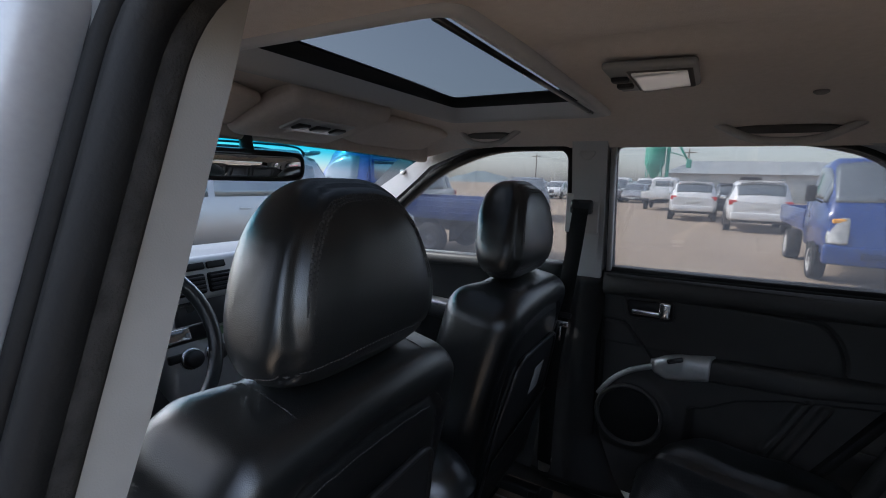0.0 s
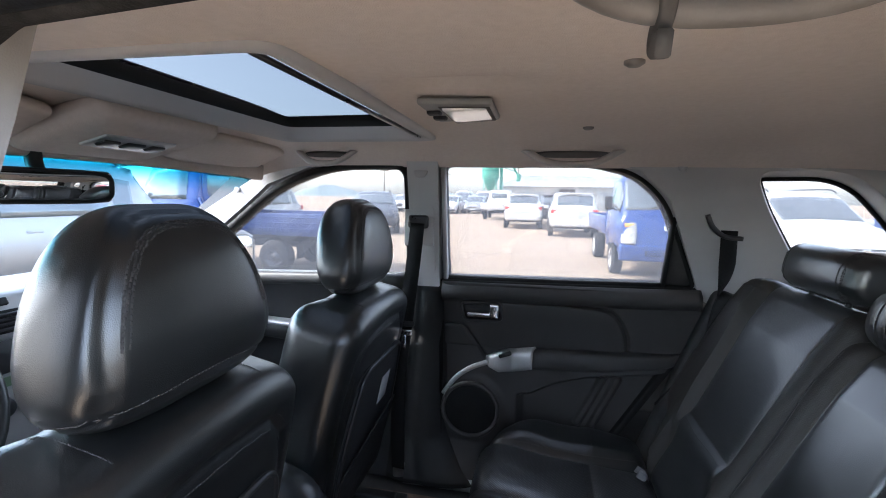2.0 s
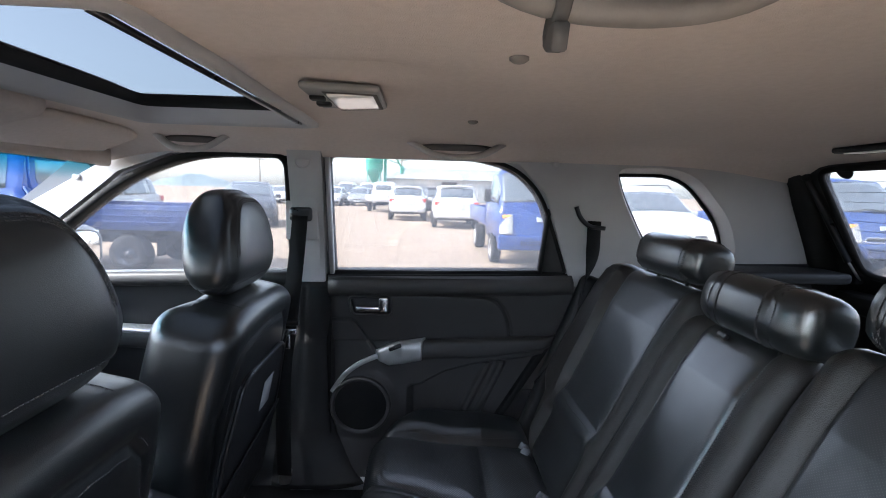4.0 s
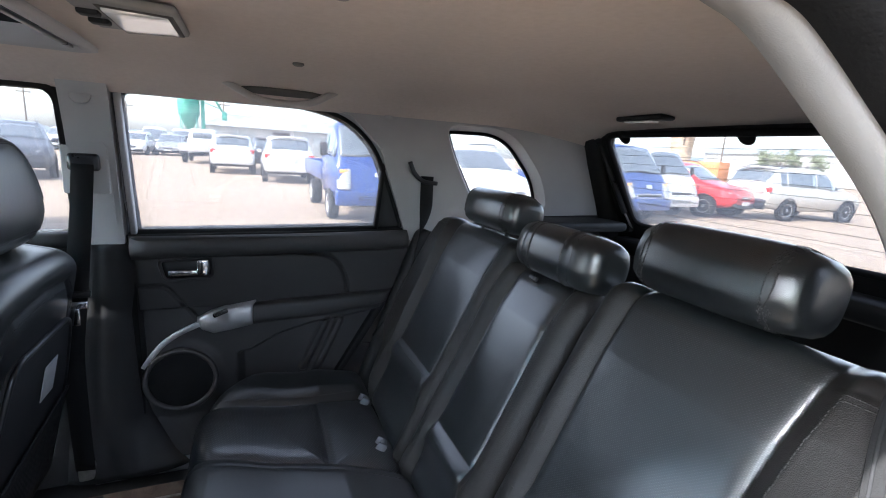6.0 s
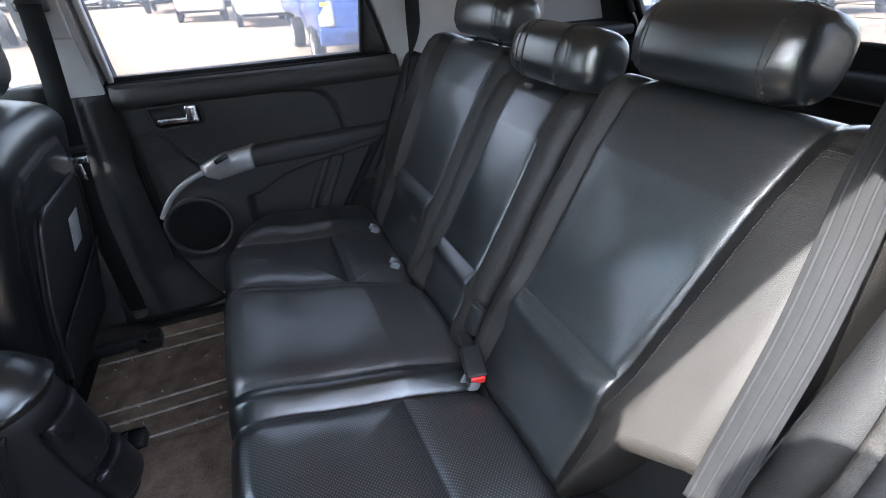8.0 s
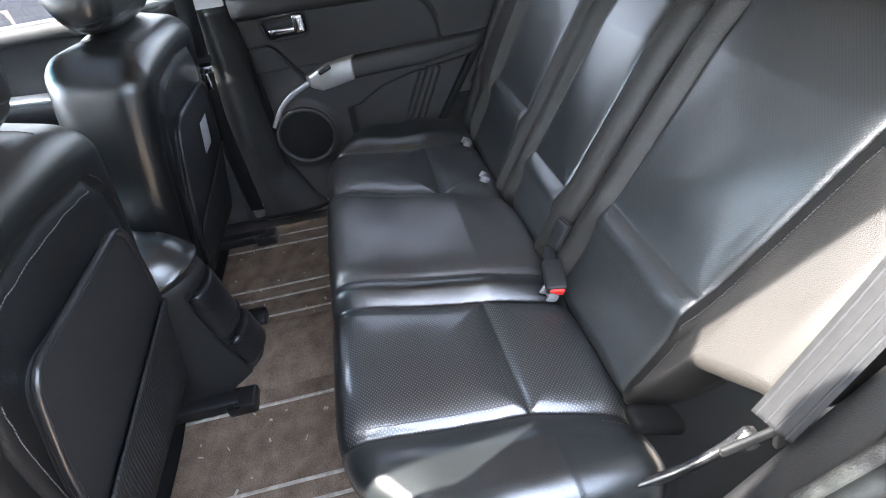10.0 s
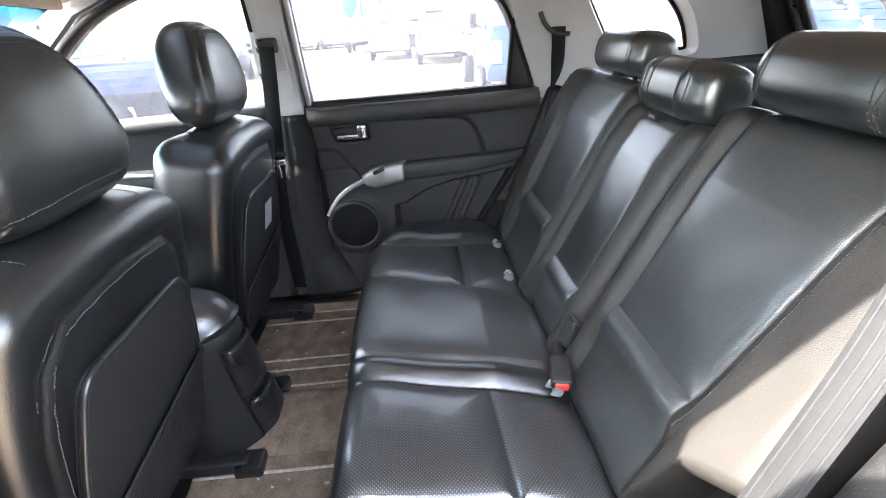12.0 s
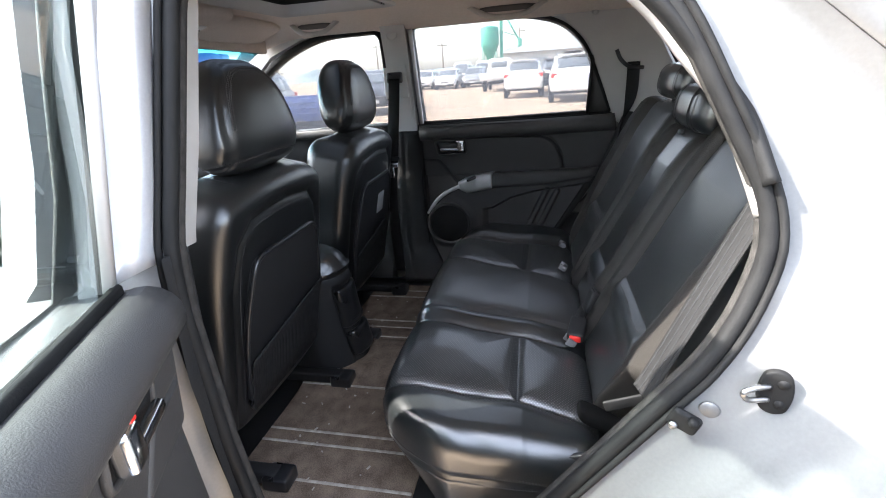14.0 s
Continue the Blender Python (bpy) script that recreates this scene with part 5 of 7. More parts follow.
def front_seat(name, cx, head, tilt, label):
    s = thing(name, pose(cx, 0.66, 0.45), label, "car seat", "front seats")
    rec = pose(0, 0.05, 0.14, 12, 0, 0)     # backrest frame

    rim_line = [(-0.192, -0.33), (-0.196, 0.10), (-0.178, 0.20), (-0.135, 0.245), (0.0, 0.258), (0.135, 0.245), (0.178, 0.20), (0.196, 0.10), (0.192, -0.33)]

    def back(v):
        v = v.copy()
        x, z = v[:, 0].copy(), v[:, 2].copy()
        u = z / 0.32
        v[:, 0] *= 1 - 0.10 * np.clip(u, 0, 1) ** 2.5
        rear = np.clip(-v[:, 1] / 0.03, 0, 1)
        d = near_line(x, z, rim_line)
        v[:, 1] -= rear * (0.010 * (1 - np.exp(-d / 0.012)) + 0.010 * (1 - (np.abs(x) / 0.25) ** 2) - 0.012)
        v[:, 1] += np.where(v[:, 1] > 0, 0.025 * np.clip((np.abs(x) - 0.13) / 0.06, 0, 1), 0)
        v[:, 2] -= np.clip((z - 0.10) / 0.22, 0, 1) * 0.035 * (np.abs(x) / 0.247) ** 3
        side = np.clip((np.abs(x) - 0.2) / 0.03, 0, 1)
        v[:, 0] -= np.sign(x) * side * 0.004 * np.exp(-((v[:, 1] - 0.015) / 0.006) ** 2)
        return v
    bgeo = pad(0.247, 0.075, 0.32, 0.050, (110, 14, 120), 6, back)
    b = put("backrest", bgeo, LEATHER_SHADED, s, rec @ pose(0, 0.046, 0.302))
    inset = [(a * 0.965, c - 0.010) for a, c in rim_line]
    rows = [stitches(bgeo, [(q.x, -0.12, q.y) for q in smooth_line([(a, c, 0) for a, c in ln], 6)], 0.006) for ln in (inset,)]
    rows += [stitches(bgeo, [(sx * 0.13, y, 0.36) for y in np.linspace(-0.06, 0.07, 14)], 0.006) for sx in (-1, 1)]
    put("stitching", joined(*rows), STITCH, b, label="grey seam stitching", kind="stuff")
    pan = round_poly([(-0.17, -0.25), (0.17, -0.25), (0.185, -0.02, 0.1), (0.14, 0.16), (-0.14, 0.16), (-0.185, -0.02, 0.1)], 0.04)
    put("back_panel", sheet(pan, [], 0.012, lambda a, c, d: (a, -0.079 - d, c), [-0.2, -0.1, 0, 0.1], [-0.1, 0, 0.1]), PLASTIC, b, label="black hard plastic back panel", sharp=40)
    put("panel_rim", sweep([(a, -0.090, c) for a, c in pan], circle(0.0055, 8), side=(0, 1, 0), closed=True), PLASTIC_GLOSS, b)
    put("net_pocket", sheet(round_poly([(-0.168, -0.245), (0.168, -0.245), (0.181, -0.030), (-0.176, -0.090)], 0.012), [], 0.004, lambda a, c, d: (a, -0.092 - d - 0.006 * math.exp(-((c + 0.06 - 0.166 * a) / 0.03) ** 2), c), [-0.2, -0.15, -0.12, -0.1, -0.08, -0.06, -0.045], [-0.14, -0.1, -0.05, 0, 0.05, 0.1, 0.14]), NET, b, label="black ribbed net pocket")
    c = put("seat_cushion", pad(0.25, 0.26, 0.075, 0.05, (20, 20, 4), 4), LEATHER_SHADED, s, pose(0, 0.32, 0.21, 5))

    hh = (0.176, 0.068, 0.122)
    hgeo = pillow(hh, 2.5, 3.6, 0.0, (130, 40, 80))
    v = hgeo[0]
    x0 = v[:, 0].copy()

    def waist(z):
        """The pad narrows towards its top."""
        return 1 - 0.46 * np.clip((z / hh[2] + 1) / 2, 0, 1) ** 1.5
    v[:, 0] *= waist(v[:, 2])

    def hoop(k):
        """The seam that frames the rear face: up one side, over the top, down the other."""
        a = np.linspace(-math.pi, 0, 41)
        pts = [(-0.126 * k, -0.14), (-0.142 * k, -0.03)] + [(0.142 * k * math.copysign(abs(math.cos(t)) ** 0.6, math.cos(t)), 0.01 + 0.100 * k * abs(math.sin(t)) ** 0.6) for t in a] + [(0.142 * k, -0.03), (0.126 * k, -0.14)]
        return pts
    for k in (1.0, 1.075):
        d = near_line(x0, v[:, 2], hoop(k))
        v[:, 1] += np.clip((-v[:, 1] / hh[1] - 0.10) / 0.25, 0, 1) * 0.0055 * np.exp(-(d / 0.0036) ** 2)
        v[:, 2] -= np.clip((-v[:, 1] / hh[1] + 0.30) / 0.25, 0, 1) * np.clip((v[:, 2] - 0.06) / 0.03, 0, 1) * 0.005 * np.exp(-(d / 0.0045) ** 2)
    hem = np.exp(-((v[:, 2] + 0.098) / 0.004) ** 2)
    v[:, :2] *= (1 - 0.03 * hem)[:, None]
    h = put("headrest", hgeo, LEATHER_SHADED, s, pose(*head, tilt), label="large padded black leather headrest")
    rows = []
    for k in (0.965, 1.037, 1.11):
        rows.append(stitches(hgeo, [(a * float(waist(c)), -0.10, c) for a, c in hoop(k) if c > -0.105], 0.0065, 0.0026, 0.0013))
    rows.append(stitches(hgeo, [(0.17 * math.cos(t), 0.075 * math.sin(t), -0.104) for t in np.linspace(2.4, 6.9, 60)], 0.006))
    put("stitching", joined(*rows), STITCH, h, label="grey double stitching", kind="stuff")
    for sx in (-1, 1):
        put("headrest_post", spun([(0, -0.17), (0.007, -0.17), (0.007, -0.08), (0, -0.08)], 12), CHROME, h, pose(sx * 0.07, 0.01, 0.0))
        put("post_collar", pad(0.026, 0.014, 0.010, 0.007, (1, 1, 1), 3), PLASTIC_GLOSS, h, pose(sx * 0.07, 0.01, -0.145))
        put("seat_rail", pad(0.02, 0.26, 0.018, 0.008, (1, 2, 1), 2), PLASTIC, s, pose(sx * 0.20, 0.20, 0.02))
        put("rail_foot", pad(0.03, 0.035, 0.02, 0.008, (1, 1, 1), 2), PLASTIC_GLOSS, s, pose(sx * 0.20, -0.06, 0.012))
        put("recliner_cover", pad(0.018, 0.06, 0.07, 0.015, (1, 2, 2), 2), PLASTIC, s, pose(sx * 0.243, 0.09, 0.20))
    return s


driver_seat = front_seat("driver_seat", -0.333, (0.008, -0.022, 0.873), -9, "black leather driver seat with hard plastic back panel")
passenger_seat = front_seat("passenger_seat", 0.333, (0.008, -0.006, 0.878), -6, "black leather front passenger seat with a paper notice on its back")

# ---------------------------------------------------------------- centre console
console = thing("centre_console", pose(0, 0.62, 0.44), "black centre console with padded armrest lid and rear cup holder", "console")


def console_shape(v):
    v = v.copy()
    u = np.clip((v[:, 2] + 0.18) / 0.36, 0, 1)
    back = np.clip((0.10 - v[:, 1]) / 0.40, 0, 1)
    v[:, 1] += back * (nose(v[:, 0]) + 0.05 * np.sin(u * 1.6))
    v[:, 0] *= 1 - 0.06 * u
    dip = np.clip((0.066 - np.abs(v[:, 0])) / 0.008, 0, 1) * np.clip((0.145 - v[:, 2]) / 0.01, 0, 1) * np.clip((v[:, 2] + 0.15) / 0.01, 0, 1)
    v[:, 1] += np.where(back > 0.8, 0.010 * dip, 0)
    return v


def nose(x):
    """Plan curve of the rounded rear end."""
    return 0.11 * (np.abs(x) / 0.118) ** 2.2


def lid_shape(v):
    v = v.copy()
    y = v[:, 1].copy()
    v[:, 1] += np.where(y < 0, nose(v[:, 0]) * np.clip(-y / 0.1, 0, 1), 0)
    up = np.clip((v[:, 2] + 0.02) / 0.05, 0, 1)
    v[:, 2] -= up * (0.34 * v[:, 0] ** 2 / 0.1 + 0.042 * np.clip((-y - 0.05) / 0.14, 0, 1) ** 2)
    fold = near_line(v[:, 0], v[:, 1], [(x, -0.100 + 1.3 * float(nose(x))) for x in np.linspace(-0.09, 0.09, 13)])
    v[:, 2] -= up * 0.0045 * np.exp(-(fold / 0.0045) ** 2)
    return v


def nose_piece(v):
    v = v.copy()
    v[:, 1] += nose(v[:, 0])
    return v


put("console_body", pad(0.118, 0.30, 0.180, 0.03, (40, 12, 40), 4, console_shape), PLASTIC, console, pose(0, 0.220, 0.178))
put("armrest_lid", pad(0.113, 0.20, 0.055, 0.045, (60, 80, 8), 5, lid_shape), LEATHER, console, pose(0, 0.168, 0.392), label="padded black leather lid")
cup_cover = put("cup_holder", pad(0.060, 0.013, 0.070, 0.010, (14, 2, 4), 3, nose_piece), PLASTIC_GLOSS, console, pose(0.0, -0.032, 0.238, -6), label="folding rear cup holder")
put("pull_lip", pad(0.046, 0.006, 0.005, 0.003, (12, 1, 1), 2, nose_piece), PLASTIC, cup_cover, pose(0.0, -0.012, -0.050))
put("ash_tray", pad(0.061, 0.015, 0.046, 0.013, (14, 2, 3), 3, nose_piece), PLASTIC_GLOSS, console, pose(0.0, -0.058, 0.112, -11))

# ---------------------------------------------------------------- dashboard
dash = thing("dashboard", pose(0, 1.49, 0.90), "two-tone dashboard with air vents and radio", "dashboard")


def dash_shape(v):
    v = v.copy()
    v[:, 1] -= 0.05 * (v[:, 0] / 0.72) ** 2
    v[:, 2] += np.where(v[:, 2] > 0, -0.04 * np.clip((-v[:, 1] - 0.05) / 0.15, 0, 1), 0)
    return v


DASH_GREY = surface("bleached_dash_plastic", (0.30, 0.30, 0.305), (0.37, 0.37, 0.374), 5, 0.6, 0.7, bump=0.2, bscale=500)
put("dash_top", pad(0.70, 0.22, 0.10, 0.06, (30, 6, 4), 4, dash_shape), DASH_GREY, dash, pose(0, 0.18, 0.196, -5), label="sun-bleached grey dashboard top")
put("dash_face", pad(0.70, 0.12, 0.20, 0.06, (20, 4, 6), 4), PLASTIC, dash, pose(0, 0.12, -0.08))
put("centre_panel", pad(0.14, 0.06, 0.19, 0.03, (6, 3, 8), 3), SILVER_TRIM, dash, pose(0, 0.005, 0.085, -10), label="silver centre panel")
put("vent_panel", pad(0.150, 0.035, 0.062, 0.022, (8, 3, 4), 4), SILVER_TRIM, dash, pose(-0.004, -0.022, 0.246, -14), label="silver surround of the air vents")
for sx in (-1, 1):
    v = put("air_vent", pad(0.062, 0.008, 0.028, 0.007, (2, 1, 2), 2), RUBBER, dash, pose(-0.012 + sx * 0.066, -0.060, 0.238, -14))
    for k in range(4):
        put("vent_slat", pad(0.057, 0.006, 0.0022, 0.002, (1, 1, 1), 1), PLASTIC_GLOSS, v, pose(0, -0.009, -0.018 + 0.012 * k, 25))
    put("top_vent", pad(0.028, 0.006, 0.010, 0.004, (1, 1, 1), 2), RUBBER, dash, pose(-0.009 + sx * 0.032, -0.050, 0.286, -30))
    put("panel_button", pad(0.022, 0.008, 0.012, 0.005, (1, 1, 1), 2), PLASTIC_GLOSS, dash, pose(-0.004 + sx * 0.105, -0.062, 0.045, -10))
put("radio", pad(0.10, 0.012, 0.045, 0.008, (2, 1, 2), 2), PLASTIC_GLOSS, dash, pose(0, -0.050, 0.155, -10), label="black radio")
put("display", pad(0.045, 0.006, 0.012, 0.004, (1, 1, 1), 2), surface("green_display", (0.10, 0.16, 0.09), (0.12, 0.18, 0.1), 20, 0.3), dash, pose(0.0, -0.058, 0.090, -10), label="dull green display")
for k in (-1, 0, 1):
    kn = put("knob", spun([(0.0, -0.03), (0.020, -0.03), (0.024, -0.024), (0.026, 0.0), (0, 0.0)], 20, "y"), PLASTIC_GLOSS, dash, pose(k * 0.072, -0.068, 0.036, -10))
    put("knob_ring", spun([(0.026, -0.008), (0.031, -0.006), (0.031, 0.004), (0.026, 0.004)], 20, "y"), CHROME, kn)

wheel = thing("steering_wheel", pose(-0.36, 1.16, 1.105, 65, 0, 0), "black leather steering wheel with silver spoke inserts", "steering wheel")
put("rim", sweep([(0.185 * math.cos(a), 0.185 * math.sin(a), 0) for a in np.linspace(0, 2 * math.pi, 49)[:-1]], circle(0.015, 10), side=(0, 0, 1), closed=True), LEATHER, wheel)
put("airbag_pad", pad(0.075, 0.06, 0.03, 0.028, (4, 4, 2), 4), PLASTIC, wheel, pose(0, 0, -0.03))
for a in (0, 180, 250, 290):
    sp = put("spoke", pad(0.06, 0.018, 0.008, 0.006, (3, 1, 1), 2), PLASTIC, wheel, pose(0, 0, -0.018, 0, 0, a) @ pose(0.122, 0, 0))
    if a in (0, 180):
        put("spoke_insert", pad(0.028, 0.014, 0.005, 0.004, (2, 1, 1), 2), CHROME, sp, pose(-0.01, 0, 0.008), label="silver spoke switch insert")
put("column", spun([(0, -0.35), (0.05, -0.35), (0.055, -0.05), (0, -0.05)], 16), PLASTIC, wheel)

# bracket and hinge of the folding backrest, beside the doorway
bracket = thing("seat_bracket", pose(-0.582, -0.165, 0.762), "black folding hinge bracket under the backrest end", "bracket")


def hook(v):
    v = v.copy()
    v[:, 2] += 0.5 * v[:, 1] - 1.2 * v[:, 1] ** 2
    return v


# Black plastic cover, darkened and dulled so its colour carries the shade.
put("hinge_cover", pad(0.022, 0.046, 0.018, 0.016, (3, 5, 2), 3, hook), surface("shaded_black_recliner", (0.004, 0.004, 0.004), (0.006, 0.006, 0.006), 30, 0.75, spec=0.05), bracket, pose(0.028, 0.012, -0.014))
put("hinge_arm", sweep(smooth_line([(-0.038, 0.075, -0.055), (-0.042, 0.02, -0.03), (-0.046, -0.03, 0.015), (-0.048, -0.055, 0.06)]), flat_rect(0.010, 0.005), side=(1, 0, 0)), PLASTIC_GLOSS, bracket, label="black steel hinge arm")
put("hinge_bolt", spun([(0, -0.016), (0.009, -0.016), (0.010, -0.006), (0.014, -0.004), (0.014, 0), (0, 0)], 6, "x"), STEEL, bracket, pose(-0.050, -0.048, 0.052))

# ---------------------------------------------------------------- overhead things
mirror = thing("rear_view_mirror", pose(-0.104, 1.12, 1.464, 3, 0, -14), "black framed rear view mirror on a stalk", "mirror")
put("housing", pad(0.138, 0.014, 0.033, 0.013, (8, 2, 4), 4), PLASTIC_GLOSS, mirror, pose(0, 0.006, 0))
put("mirror_face", pad(0.130, 0.002, 0.028, 0.0015, (2, 1, 2), 1), MIRROR, mirror, pose(0, -0.0085, 0))
put("mirror_rim", sweep(smooth_line([(0.131 * math.copysign(abs(math.cos(a)) ** 0.35, math.cos(a)), -0.010, 0.030 * math.copysign(abs(math.sin(a)) ** 0.45, math.sin(a))) for a in np.linspace(0.01, 2 * math.pi + 0.01, 49)[:-1]]), circle(0.0045, 8), side=(0, 1, 0), closed=True), PLASTIC, mirror, label="black rim")
put("stalk", sweep(smooth_line([(0.02, 0.02, 0.01), (0.02, 0.045, 0.045), (0.02, 0.05, 0.105)]), circle(0.018, 10, 0.014), side=(1, 0, 0)), PLASTIC, mirror)


def visor(cx, tilt):
    v = thing("sun_visor", pose(cx, 1.04, 1.572, tilt, 0, 0), "grey fabric sun visor folded up", "sun visor", "sun visors")

    def f(a):
        a = a.copy()
        a[:, 1] -= 0.02 * np.clip((np.abs(a[:, 0]) - 0.12) / 0.08, 0, 1) * np.sign(a[:, 1])
        return a
    put("visor_panel", pad(0.20, 0.075, 0.012, 0.012, (10, 6, 1), 3, f), HEADLINER, v)
    put("visor_hinge", pad(0.03, 0.012, 0.012, 0.008, (1, 1, 1), 2), GREY_TRIM, v, pose(math.copysign(0.19, cx), 0.065, 0.006))
    return v


visor(0.36, -22)
visor(-0.36, -22)
pod = thing("overhead_console", pose(0.0, 1.02, 1.578, -14, 0, 0), "grey overhead console with map lights and switches", "overhead console")
put("pod_shell", pad(0.15, 0.12, 0.028, 0.027, (8, 8, 2), 4), HEADLINER, pod)
put("switch_plate", pad(0.085, 0.035, 0.006, 0.005, (4, 2, 1), 2), SILVER_TRIM, pod, pose(0.0, -0.01, -0.027), label="silver grey switch plate")
for x, w in ((-0.055, 0.018), (0.0, 0.022), (0.055, 0.018)):
    put("map_switch", pad(w, 0.014, 0.005, 0.004, (1, 1, 1), 2), PLASTIC_GLOSS, pod, pose(x, -0.012, -0.033))

# Colour of coat hook and lens groove; also painted shade behind the grips.
DARK_GREY = surface("dark_grey_plastic", (0.060, 0.054, 0.049), (0.085, 0.077, 0.070), 30, 0.8)
dome = thing("dome_lamp", pose(0.004, 0.320, 1.612, 0, 0, 0), "grey dome lamp with a milky lens", "ceiling lamp")


def taper(v):
    v = v.copy()
    v[:, 0] *= 1 + 1.6 * v[:, 1]
    return v


put("bezel", pad(0.080, 0.060, 0.006, 0.0055, (6, 4, 1), 3, taper), DARKER_TRIM, dome, pose(0, 0, -0.004))
put("lens_groove", pad(0.069, 0.042, 0.004, 0.003, (4, 4, 1), 2, taper), DARK_GREY, dome, pose(0.006, -0.012, -0.0075), label="dark groove round the lens")
put("lens", pad(0.063, 0.037, 0.006, 0.0055, (4, 4, 1), 3, taper), LENS_WHITE, dome, pose(0.006, -0.012, -0.0085, -3), label="milky white lamp lens")
for k in (-1, 1):
    put("lamp_switch", pad(0.010, 0.012, 0.004, 0.003, (1, 1, 1), 2), PLASTIC, dome, pose(k * 0.025, 0.044, -0.012))


GRIP = surface("smooth_grey_grip", (0.40, 0.365, 0.335), (0.48, 0.44, 0.405), 20, 0.3, 0.4, bump=0.05, bscale=500)
# Darker plastic for the left grip bar and the ceiling clips.
TAUPE = surface("dark_taupe_plastic", (0.13, 0.115, 0.10), (0.20, 0.18, 0.16), 25, 0.55, bump=0.1, bscale=500)



def grip(y0, y1, sg, hook):
    g = thing("grab_handle", pose(sg * 0.57, (y0 + y1) / 2, 1.606), "grey plastic grab handle" + (" with a coat hook" if hook else ""), "grab handle", "grab handles")
    h = (y1 - y0) / 2
    bar = smooth_line([(0.004 * sg, -h, 0.002), (-sg * 0.010, -h * 0.86, -0.012), (-sg * 0.026, -h * 0.45, -0.044), (-sg * 0.030, 0, -0.052), (-sg * 0.026, h * 0.45, -0.044), (-sg * 0.010, h * 0.86, -0.012), (0.004 * sg, h, 0.002)], 6)
    put("grip_bar", sweep(bar, flat_rect(0.0085, 0.010, 0.005), side=(1, 0, 0.3)), GRIP if sg > 0 else TAUPE, g)
    # Flat pad coloured dark for the shade in the hollow above the bar.
    put("grip_shade", pad(0.020, h * 0.70, 0.004, 0.0035, (2, 8, 1), 3, lambda v: np.stack([v[:, 0] * (1 - 0.6 * (v[:, 1] / (0.7 * h)) ** 4), v[:, 1], v[:, 2]], 1)), DARK_GREY, g, pose(sg * 0.005, 0, -0.0205, 0, sg * 19), label="dark pad standing for the shade behind the grip")
    for k in (-1, 1):
        put("grip_mount", pad(0.014, 0.022, 0.010, 0.008, (1, 2, 1), 2), GRIP, g, pose(0, k * h * 0.92, 0.000))
    if hook:
        put("coat_hook", sweep(smooth_line([(-sg * 0.01, h * 0.30, -0.03), (-sg * 0.018, h * 0.26, -0.048), (-sg * 0.036, h * 0.26, -0.064), (-sg * 0.020, h * 0.26, -0.070)]), flat_rect(0.007, 0.004), side=(0, 1, 0)), DARK_GREY, g, label="grey coat hook")
    return g


grip(-0.056, 0.248, 1, False)
grip(0.735, 0.955, 1, False)
grip(-0.045, 0.225, -1, True)
for x, y in ((0.245, 0.085), (-0.243, 0.085)):
    put("ceiling_clip", spun([(0, 0.004), (0.0115, 0.004), (0.0115, -0.002), (0.007, -0.005), (0, -0.005)], 16), TAUPE, m=pose(x, y, roof_z(x, y) - 0.001), label="grey plastic headliner clip", category="clip", group="headliner clips")


# ---------------------------------------------------------------- seat belts
def webbing(path, parent, w=0.0235, side=(1, 0, 0), label=""):
    return put("webbing", sweep(smooth_line(path, 8), flat_rect(w, 0.0012, 0.0006), side=side), BELT, parent, label=label)


WEAVE = surface("paler_belt_weave", (0.012, 0.012, 0.013), (0.018, 0.018, 0.019), 90, 0.7, 0.85, spec=0.15)
fb = thing("seat_belt", pose(0, 0, 0), "black front seat belt hanging along the centre pillar", "seat belt", "seat belts")
webbing([(0.632, 0.564, 1.372), (0.600, 0.568, 1.25), (0.545, 0.578, 1.05), (0.552, 0.598, 0.90), (0.600, 0.615, 0.70), (0.660, 0.632, 0.50)], fb, 0.0235)
ring_ = put("belt_guide", pad(0.012, 0.034, 0.022, 0.01, (1, 3, 2), 3), PLASTIC_GLOSS, fb, Matrix.Translation(on_side(1, 0.564, 1.375, -0.035)), label="black plastic belt guide")
put("guide_slot", pad(0.006, 0.05, 0.06, 0.005, (1, 2, 2), 2), GREY_TRIM, ring_, pose(0.014, 0, -0.02))
put("latch_tongue", joined(pad(0.004, 0.030, 0.010, 0.004, (1, 2, 1), 2), moved(pad(0.002, 0.015, 0.022, 0.002, (1, 1, 1), 1), pose(0, 0.004, -0.03))), CHROME, fb, pose(0.536, 0.582, 1.035), label="chrome latch tongue")
put("tongue_stop", pad(0.007, 0.034, 0.008, 0.004, (1, 2, 1), 2), PLASTIC, fb, pose(0.538, 0.580, 1.062))
put("belt_anchor", pad(0.012, 0.022, 0.03, 0.008, (1, 1, 2), 2), STEEL, fb, Matrix.Translation(on_side(1, 0.632, 0.49, -0.035)), label="rusty belt anchor")

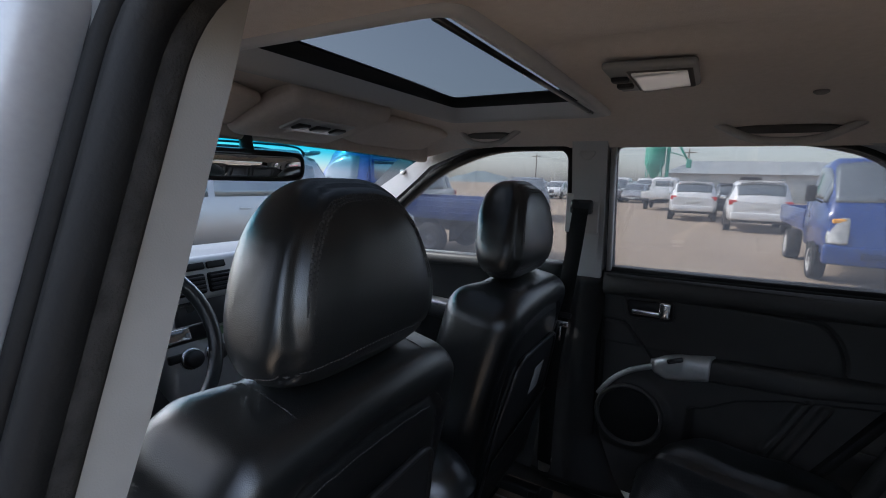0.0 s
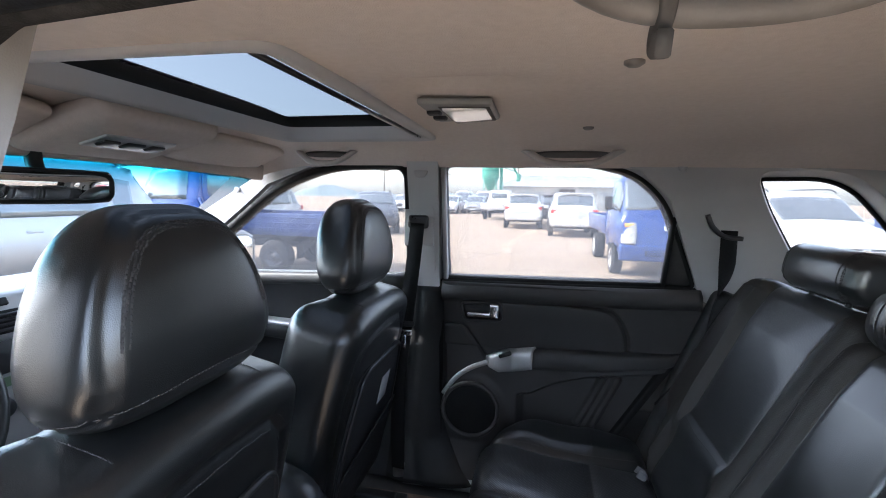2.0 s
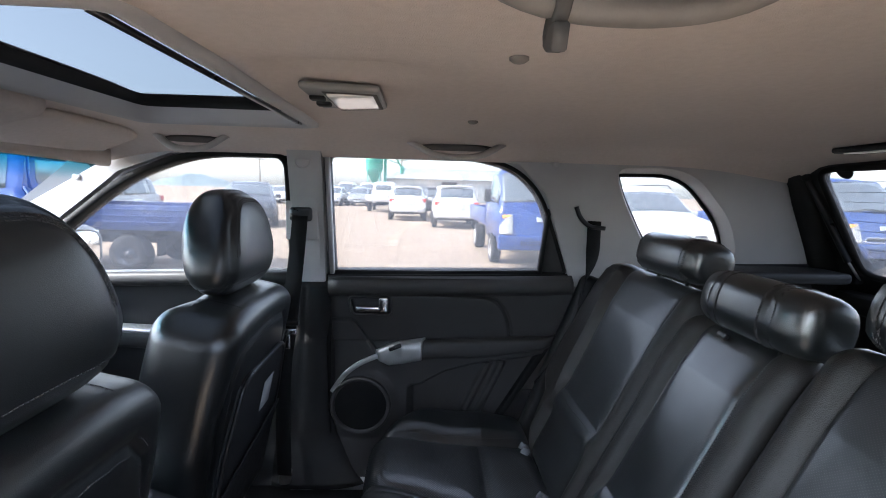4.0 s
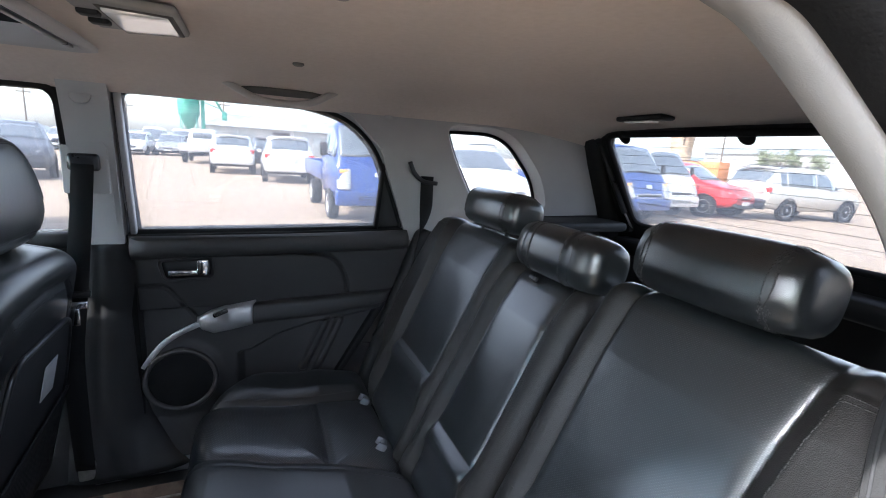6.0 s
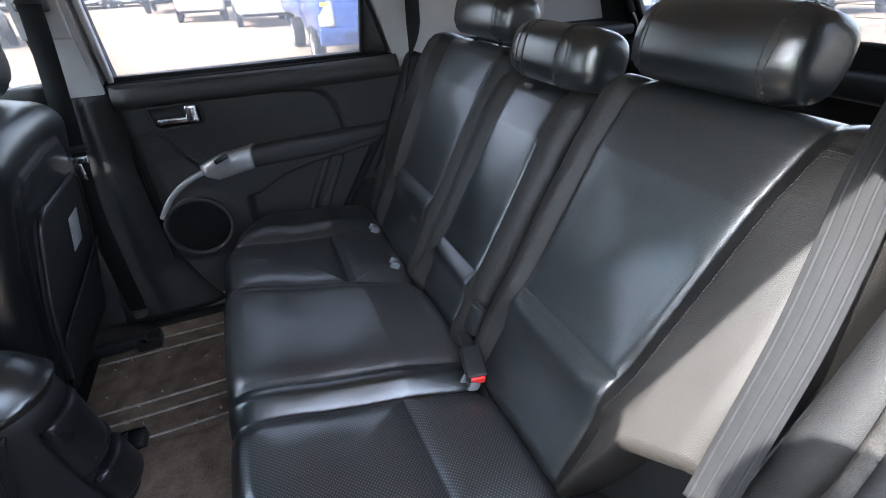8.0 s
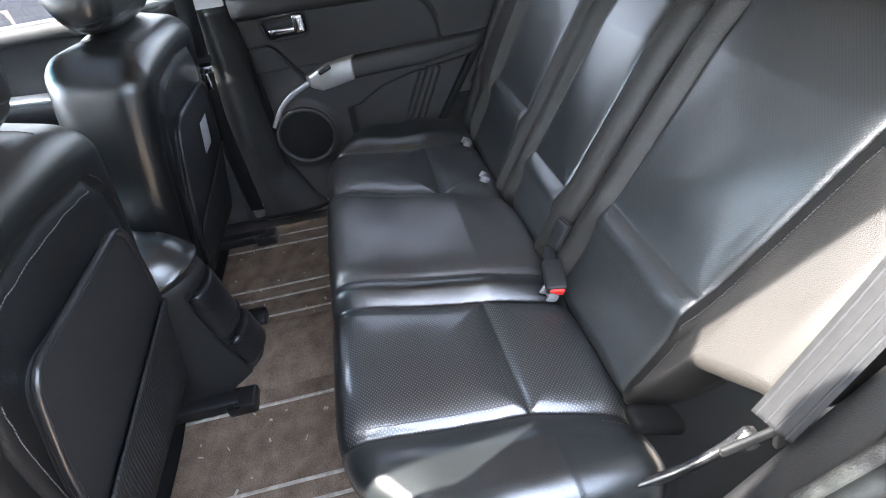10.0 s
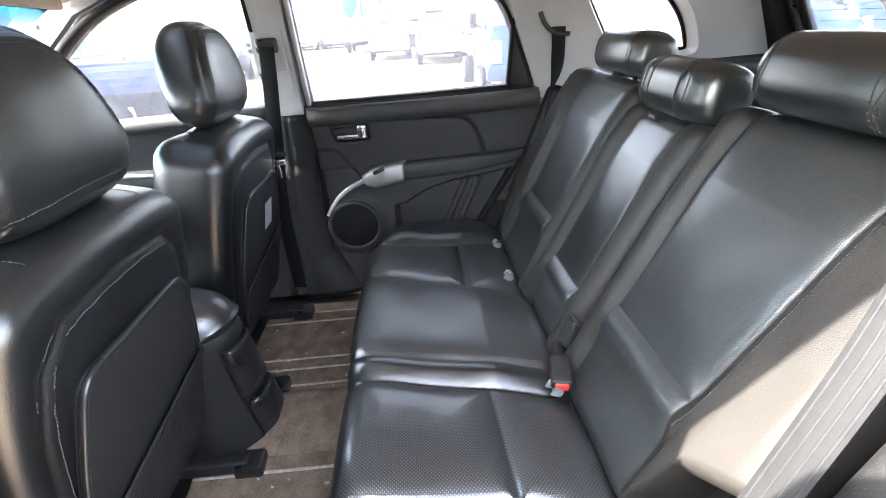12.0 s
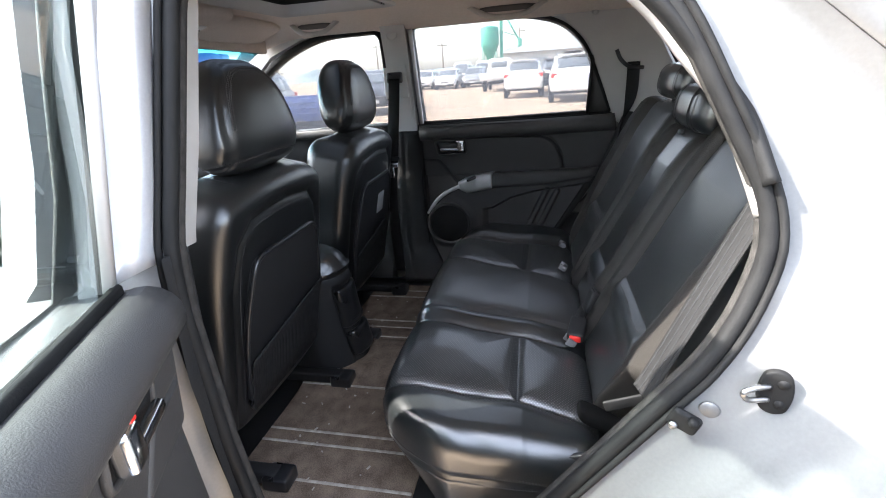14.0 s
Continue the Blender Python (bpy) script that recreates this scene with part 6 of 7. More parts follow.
for sg in (1, -1):
    rb = thing("seat_belt", pose(0, 0, 0), "black rear seat belt running down from the rear pillar", "seat belt", "seat belts")
    if sg > 0:
        webbing([(0.672, -0.366, 1.375), (0.664, -0.362, 1.25), (0.655, -0.333, 1.144), (0.652, -0.312, 1.034), (0.648, -0.270, 0.943), (0.640, -0.19, 0.84)], rb, 0.0225, side=lambda i: (1 - 0.75 * min(1, max(0, i - 6) / 8), min(1, max(0, i - 6) / 8), 0))
    else:
        webbing([(-0.655, -0.520, 1.47), (-0.603, -0.420, 1.375), (-0.604, -0.358, 1.255), (-0.622, -0.316, 1.17), (-0.640, -0.272, 1.08), (-0.656, -0.212, 0.945), (-0.662, -0.190, 0.90)], rb, 0.0225, side=(-0.25, 0.87, 0.43), label="grey-black webbing")
        for off in (-0.0165, -0.0055, 0.0055, 0.0165):
            put("woven_stripe", sweep(smooth_line([(-0.655, -0.520, 1.47), (-0.603, -0.420, 1.375), (-0.604, -0.358, 1.255), (-0.622, -0.316, 1.17), (-0.640, -0.272, 1.08), (-0.656, -0.212, 0.945), (-0.662, -0.190, 0.90)], 8), [(off + a, b) for a, b in flat_rect(0.0016, 0.0019, 0.0006)], side=(-0.25, 0.87, 0.43)), WEAVE, rb)
        put("anchor_plate", joined(pad(0.003, 0.045, 0.010, 0.003, (1, 2, 1), 2), moved(pad(0.004, 0.012, 0.03, 0.003, (1, 1, 1), 2), pose(0, -0.03, -0.02))), RUBBER, rb, pose(-0.664, -0.180, 0.885, -20), label="black steel belt anchor plate")
    put("belt_slot", sweep(smooth_line([on_side(sg, -0.300, 1.420, -0.008), on_side(sg, -0.318, 1.385, -0.010), on_side(sg, -0.352, 1.358, -0.011), on_side(sg, -0.402, 1.352, -0.008)]), flat_rect(0.007, 0.006, 0.003), side=(1, 0, 0)), PLASTIC_GLOSS, rb, label="curved black belt slot")

buckle = thing("belt_buckle", pose(-0.232, -0.128, 0.752, -104, 0, 78), "black seat belt buckle with a red button in the bight", "belt buckle", "belt buckles")
put("buckle_body", pad(0.021, 0.013, 0.036, 0.007, (2, 1, 3), 2), PLASTIC, buckle)
put("release_button", pad(0.014, 0.009, 0.006, 0.003, (1, 1, 1), 2), RED, buckle, pose(0.0, 0.0, 0.0335), label="red release button")
put("buckle_stalk", sweep(smooth_line([(0, 0, -0.03), (0, 0.004, -0.055), (0, 0.012, -0.08)]), flat_rect(0.012, 0.004), side=(0, 1, 0)), PLASTIC, buckle)

notice = put("paper_notice", pad(0.034, 0.0008, 0.040, 0.0005, (1, 1, 1), 1), PAPER, m=passenger_seat.matrix_basis @ pose(0, 0.05, 0.14, 12) @ pose(0.045, -0.048, 0.352), label="faded printed paper notice on the seat back", category="notice")

wing = thing("wing_mirror", pose(0.865, 1.475, 1.160), "silver wing mirror outside the front window", "mirror")


def shell(v):
    v = v.copy()
    v[:, 0] *= 1 - 0.15 * (v[:, 1] > 0)
    v[:, 2] *= 1 - 0.25 * np.clip(-v[:, 0] / 0.11, 0, 1)
    return v


put("mirror_shell", pad(0.125, 0.055, 0.085, 0.05, (6, 4, 4), 4, shell), SILVER_PAINT, wing, pose(0.060, 0.03, 0.05, 0, 0, -26))
face = put("mirror_face", pad(0.104, 0.003, 0.066, 0.0025, (2, 1, 2), 1, shell), MIRROR, wing, pose(0.060, 0.03, 0.05, 0, 0, -26) @ pose(0, -0.054, 0))
put("mirror_rim", sweep([(0.108 * c, 0.0, 0.070 * q) for c, q in [(math.copysign(abs(math.cos(a)) ** 0.45, math.cos(a)), math.copysign(abs(math.sin(a)) ** 0.45, math.sin(a))) for a in np.linspace(0, 2 * math.pi, 41)[:-1]]], circle(0.006, 6), side=(0, 1, 0), closed=True), SILVER_PAINT, face, label="silver mirror rim")
put("mirror_foot", pad(0.05, 0.03, 0.025, 0.02, (2, 2, 2), 3), PLASTIC, wing, pose(-0.045, 0.03, 0.0))

# small fittings of the trim
put("pillar_cap", spun([(0.021, 0.0), (0.0225, -0.002), (0.020, -0.003), (0.0, -0.0035)], 24, "x"), GREY_TRIM, wall_right, Matrix.Translation(on_side(1, 0.553, 1.535, -0.0190)) @ pose(0, 0, 0, 0, 12), label="round cover cap")
put("pillar_cap", spun([(0.012, 0.0), (0.013, -0.002), (0.0, -0.003)], 20, "x"), GREY_TRIM, wall_right, Matrix.Translation(on_side(1, -0.215, 1.552, -0.006)) @ pose(0, 0, 0, 0, 12), label="round cover cap")
put("pillar_cap", spun([(0.012, 0.0), (0.013, -0.002), (0.0, -0.003)], 20, "x"), GREY_TRIM, wall_right, Matrix.Translation(on_side(1, 1.23, 1.47, -0.006)) @ pose(0, 0, 0, 0, 12), label="round cover cap")
put("adjuster_plate", sheet(round_poly([(0.592, 1.20), (0.592, 1.425), (0.514, 1.425), (0.514, 1.20)], 0.015), [], 0.004, inside(1, -0.0245), ZCUTS), GREY_TRIM, wall_right, label="belt height adjuster plate", sharp=40)
CLIP_GREY = surface("grey_plastic_clip", (0.10, 0.10, 0.105), (0.14, 0.14, 0.145), 40, 0.45)
for x, y, z, turn in ((-0.255, -0.10, 0.735, 10), (0.21, -0.10, 0.735, -12), (0.43, -0.105, 0.735, 0)):
    an = thing("child_seat_anchor", pose(x, y - 0.015, z - 0.006, 30, 0, turn), "grey plastic anchor guide in the seat bight", "seat anchor", "seat anchors")
    put("guide", joined(pad(0.016, 0.008, 0.009, 0.005, (1, 1, 1), 2), moved(pad(0.003, 0.011, 0.010, 0.003, (1, 1, 1), 1), pose(-0.012, 0.008, 0)), moved(pad(0.003, 0.011, 0.010, 0.003, (1, 1, 1), 1), pose(0.012, 0.008, 0))), CLIP_GREY, an)
b2 = thing("belt_buckle", pose(-0.165, -0.165, 0.80, 20, 0, 10), "black seat belt buckle standing between the backrests", "belt buckle", "belt buckles")
put("buckle_body", pad(0.018, 0.011, 0.032, 0.007, (2, 1, 3), 2), PLASTIC, b2)
put("buckle_slot", pad(0.013, 0.004, 0.003, 0.002, (1, 1, 1), 1), PLASTIC_GLOSS, b2, pose(0.0, 0.0, 0.0315))
# crumbs of dry grass and grit on the mat
rnd = random.Random(5)
bits = []
for k in range(70):
    x, y = rnd.uniform(-0.55, 0.5), rnd.uniform(0.28, 0.70)
    z = 0.4435 + 0.02 * math.exp(-(x / 0.16) ** 4)
    bits.append(moved(pad(rnd.uniform(0.0012, 0.003), rnd.uniform(0.002, 0.007), 0.0012, 0.001, (1, 1, 1), 1), pose(x, y, z, 0, 0, rnd.uniform(0, 180))))
put("crumbs", joined(*bits), CARPET_STRIPE, m=pose(0, 0, 0), label="bits of dry straw and grit on the mat", category="crumbs", kind="stuff")

# ---------------------------------------------------------------- outdoors
ground = put("ground", ([(-700, -700, 0), (700, -700, 0), (700, 700, 0), (-700, 700, 0)], [(0, 1, 2, 3)]), GROUND, label="dry sandy yard", category="ground", kind="structure")

TYRE = surface("tyre_rubber", (0.012, 0.012, 0.012), (0.03, 0.028, 0.026), 9, 0.8)
STEEL_WHITE = surface("dusty_white_steel_wheel", (0.42, 0.41, 0.39), (0.55, 0.54, 0.52), 9, 0.5)
RIM = surface("alloy_rim", (0.4, 0.4, 0.4), (0.55, 0.55, 0.55), 9, 0.35, metal=0.7)
CAR_GLASS = surface("dark_car_glass", (0.16, 0.185, 0.20), (0.20, 0.225, 0.24), 2, 0.05, 0.08, metal=0.45, spec=0.9)
LAMP = surface("lamp_glass", (0.28, 0.28, 0.27), (0.45, 0.45, 0.43), 14, 0.1, 0.2, spec=0.8)
AMBER = surface("amber_lamp", (0.8, 0.36, 0.05), (0.85, 0.42, 0.08), 14, 0.15)
RED_LAMP = surface("red_lamp", (0.5, 0.02, 0.02), (0.6, 0.04, 0.03), 14, 0.15)
PLATE = surface("number_plate", (0.6, 0.6, 0.56), (0.68, 0.68, 0.64), 10, 0.5)


def paint(name, c, dusty=0.1):
    return surface(name, c, [min(1, v * (1 + dusty) + dusty * 0.05) for v in c], 1.6, 0.25, 0.38, coat=0.6, fine=10)


WHITE_PAINT = paint("white_paint", (0.62, 0.62, 0.61))
BLUE_PAINT = paint("blue_paint", (0.008, 0.042, 0.19))
DARK_PAINT = paint("dark_grey_paint", (0.03, 0.035, 0.045))
RED_PAINT = paint("red_paint", (0.42, 0.012, 0.015))
BEIGE_PAINT = surface("beige_paint", (0.5, 0.48, 0.43), (0.56, 0.54, 0.49), 1.5, 0.3, 0.4, metal=0.4, coat=0.5)


class Loft:
    """A car body: stations along its length, each a ring of 15 points (0 and 14 below, 7 the roof's middle)."""

    def __init__(self, stations):
        self.rings = []
        for y, lo, belt, top, wb, wt in stations:
            half = [(0, lo), (wb * 0.86, lo), (wb * 0.97, lo + 0.10), (wb, lo + (belt - lo) * 0.55), (wb * 0.965, belt), (wt, belt + (top - belt) * 0.86), (wt * 0.86, top - 0.01), (0, top + 0.012)]
            ring = [Vector((x, y, z)) for x, z in half] + [Vector((-x, y, z)) for x, z in reversed(half[:-1])]
            self.rings.append(ring)

    def point(self, s, t):
        i, k = min(int(s), len(self.rings) - 2), min(int(t), 13)
        a, b = s - i, t - k
        r0, r1 = self.rings[i], self.rings[i + 1]
        return (r0[k] * (1 - b) + r0[k + 1] * b) * (1 - a) + (r1[k] * (1 - b) + r1[k + 1] * b) * a

    def normal(self, s, t):
        e = 0.02
        n = (self.point(s + e, t) - self.point(s - e, t)).cross(self.point(s, t + e) - self.point(s, t - e))
        p = self.point(s, t)
        n = n.normalized() if n.length > 1e-9 else Vector((0, 0, 1))
        return n if n.dot(Vector((p.x, 0, p.z - 0.7))) >= 0 else -n

    def body(self):
        v = [p for r in self.rings for p in r]
        q = []
        for i in range(len(self.rings) - 1):
            for k in range(14):
                q.append((i * 15 + k, i * 15 + k + 1, (i + 1) * 15 + k + 1, (i + 1) * 15 + k))
        q.append(tuple(range(14)))
        q.append(tuple((len(self.rings) - 1) * 15 + k for k in reversed(range(14))))
        return v, q

    def patch(self, s0, s1, t0, t1, off=0.012, ns=6, nt=6, skew=0.0):
        v, q = [], []
        for lift in (off, -0.01):
            for i in range(ns + 1):
                for k in range(nt + 1):
                    a, b = i / ns, k / nt
                    s, t = s0 + (s1 - s0) * a + skew * b, t0 + (t1 - t0) * b
                    v.append(self.point(s, t) + self.normal(s, t) * lift)
        m = (ns + 1) * (nt + 1)
        for i in range(ns):
            for k in range(nt):
                a = i * (nt + 1) + k
                q.append((a, a + nt + 1, a + nt + 2, a + 1))
        edge = [k for k in range(nt + 1)] + [i * (nt + 1) + nt for i in range(1, ns + 1)] + [ns * (nt + 1) + k for k in range(nt - 1, -1, -1)] + [i * (nt + 1) for i in range(ns - 1, 0, -1)]
        for a, b in zip(edge, edge[1:] + edge[:1]):
            q.append((a, b, b + m, a + m))
        return v, q


def wheel_on(parent, x, y, r, w=0.2, rim=RIM):
    sg = 1 if x > 0 else -1
    t = put("wheel", spun([(r * 0.62, -w / 2), (r * 0.92, -w / 2), (r, -w * 0.36), (r, w * 0.36), (r * 0.92, w / 2), (r * 0.62, w / 2), (r * 0.60, 0)], 28, "x"), TYRE, parent, pose(x, y, r))
    prof = [(0, 0.05), (r * 0.14, 0.05), (r * 0.16, 0.02), (r * 0.50, 0.03), (r * 0.60, 0.055), (r * 0.64, 0.05)]
    rm = put("rim", spun(prof, 24, "x"), rim, t, pose(sg * (w / 2 - 0.055), 0, 0, 0, 0, 0 if sg > 0 else 180))
    for k in range(5):
        put("spoke_gap", pad(0.006, r * 0.07, r * 0.10, 0.006, (1, 1, 1), 2), TYRE, rm, pose(0.026, 0, 0, 36 + 72 * k) @ pose(0.0, 0, r * 0.36))
    return t


def suv(name, m, mat_, label, group="parked cars", length=4.5, width=1.84, height=1.70, roof_rails=True, two_tone=None):
    car = thing(name, m, label, "car", group)
    L, W = length / 2, width / 2
    st = [(-L, 0.52, 0.95, 1.00, W * 0.80, W * 0.62), (-L + 0.06, 0.40, 1.02, 1.16, W * 0.92, W * 0.72), (-L + 0.42, 0.36, 1.06, height - 0.08, W * 0.99, W * 0.76),
          (-L + 0.75, 0.34, 1.05, height, W, W * 0.78), (-0.15, 0.32, 1.02, height + 0.01, W, W * 0.79), (0.35, 0.32, 1.00, height - 0.06, W, W * 0.77),
          (1.12, 0.32, 0.98, 1.10, W * 0.99, W * 0.80), (L - 0.45, 0.34, 0.90, 0.98, W * 0.97, W * 0.78), (L - 0.10, 0.38, 0.78, 0.84, W * 0.88, W * 0.70), (L, 0.46, 0.66, 0.70, W * 0.74, W * 0.60)]
    lf = Loft(st)
    body = put("body", lf.body(), mat_, car, sharp=50)
    put("windscreen", lf.patch(5.12, 5.90, 5.25, 8.75), CAR_GLASS, car)
    put("rear_window", lf.patch(1.15, 1.92, 5.3, 8.7), CAR_GLASS, car)
    for a, b in ((4.12, 4.90), (9.10, 9.88)):
        put("side_window", lf.patch(2.25, 2.98, a, b), CAR_GLASS, car)
        put("side_window", lf.patch(3.05, 3.95, a, b), CAR_GLASS, car)
        put("side_window", lf.patch(4.04, 5.45, a, b), CAR_GLASS, car)
    for y in (-L + 0.88, L - 0.86):
        for sx in (-1, 1):
            put("wheel_arch", spun([(0.37, -0.02), (0.40, -0.02), (0.40, 0.03), (0.37, 0.03)], 28, "x"), PLASTIC, body, pose(sx * (W - 0.01), y, 0.35))
            put("wheel_well", spun([(0, 0), (0.37, 0), (0.37, 0.02), (0, 0.02)], 28, "x"), RUBBER, body, pose(sx * (W - 0.005) - (0.02 if sx > 0 else 0), y, 0.35))
            wheel_on(car, sx * (W - 0.09), y, 0.35)
    for sx in (-1, 1):
        put("headlight", pad(0.17, 0.07, 0.09, 0.05, (4, 2, 3), 3, lambda v, sx=sx: v + np.array([0, -1, 0.3]) * (np.abs(v[:, :1] * sx + 0.17) * 0.35)), LAMP, car, pose(sx * W * 0.68, L - 0.10, 0.72))
        put("fog_lamp", spun([(0, 0.05), (0.05, 0.04), (0.055, 0), (0, 0)], 14, "y"), LAMP, car, pose(sx * W * 0.62, L - 0.07, 0.47))
        put("tail_light", pad(0.13, 0.07, 0.085, 0.04, (3, 2, 3), 3), RED_LAMP, car, pose(sx * W * 0.80, -L + 0.09, 0.98))
        put("reflector", pad(0.08, 0.02, 0.02, 0.01, (1, 1, 1), 2), RED_LAMP, car, pose(sx * W * 0.76, -L + 0.03, 0.60))
        mr = put("wing_mirror", pad(0.10, 0.05, 0.07, 0.04, (2, 2, 2), 3), mat_, car, pose(sx * (W + 0.06), 0.72, 1.10))
        put("mirror_glass", pad(0.08, 0.004, 0.05, 0.003, (1, 1, 1), 1), MIRROR, mr, pose(0, -0.05, 0))
        if roof_rails:
            put("roof_rail", sweep(smooth_line([(sx * W * 0.68, y, z) for y, z in ((-L + 0.6, height - 0.04), (-L + 0.9, height + 0.05), (0.0, height + 0.055), (0.3, height - 0.02))]), circle(0.016, 8), side=(1, 0, 0)), PLASTIC_GLOSS, car)
        for y in (0.28, -0.62):
            put("door_handle", pad(0.012, 0.08, 0.014, 0.008, (1, 2, 1), 2), mat_, car, pose(sx * W * 0.985, y, 0.93))
    put("front_bumper", pad(W * 0.80, 0.10, 0.10, 0.06, (6, 2, 2), 3), two_tone or PLASTIC, car, pose(0, L - 0.09, 0.42))
    put("grille", pad(W * 0.34, 0.03, 0.055, 0.02, (4, 1, 2), 2), PLASTIC_GLOSS, car, pose(0, L - 0.005, 0.67))
    put("grille_bar", pad(W * 0.36, 0.012, 0.012, 0.008, (4, 1, 1), 2), CHROME, car, pose(0, L + 0.024, 0.68))
    put("badge", pad(0.06, 0.008, 0.03, 0.007, (2, 1, 2), 2), CHROME, car, pose(0, L + 0.032, 0.69))
    put("rear_bumper", pad(W * 0.86, 0.09, 0.13, 0.06, (6, 2, 2), 3), two_tone or mat_, car, pose(0, -L + 0.06, 0.55))
    put("bumper_skirt", pad(W * 0.80, 0.06, 0.06, 0.03, (6, 2, 1), 3), PLASTIC, car, pose(0, -L + 0.08, 0.40))
    put("front_plate", pad(0.26, 0.008, 0.06, 0.004, (1, 1, 1), 1), PLATE, car, pose(0, L + 0.014, 0.50))
    put("rear_plate", pad(0.26, 0.008, 0.06, 0.004, (1, 1, 1), 1), PLATE, car, pose(0, -L - 0.004, 0.84))
    put("spoiler", pad(W * 0.68, 0.10, 0.02, 0.018, (4, 2, 1), 2), mat_, car, pose(0, -L + 0.42, height - 0.02))
    return car


def truck(name, m, mat_, label, group="parked trucks", rack=False, chrome=False, bed_mat=None, rim=STEEL_WHITE):
    """A small cab-over flatbed truck, 4.8 m long."""
    t = thing(name, m, label, "truck", group)
    W = 0.87
    st = [(0.62, 0.45, 1.22, 1.85, W * 0.97, W * 0.80), (0.70, 0.42, 1.22, 1.96, W * 0.99, W * 0.82), (1.30, 0.40, 1.22, 1.99, W, W * 0.83), (1.62, 0.40, 1.22, 1.93, W, W * 0.82),
          (2.10, 0.40, 1.19, 1.26, W * 0.98, W * 0.86), (2.26, 0.38, 1.00, 1.07, W * 0.96, W * 0.84), (2.36, 0.36, 0.70, 0.76, W * 0.94, W * 0.82), (2.40, 0.40, 0.58, 0.62, W * 0.86, W * 0.72)]
    lf = Loft(st)
    put("cab", lf.body(), mat_, t, sharp=50)
    put("windscreen", lf.patch(3.04, 3.96, 5.12, 8.88), CAR_GLASS, t)
    put("rear_window", pad(0.52, 0.01, 0.17, 0.008, (2, 1, 2), 2), CAR_GLASS, t, pose(0, 0.625, 1.58))
    for a, b in ((4.15, 4.92), (9.08, 9.85)):
        put("side_window", lf.patch(1.25, 3.55, a, b), CAR_GLASS, t)
    for sx in (-1, 1):
        h = put("headlight", pad(0.13, 0.06, 0.21, 0.05, (3, 2, 3), 3, lambda v, sx=sx: v + np.array([1.0, 0, 0]) * (sx * -0.3 * v[:, 2:3]) * 0.3 + np.array([0, -1.0, 0]) * (0.45 * v[:, 2:3] + 0.5 * np.clip(v[:, :1] * sx, 0, 1))), LAMP, t, pose(sx * 0.69, 2.295, 0.865))
        put("turn_signal", pad(0.085, 0.05, 0.04, 0.025, (2, 2, 2), 3), AMBER, h, pose(0.0, -0.05, 0.13))
        put("fog_lamp", pad(0.07, 0.02, 0.04, 0.018, (2, 1, 2), 3), AMBER, t, pose(sx * 0.62, 2.385, 0.52))
        mr = put("wing_mirror", pad(0.07, 0.04, 0.13, 0.035, (2, 2, 3), 3), PLASTIC, t, pose(sx * 1.02, 1.92, 1.40))
        put("mirror_arm", sweep([(-sx * 0.17, -0.06, -0.14), (0, 0.0, -0.06)], circle(0.014, 8), side=(0, 1, 0)), PLASTIC, mr)
        put("wiper", sweep([(sx * 0.1 - 0.25, 2.13, 1.28), (sx * 0.1 + 0.15, 2.08, 1.34)], flat_rect(0.01, 0.008), side=(0, 0, 1)), RUBBER, t)
        put("door_handle", pad(0.012, 0.07, 0.016, 0.008, (1, 2, 1), 2), PLASTIC, t, pose(sx * W * 0.985, 1.02, 1.0))
        put("step_well", pad(0.02, 0.38, 0.16, 0.015, (1, 3, 2), 2), RUBBER, t, pose(sx * (W - 0.017), 1.62, 0.42))
        wheel_on(t, sx * 0.79, 1.62, 0.31, 0.19, rim)
        wheel_on(t, sx * 0.745, -0.98, 0.31, 0.24, rim)
    put("bumper", pad(0.86, 0.09, 0.15, 0.05, (6, 2, 2), 3), mat_, t, pose(0, 2.34, 0.50))
    g = put("grille", pad(0.42, 0.02, 0.05, 0.015, (4, 1, 2), 2), PLASTIC_GLOSS, t, pose(0, 2.425, 0.50))
    for k in range(3):
        put("grille_bar", pad(0.40, 0.008, 0.007, 0.005, (2, 1, 1), 1), mat_, g, pose(0, 0.02, -0.032 + 0.032 * k))
    put("badge", pad(0.10, 0.012, 0.05, 0.011, (4, 1, 4), 4), CHROME, t, pose(0, 2.325, 0.955, 20))
    put("chassis", pad(0.38, 2.1, 0.07, 0.02, (1, 2, 1), 2), RUBBER, t, pose(0, -0.05, 0.52))
    put("bed_floor", pad(0.82, 1.45, 0.04, 0.01, (1, 2, 1), 2), bed_mat or mat_, t, pose(0, -0.90, 0.74))
    for sx in (-1, 1):
        b = put("side_board", pad(0.02, 1.45, 0.17, 0.01, (1, 2, 2), 2), mat_, t, pose(sx * 0.83, -0.90, 0.93))
        for k in range(3):
            put("board_rib", pad(0.006, 1.43, 0.012, 0.005, (1, 2, 1), 2), mat_, b, pose(sx * 0.022, 0, -0.10 + 0.10 * k))
        put("mud_flap", pad(0.12, 0.008, 0.14, 0.006, (1, 1, 1), 1), RUBBER, t, pose(sx * 0.70, -1.42, 0.42))
    put("tail_board", pad(0.84, 0.02, 0.17, 0.01, (2, 1, 2), 2), mat_, t, pose(0, -2.36, 0.93))
    put("head_board", pad(0.83, 0.02, 0.30, 0.01, (2, 1, 2), 2), mat_, t, pose(0, 0.56, 1.05))
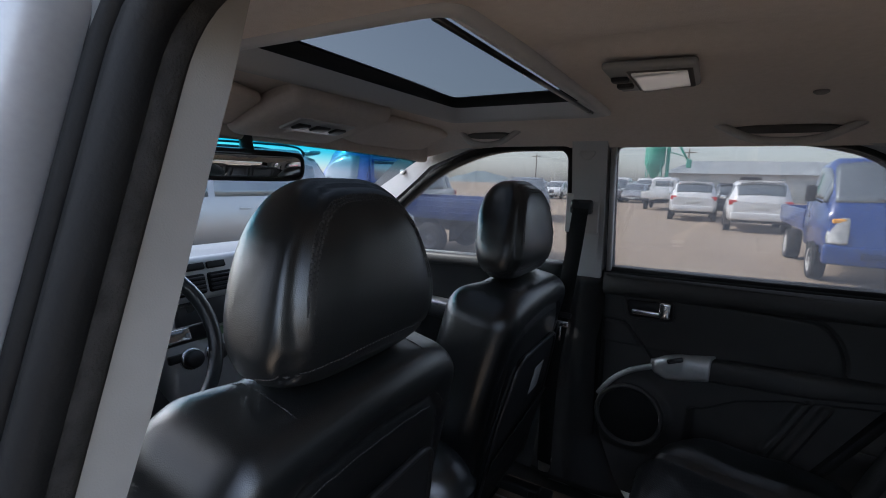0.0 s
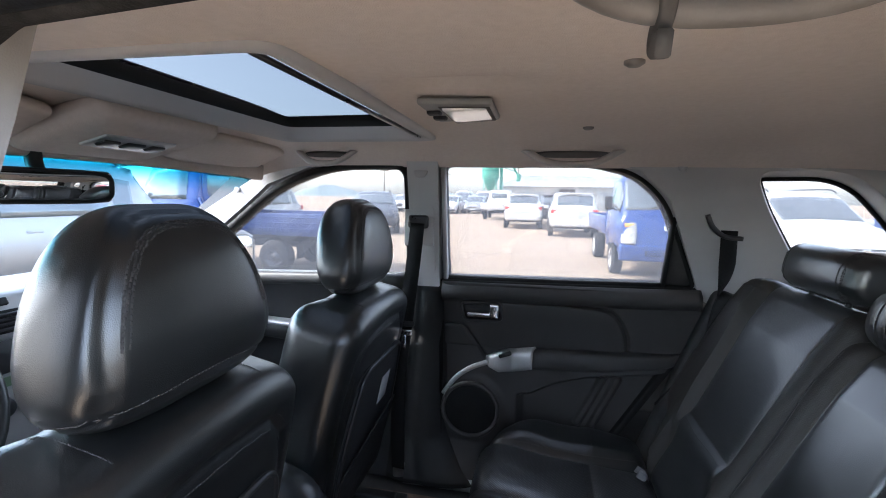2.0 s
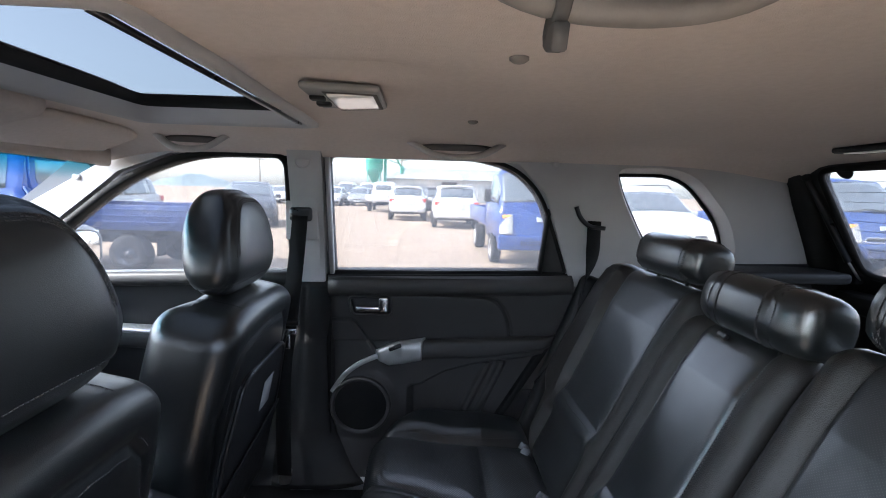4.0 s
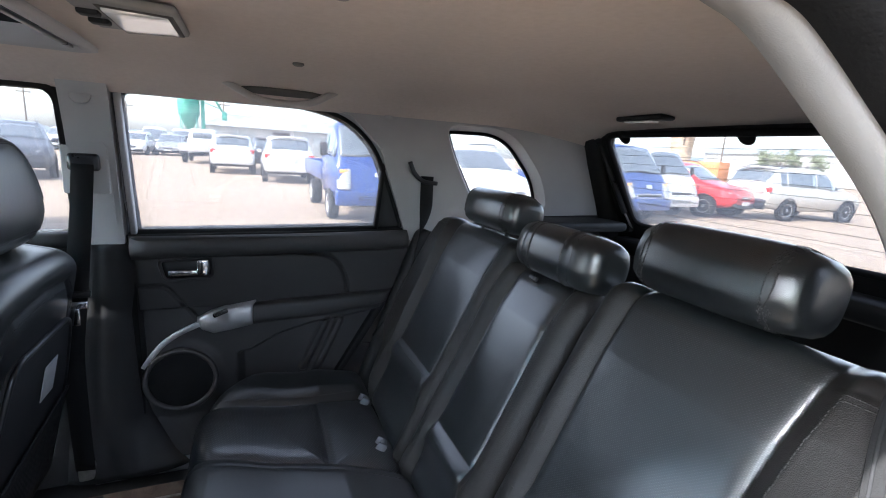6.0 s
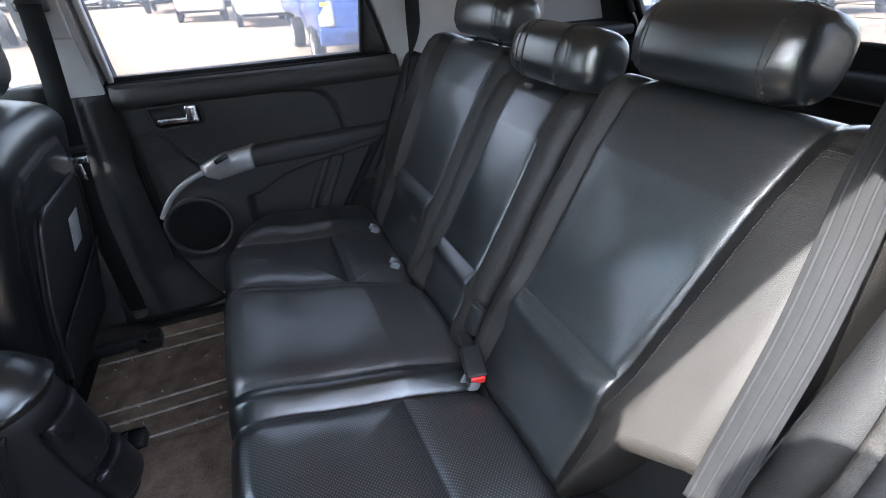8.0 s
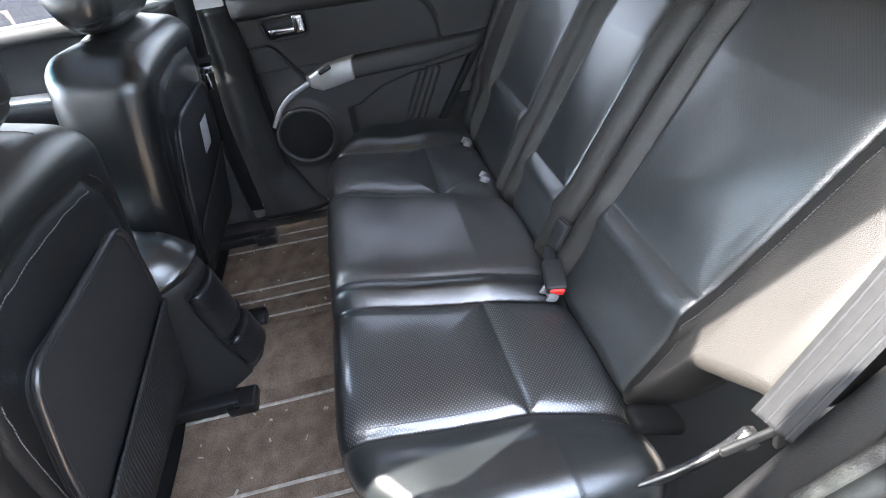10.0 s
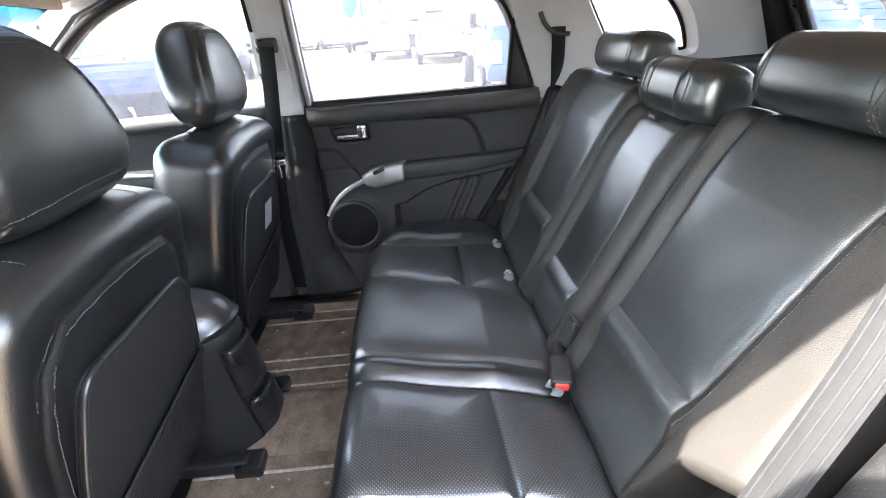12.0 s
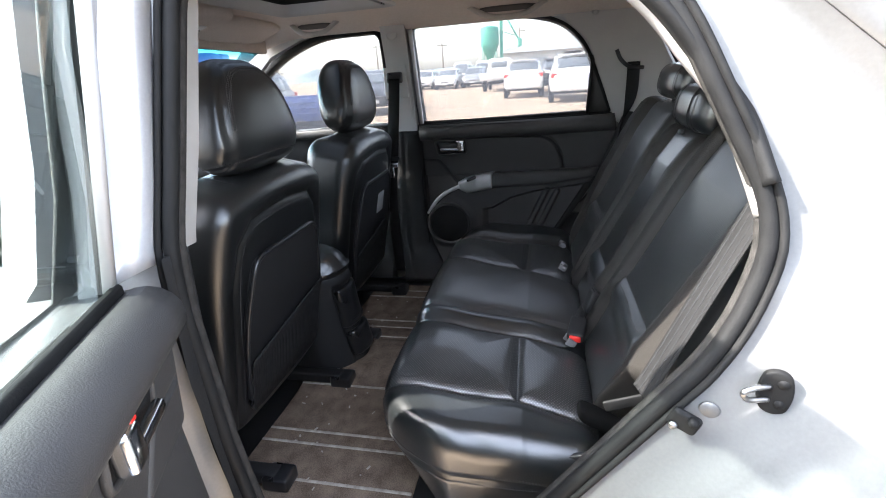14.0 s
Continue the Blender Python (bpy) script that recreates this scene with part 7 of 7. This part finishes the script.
    if chrome:
        put("grille_frame", sweep([(a, 2.385 + 0.25 * (0.72 - b), b) for a, b in round_poly([(-0.5, 0.67), (0.5, 0.67), (0.46, 0.77), (-0.46, 0.77)], 0.03)], circle(0.012, 8), side=(0, 1, 0), closed=True), CHROME, t, label="chrome grille outline")
        put("grille_slot", pad(0.45, 0.02, 0.032, 0.012, (2, 1, 1), 2), PLASTIC_GLOSS, t, pose(0, 2.36, 0.72))
    if rack:
        r = put("cab_rack", joined(*[sweep([(sx * 0.80, 0.50, 0.9), (sx * 0.80, 0.50, 2.12), (sx * 0.80, 1.5, 2.16)], circle(0.022, 8), side=(1, 0, 0)) for sx in (-1, 1)],
                                   *[sweep([(-0.80, y, z), (0.80, y, z)], circle(0.018, 8), side=(0, 0, 1)) for y, z in ((0.50, 2.12), (1.0, 2.14), (1.5, 2.16), (0.50, 1.75))]), mat_, t, label="welded steel pipe rack")
    return t


truck("truck", pose(10.45, -2.12, 0, 0, 0, 91), BLUE_PAINT, "blue flatbed truck parked nose towards the camera")
truck("truck", pose(7.55, 5.85, 0, 0, 0, 0), BLUE_PAINT, "blue flatbed truck with a pipe rack over its cab", rack=True, rim=DARK_PAINT)
suv("car", pose(19.3, -1.15, 0, 0, 0, -90), WHITE_PAINT, "white estate car seen from behind")
suv("car", pose(23.3, 0.95, 0, 0, 0, -88), WHITE_PAINT, "white hatchback car seen from behind", length=4.4, width=1.82, height=1.66)
suv("car", pose(10.3, -5.1, 0, 0, 0, 92), WHITE_PAINT, "white estate car with a chrome grille in the row")
truck("truck", pose(10.4, -8.9, 0, 0, 0, 97), BLUE_PAINT, "blue flatbed truck with a chrome grille in the parked row", chrome=True)
truck("truck", pose(11.4, -11.2, 0, 0, 0, 97), WHITE_PAINT, "white flatbed truck in the parked row", chrome=True)
suv("car", pose(11.0, -13.6, 0, 0, 0, 104), RED_PAINT, "red estate car with a chrome grille in the row", length=4.35)
suv("car", pose(9.4, -17.2, 0, 0, 0, 175), BEIGE_PAINT, "beige estate car with dark lower cladding parked sideways", length=4.5, two_tone=DARK_PAINT)
suv("car", pose(17.6, 6.9, 0, 0, 0, 110), DARK_PAINT, "dark grey hatchback car behind the blue truck", length=4.3, height=1.62)
suv("car", pose(12.5, 9.5, 0, 0, 0, 90), SILVER_PAINT, "silver estate car behind the blue truck")
suv("car", pose(14.0, 12.6, 0, 0, 0, 90), WHITE_PAINT, "white estate car in the far corner of the yard")
suv("car", pose(3.45, 7.3, 0, 0, 0, 68), SILVER_PAINT, "silver estate car standing side-on ahead of the windscreen", height=1.8, two_tone=DARK_PAINT)
# Added out of view: blocks low sky light from the doorway side.
suv("minibus", pose(-3.45, -0.5, 0, 0, 0, 2), DARK_PAINT, "unseen dark grey minibus added to screen the left sky", "parked cars", length=5.0, width=1.95, height=2.25, roof_rails=False)
suv("car", pose(27.0, -0.7, 0, 0, 0, -90), DARK_PAINT, "dark grey estate car beyond the white ones", height=1.66)
truck("truck", pose(31.0, 2.9, 0, 0, 0, -92), WHITE_PAINT, "white flatbed truck far across the yard")
for i, (x, y) in enumerate(((40.0, 7.9), (41.2, 5.8), (46.5, 4.9), (41.5, 10.3), (42.0, 12.8), (43.0, 15.2), (43.5, 17.6))):
    suv("car", pose(x, y, -0.1, 0, 0, 90), (WHITE_PAINT, SILVER_PAINT, SILVER_PAINT, WHITE_PAINT)[i % 4], "pale estate car in the distant row", "distant parked cars")
for x, y in ((48.5, 8.2), (49.0, 6.0), (50.5, 3.9)):
    suv("minibus", pose(x, y, -0.1, 0, 0, 90), WHITE_PAINT, "white minibus behind the distant row", "distant minibuses", length=5.0, width=1.95, height=2.25, roof_rails=False)

# ---------------------------------------------------------------- far buildings
WALL_METAL = surface("pale_sheet_metal", (0.40, 0.40, 0.39), (0.50, 0.49, 0.47), 0.5, 0.6)
ROOF_METAL = surface("pale_roof_metal", (0.27, 0.29, 0.29), (0.34, 0.36, 0.36), 0.4, 0.55)
GREEN = surface("faded_green_paint", (0.05, 0.30, 0.22), (0.08, 0.38, 0.28), 0.8, 0.5)
RUST = surface("tan_rendered_concrete", (0.42, 0.33, 0.22), (0.5, 0.40, 0.28), 0.6, 0.85)
ORANGE = surface("orange_container_paint", (0.55, 0.20, 0.06), (0.62, 0.26, 0.09), 0.8, 0.6)
LEAVES = surface("dusty_leaves", (0.15, 0.18, 0.09), (0.24, 0.27, 0.15), 3, 0.8)
BARK = surface("grey_bark", (0.12, 0.09, 0.07), (0.2, 0.16, 0.12), 12, 0.9)
HILL = surface("hazy_hill", (0.16, 0.21, 0.22), (0.22, 0.27, 0.28), 0.02, 1.0)
shed = thing("warehouse", pose(67, -3.8, 0), "long pale sheet metal warehouse with a shallow hipped roof", "building")
put("wall", pad(5.5, 9.0, 1.55, 0.02, (1, 1, 1), 1), WALL_METAL, shed, pose(0, 0, 1.55))
put("roof", ([(-5.9, -9.4, 3.0), (-5.9, 9.4, 3.0), (0, 6.6, 4.7), (0, -6.6, 4.7), (5.9, 9.4, 3.0), (5.9, -9.4, 3.0)], [(0, 3, 2, 1), (3, 5, 4, 2), (0, 5, 3), (1, 2, 4), (0, 1, 4, 5)]), ROOF_METAL, shed, smooth=False)
for k in range(18):
    put("wall_rib", pad(0.03, 0.05, 1.48, 0.02, (1, 1, 1), 1), WALL_METAL, shed, pose(-5.52, -8.6 + k * 1.0, 1.5))
for y, w, h in ((4.6, 1.2, 1.15), (0.4, 1.0, 1.35), (-4.5, 1.0, 1.2)):
    put("roller_door", pad(0.05, w, h, 0.02, (1, 1, 1), 1), RUBBER if y == 0.4 else ROOF_METAL, shed, pose(-5.56, y, h))
silo = thing("silo", pose(56, 6.08, 0), "faded green steel silo with a cone bottom on legs", "silo")
put("drum", spun([(0.0, 2.1), (0.22, 2.12), (1.02, 3.8), (1.04, 3.85), (1.04, 5.6), (0.98, 5.68), (0, 5.9)], 24), GREEN, silo)
for a in range(4):
    c, sn = 1.03 * math.cos(a * 1.57 + 0.78), 1.03 * math.sin(a * 1.57 + 0.78)
    put("leg", sweep([(c, sn, 0), (c, sn, 3.9)], circle(0.05, 6), side=(1, 0, 0)), GREEN, silo)
put("elevator", pad(0.18, 0.18, 3.3, 0.05, (1, 1, 1), 1), GREEN, silo, pose(0, -1.32, 3.3))
put("chute", sweep([(0, -2.0, 6.4), (0, -3.4, 4.0)], circle(0.11, 8), side=(1, 0, 0)), GREEN, silo)
put("cross_pipe", sweep([(0, -1.3, 5.2), (0, -3.2, 4.55)], circle(0.05, 6), side=(1, 0, 0)), GREEN, silo)
put("receiver", pad(0.2, 0.25, 0.45, 0.05, (1, 1, 1), 1), GREEN, silo, pose(0, -3.4, 3.9))

tower = thing("cooling_tower", pose(53, -62, 0), "tan concrete tower that widens towards its top", "tower")
put("tower_shell", spun([(1.5, 0), (1.6, 5.0), (2.2, 9.5), (2.6, 13.0), (0, 13.0)], 24), RUST, tower)
put("tower_stair", sweep([(-1.7, 1.6, 5.0), (-2.6, 2.4, 10.0)], circle(0.15, 6), side=(1, 0, 0)), STEEL, tower)
box_ = thing("shipping_container", pose(47, -60, 0, 0, 0, 5), "faded orange steel shipping container", "container", "containers")
put("container_shell", pad(3.0, 1.2, 1.35, 0.03, (1, 1, 1), 1), ORANGE, box_, pose(0, 0, 1.35))
for k in range(14):
    put("container_rib", pad(0.10, 0.03, 1.2, 0.02, (1, 1, 1), 1), ORANGE, box_, pose(-2.7 + 0.415 * k, 1.22, 1.35))
low = thing("farm_building", pose(52, -95, 0, 0, 0, -8), "long low pale building in the distance", "building")
put("wall", pad(22, 4, 2.6, 0.05, (1, 1, 1), 1), WALL_METAL, low, pose(0, 0, 2.6))
put("roof", ([(-22.5, -4.5, 5.2), (22.5, -4.5, 5.2), (22.5, 4.5, 5.2), (-22.5, 4.5, 5.2), (-22.5, 0, 6.6), (22.5, 0, 6.6)], [(0, 1, 5, 4), (2, 3, 4, 5), (0, 4, 3), (1, 2, 5), (0, 3, 2, 1)]), ROOF_METAL, low, smooth=False)


def pole(x, y, hgt):
    p = thing("power_pole", pose(x, y, 0), "grey wooden power pole with a cross arm", "power pole", "power poles")
    put("shaft", spun([(0, 0), (0.13, 0), (0.08, hgt), (0, hgt)], 10), BARK, p)
    put("cross_arm", pad(0.05, 0.8, 0.06, 0.02, (1, 1, 1), 1), BARK, p, pose(0, 0, hgt - 0.5))
    for k in (-1, 0, 1):
        put("insulator", spun([(0, 0), (0.05, 0), (0.03, 0.14), (0, 0.14)], 8), STEEL, p, pose(0, 0.7 * k, hgt - 0.44))


pole(44.5, -60, 8.4)
pole(70, 14.5, 5.4)
pole(66, 3.2, 6.2)
pole(80, 28, 6.5)
for k in (-0.7, 0.0, 0.7):
    put("power_line", sweep(smooth_line([(70, 14.5 + k, 5.1), (74.5, 21 + k, 4.9), (80, 28 + k, 6.2)], 6), circle(0.012, 5), side=(0, 0, 1)), RUBBER, m=pose(0, 0, 0), label="thin sagging power line between poles", category="cable", group="power lines")


def tree(x, y, hgt, seed):
    rr = random.Random(seed)
    t = thing("tree", pose(x, y, 0), "dusty green tree with an uneven crown", "tree", "far trees")
    limbs = [sweep(smooth_line([(0, 0, 0), (0.1, 0, hgt * 0.3), (0, 0.1, hgt * 0.6)], 4), circle(0.16, 8), side=(1, 0, 0))]
    ends = []
    for k in range(7):
        a, e = rr.uniform(0, 6.28), rr.uniform(0.25, 0.5) * hgt
        tip = (e * 0.9 * math.cos(a), e * 0.9 * math.sin(a), hgt * rr.uniform(0.55, 0.88))
        ends.append(tip)
        limbs.append(sweep(smooth_line([(0, 0, hgt * 0.3), (tip[0] * 0.5, tip[1] * 0.5, hgt * 0.55), tip], 3), circle(0.06, 6), side=(1, 0, 0)))
    put("trunk", joined(*limbs), BARK, t)
    v, q = [], []
    for tip in ends * 110:
        c = Vector(tip) + Vector((rr.gauss(0, 0.42), rr.gauss(0, 0.42), rr.gauss(0, 0.34)))
        u = Vector((rr.gauss(0, 1), rr.gauss(0, 1), rr.gauss(0, 1))).normalized() * 0.13
        w = u.orthogonal().normalized() * 0.09
        o = len(v)
        v += [c - u, c + w, c + u, c - w]
        q.append((o, o + 1, o + 2, o + 3))
    put("crown", (v, q), LEAVES, t, smooth=False, kind="stuff")


tree(41.5, -68, 5.4, 1)
tree(38.6, -69, 4.8, 2)
tree(44.0, -71, 4.9, 3)


def mound(name, x, y, rx_, ry_, hgt, seed, label):
    rr = random.Random(seed)
    ph = [rr.uniform(0, 6.28) for _ in range(5)]
    n, m = 48, 8
    v, q = [], []
    for i in range(m + 1):
        r = i / m
        for k in range(n):
            a = 2 * math.pi * k / n
            z = hgt * (1 - r * r) ** 1.3 * (1 + 0.16 * math.sin(3 * a + ph[0]) * r + 0.12 * math.sin(7 * a + ph[1]) * r + 0.1 * math.sin(11 * r + ph[2]))
            v.append((rx_ * r * math.cos(a), ry_ * r * math.sin(a), z - 0.05))
    for i in range(m):
        for k in range(n):
            q.append((i * n + k, (i + 1) * n + k, (i + 1) * n + (k + 1) % n, i * n + (k + 1) % n))
    put(name, (v, q), HILL, m=pose(x, y, 0), label=label, category="hill", kind="structure")


mound("backdrop_hill", 400, 193, 30, 38, 9.5, 2, "hazy blue-green hill on the horizon")
mound("backdrop_hill", 520, 40, 40, 160, 6.0, 3, "long low hazy hill on the horizon")
mound("backdrop_hill", 330, -420, 160, 60, 13.0, 4, "long low hazy hill on the horizon")
mound("backdrop_hill", 250, 480, 200, 60, 9.0, 6, "long low hazy hill on the horizon")
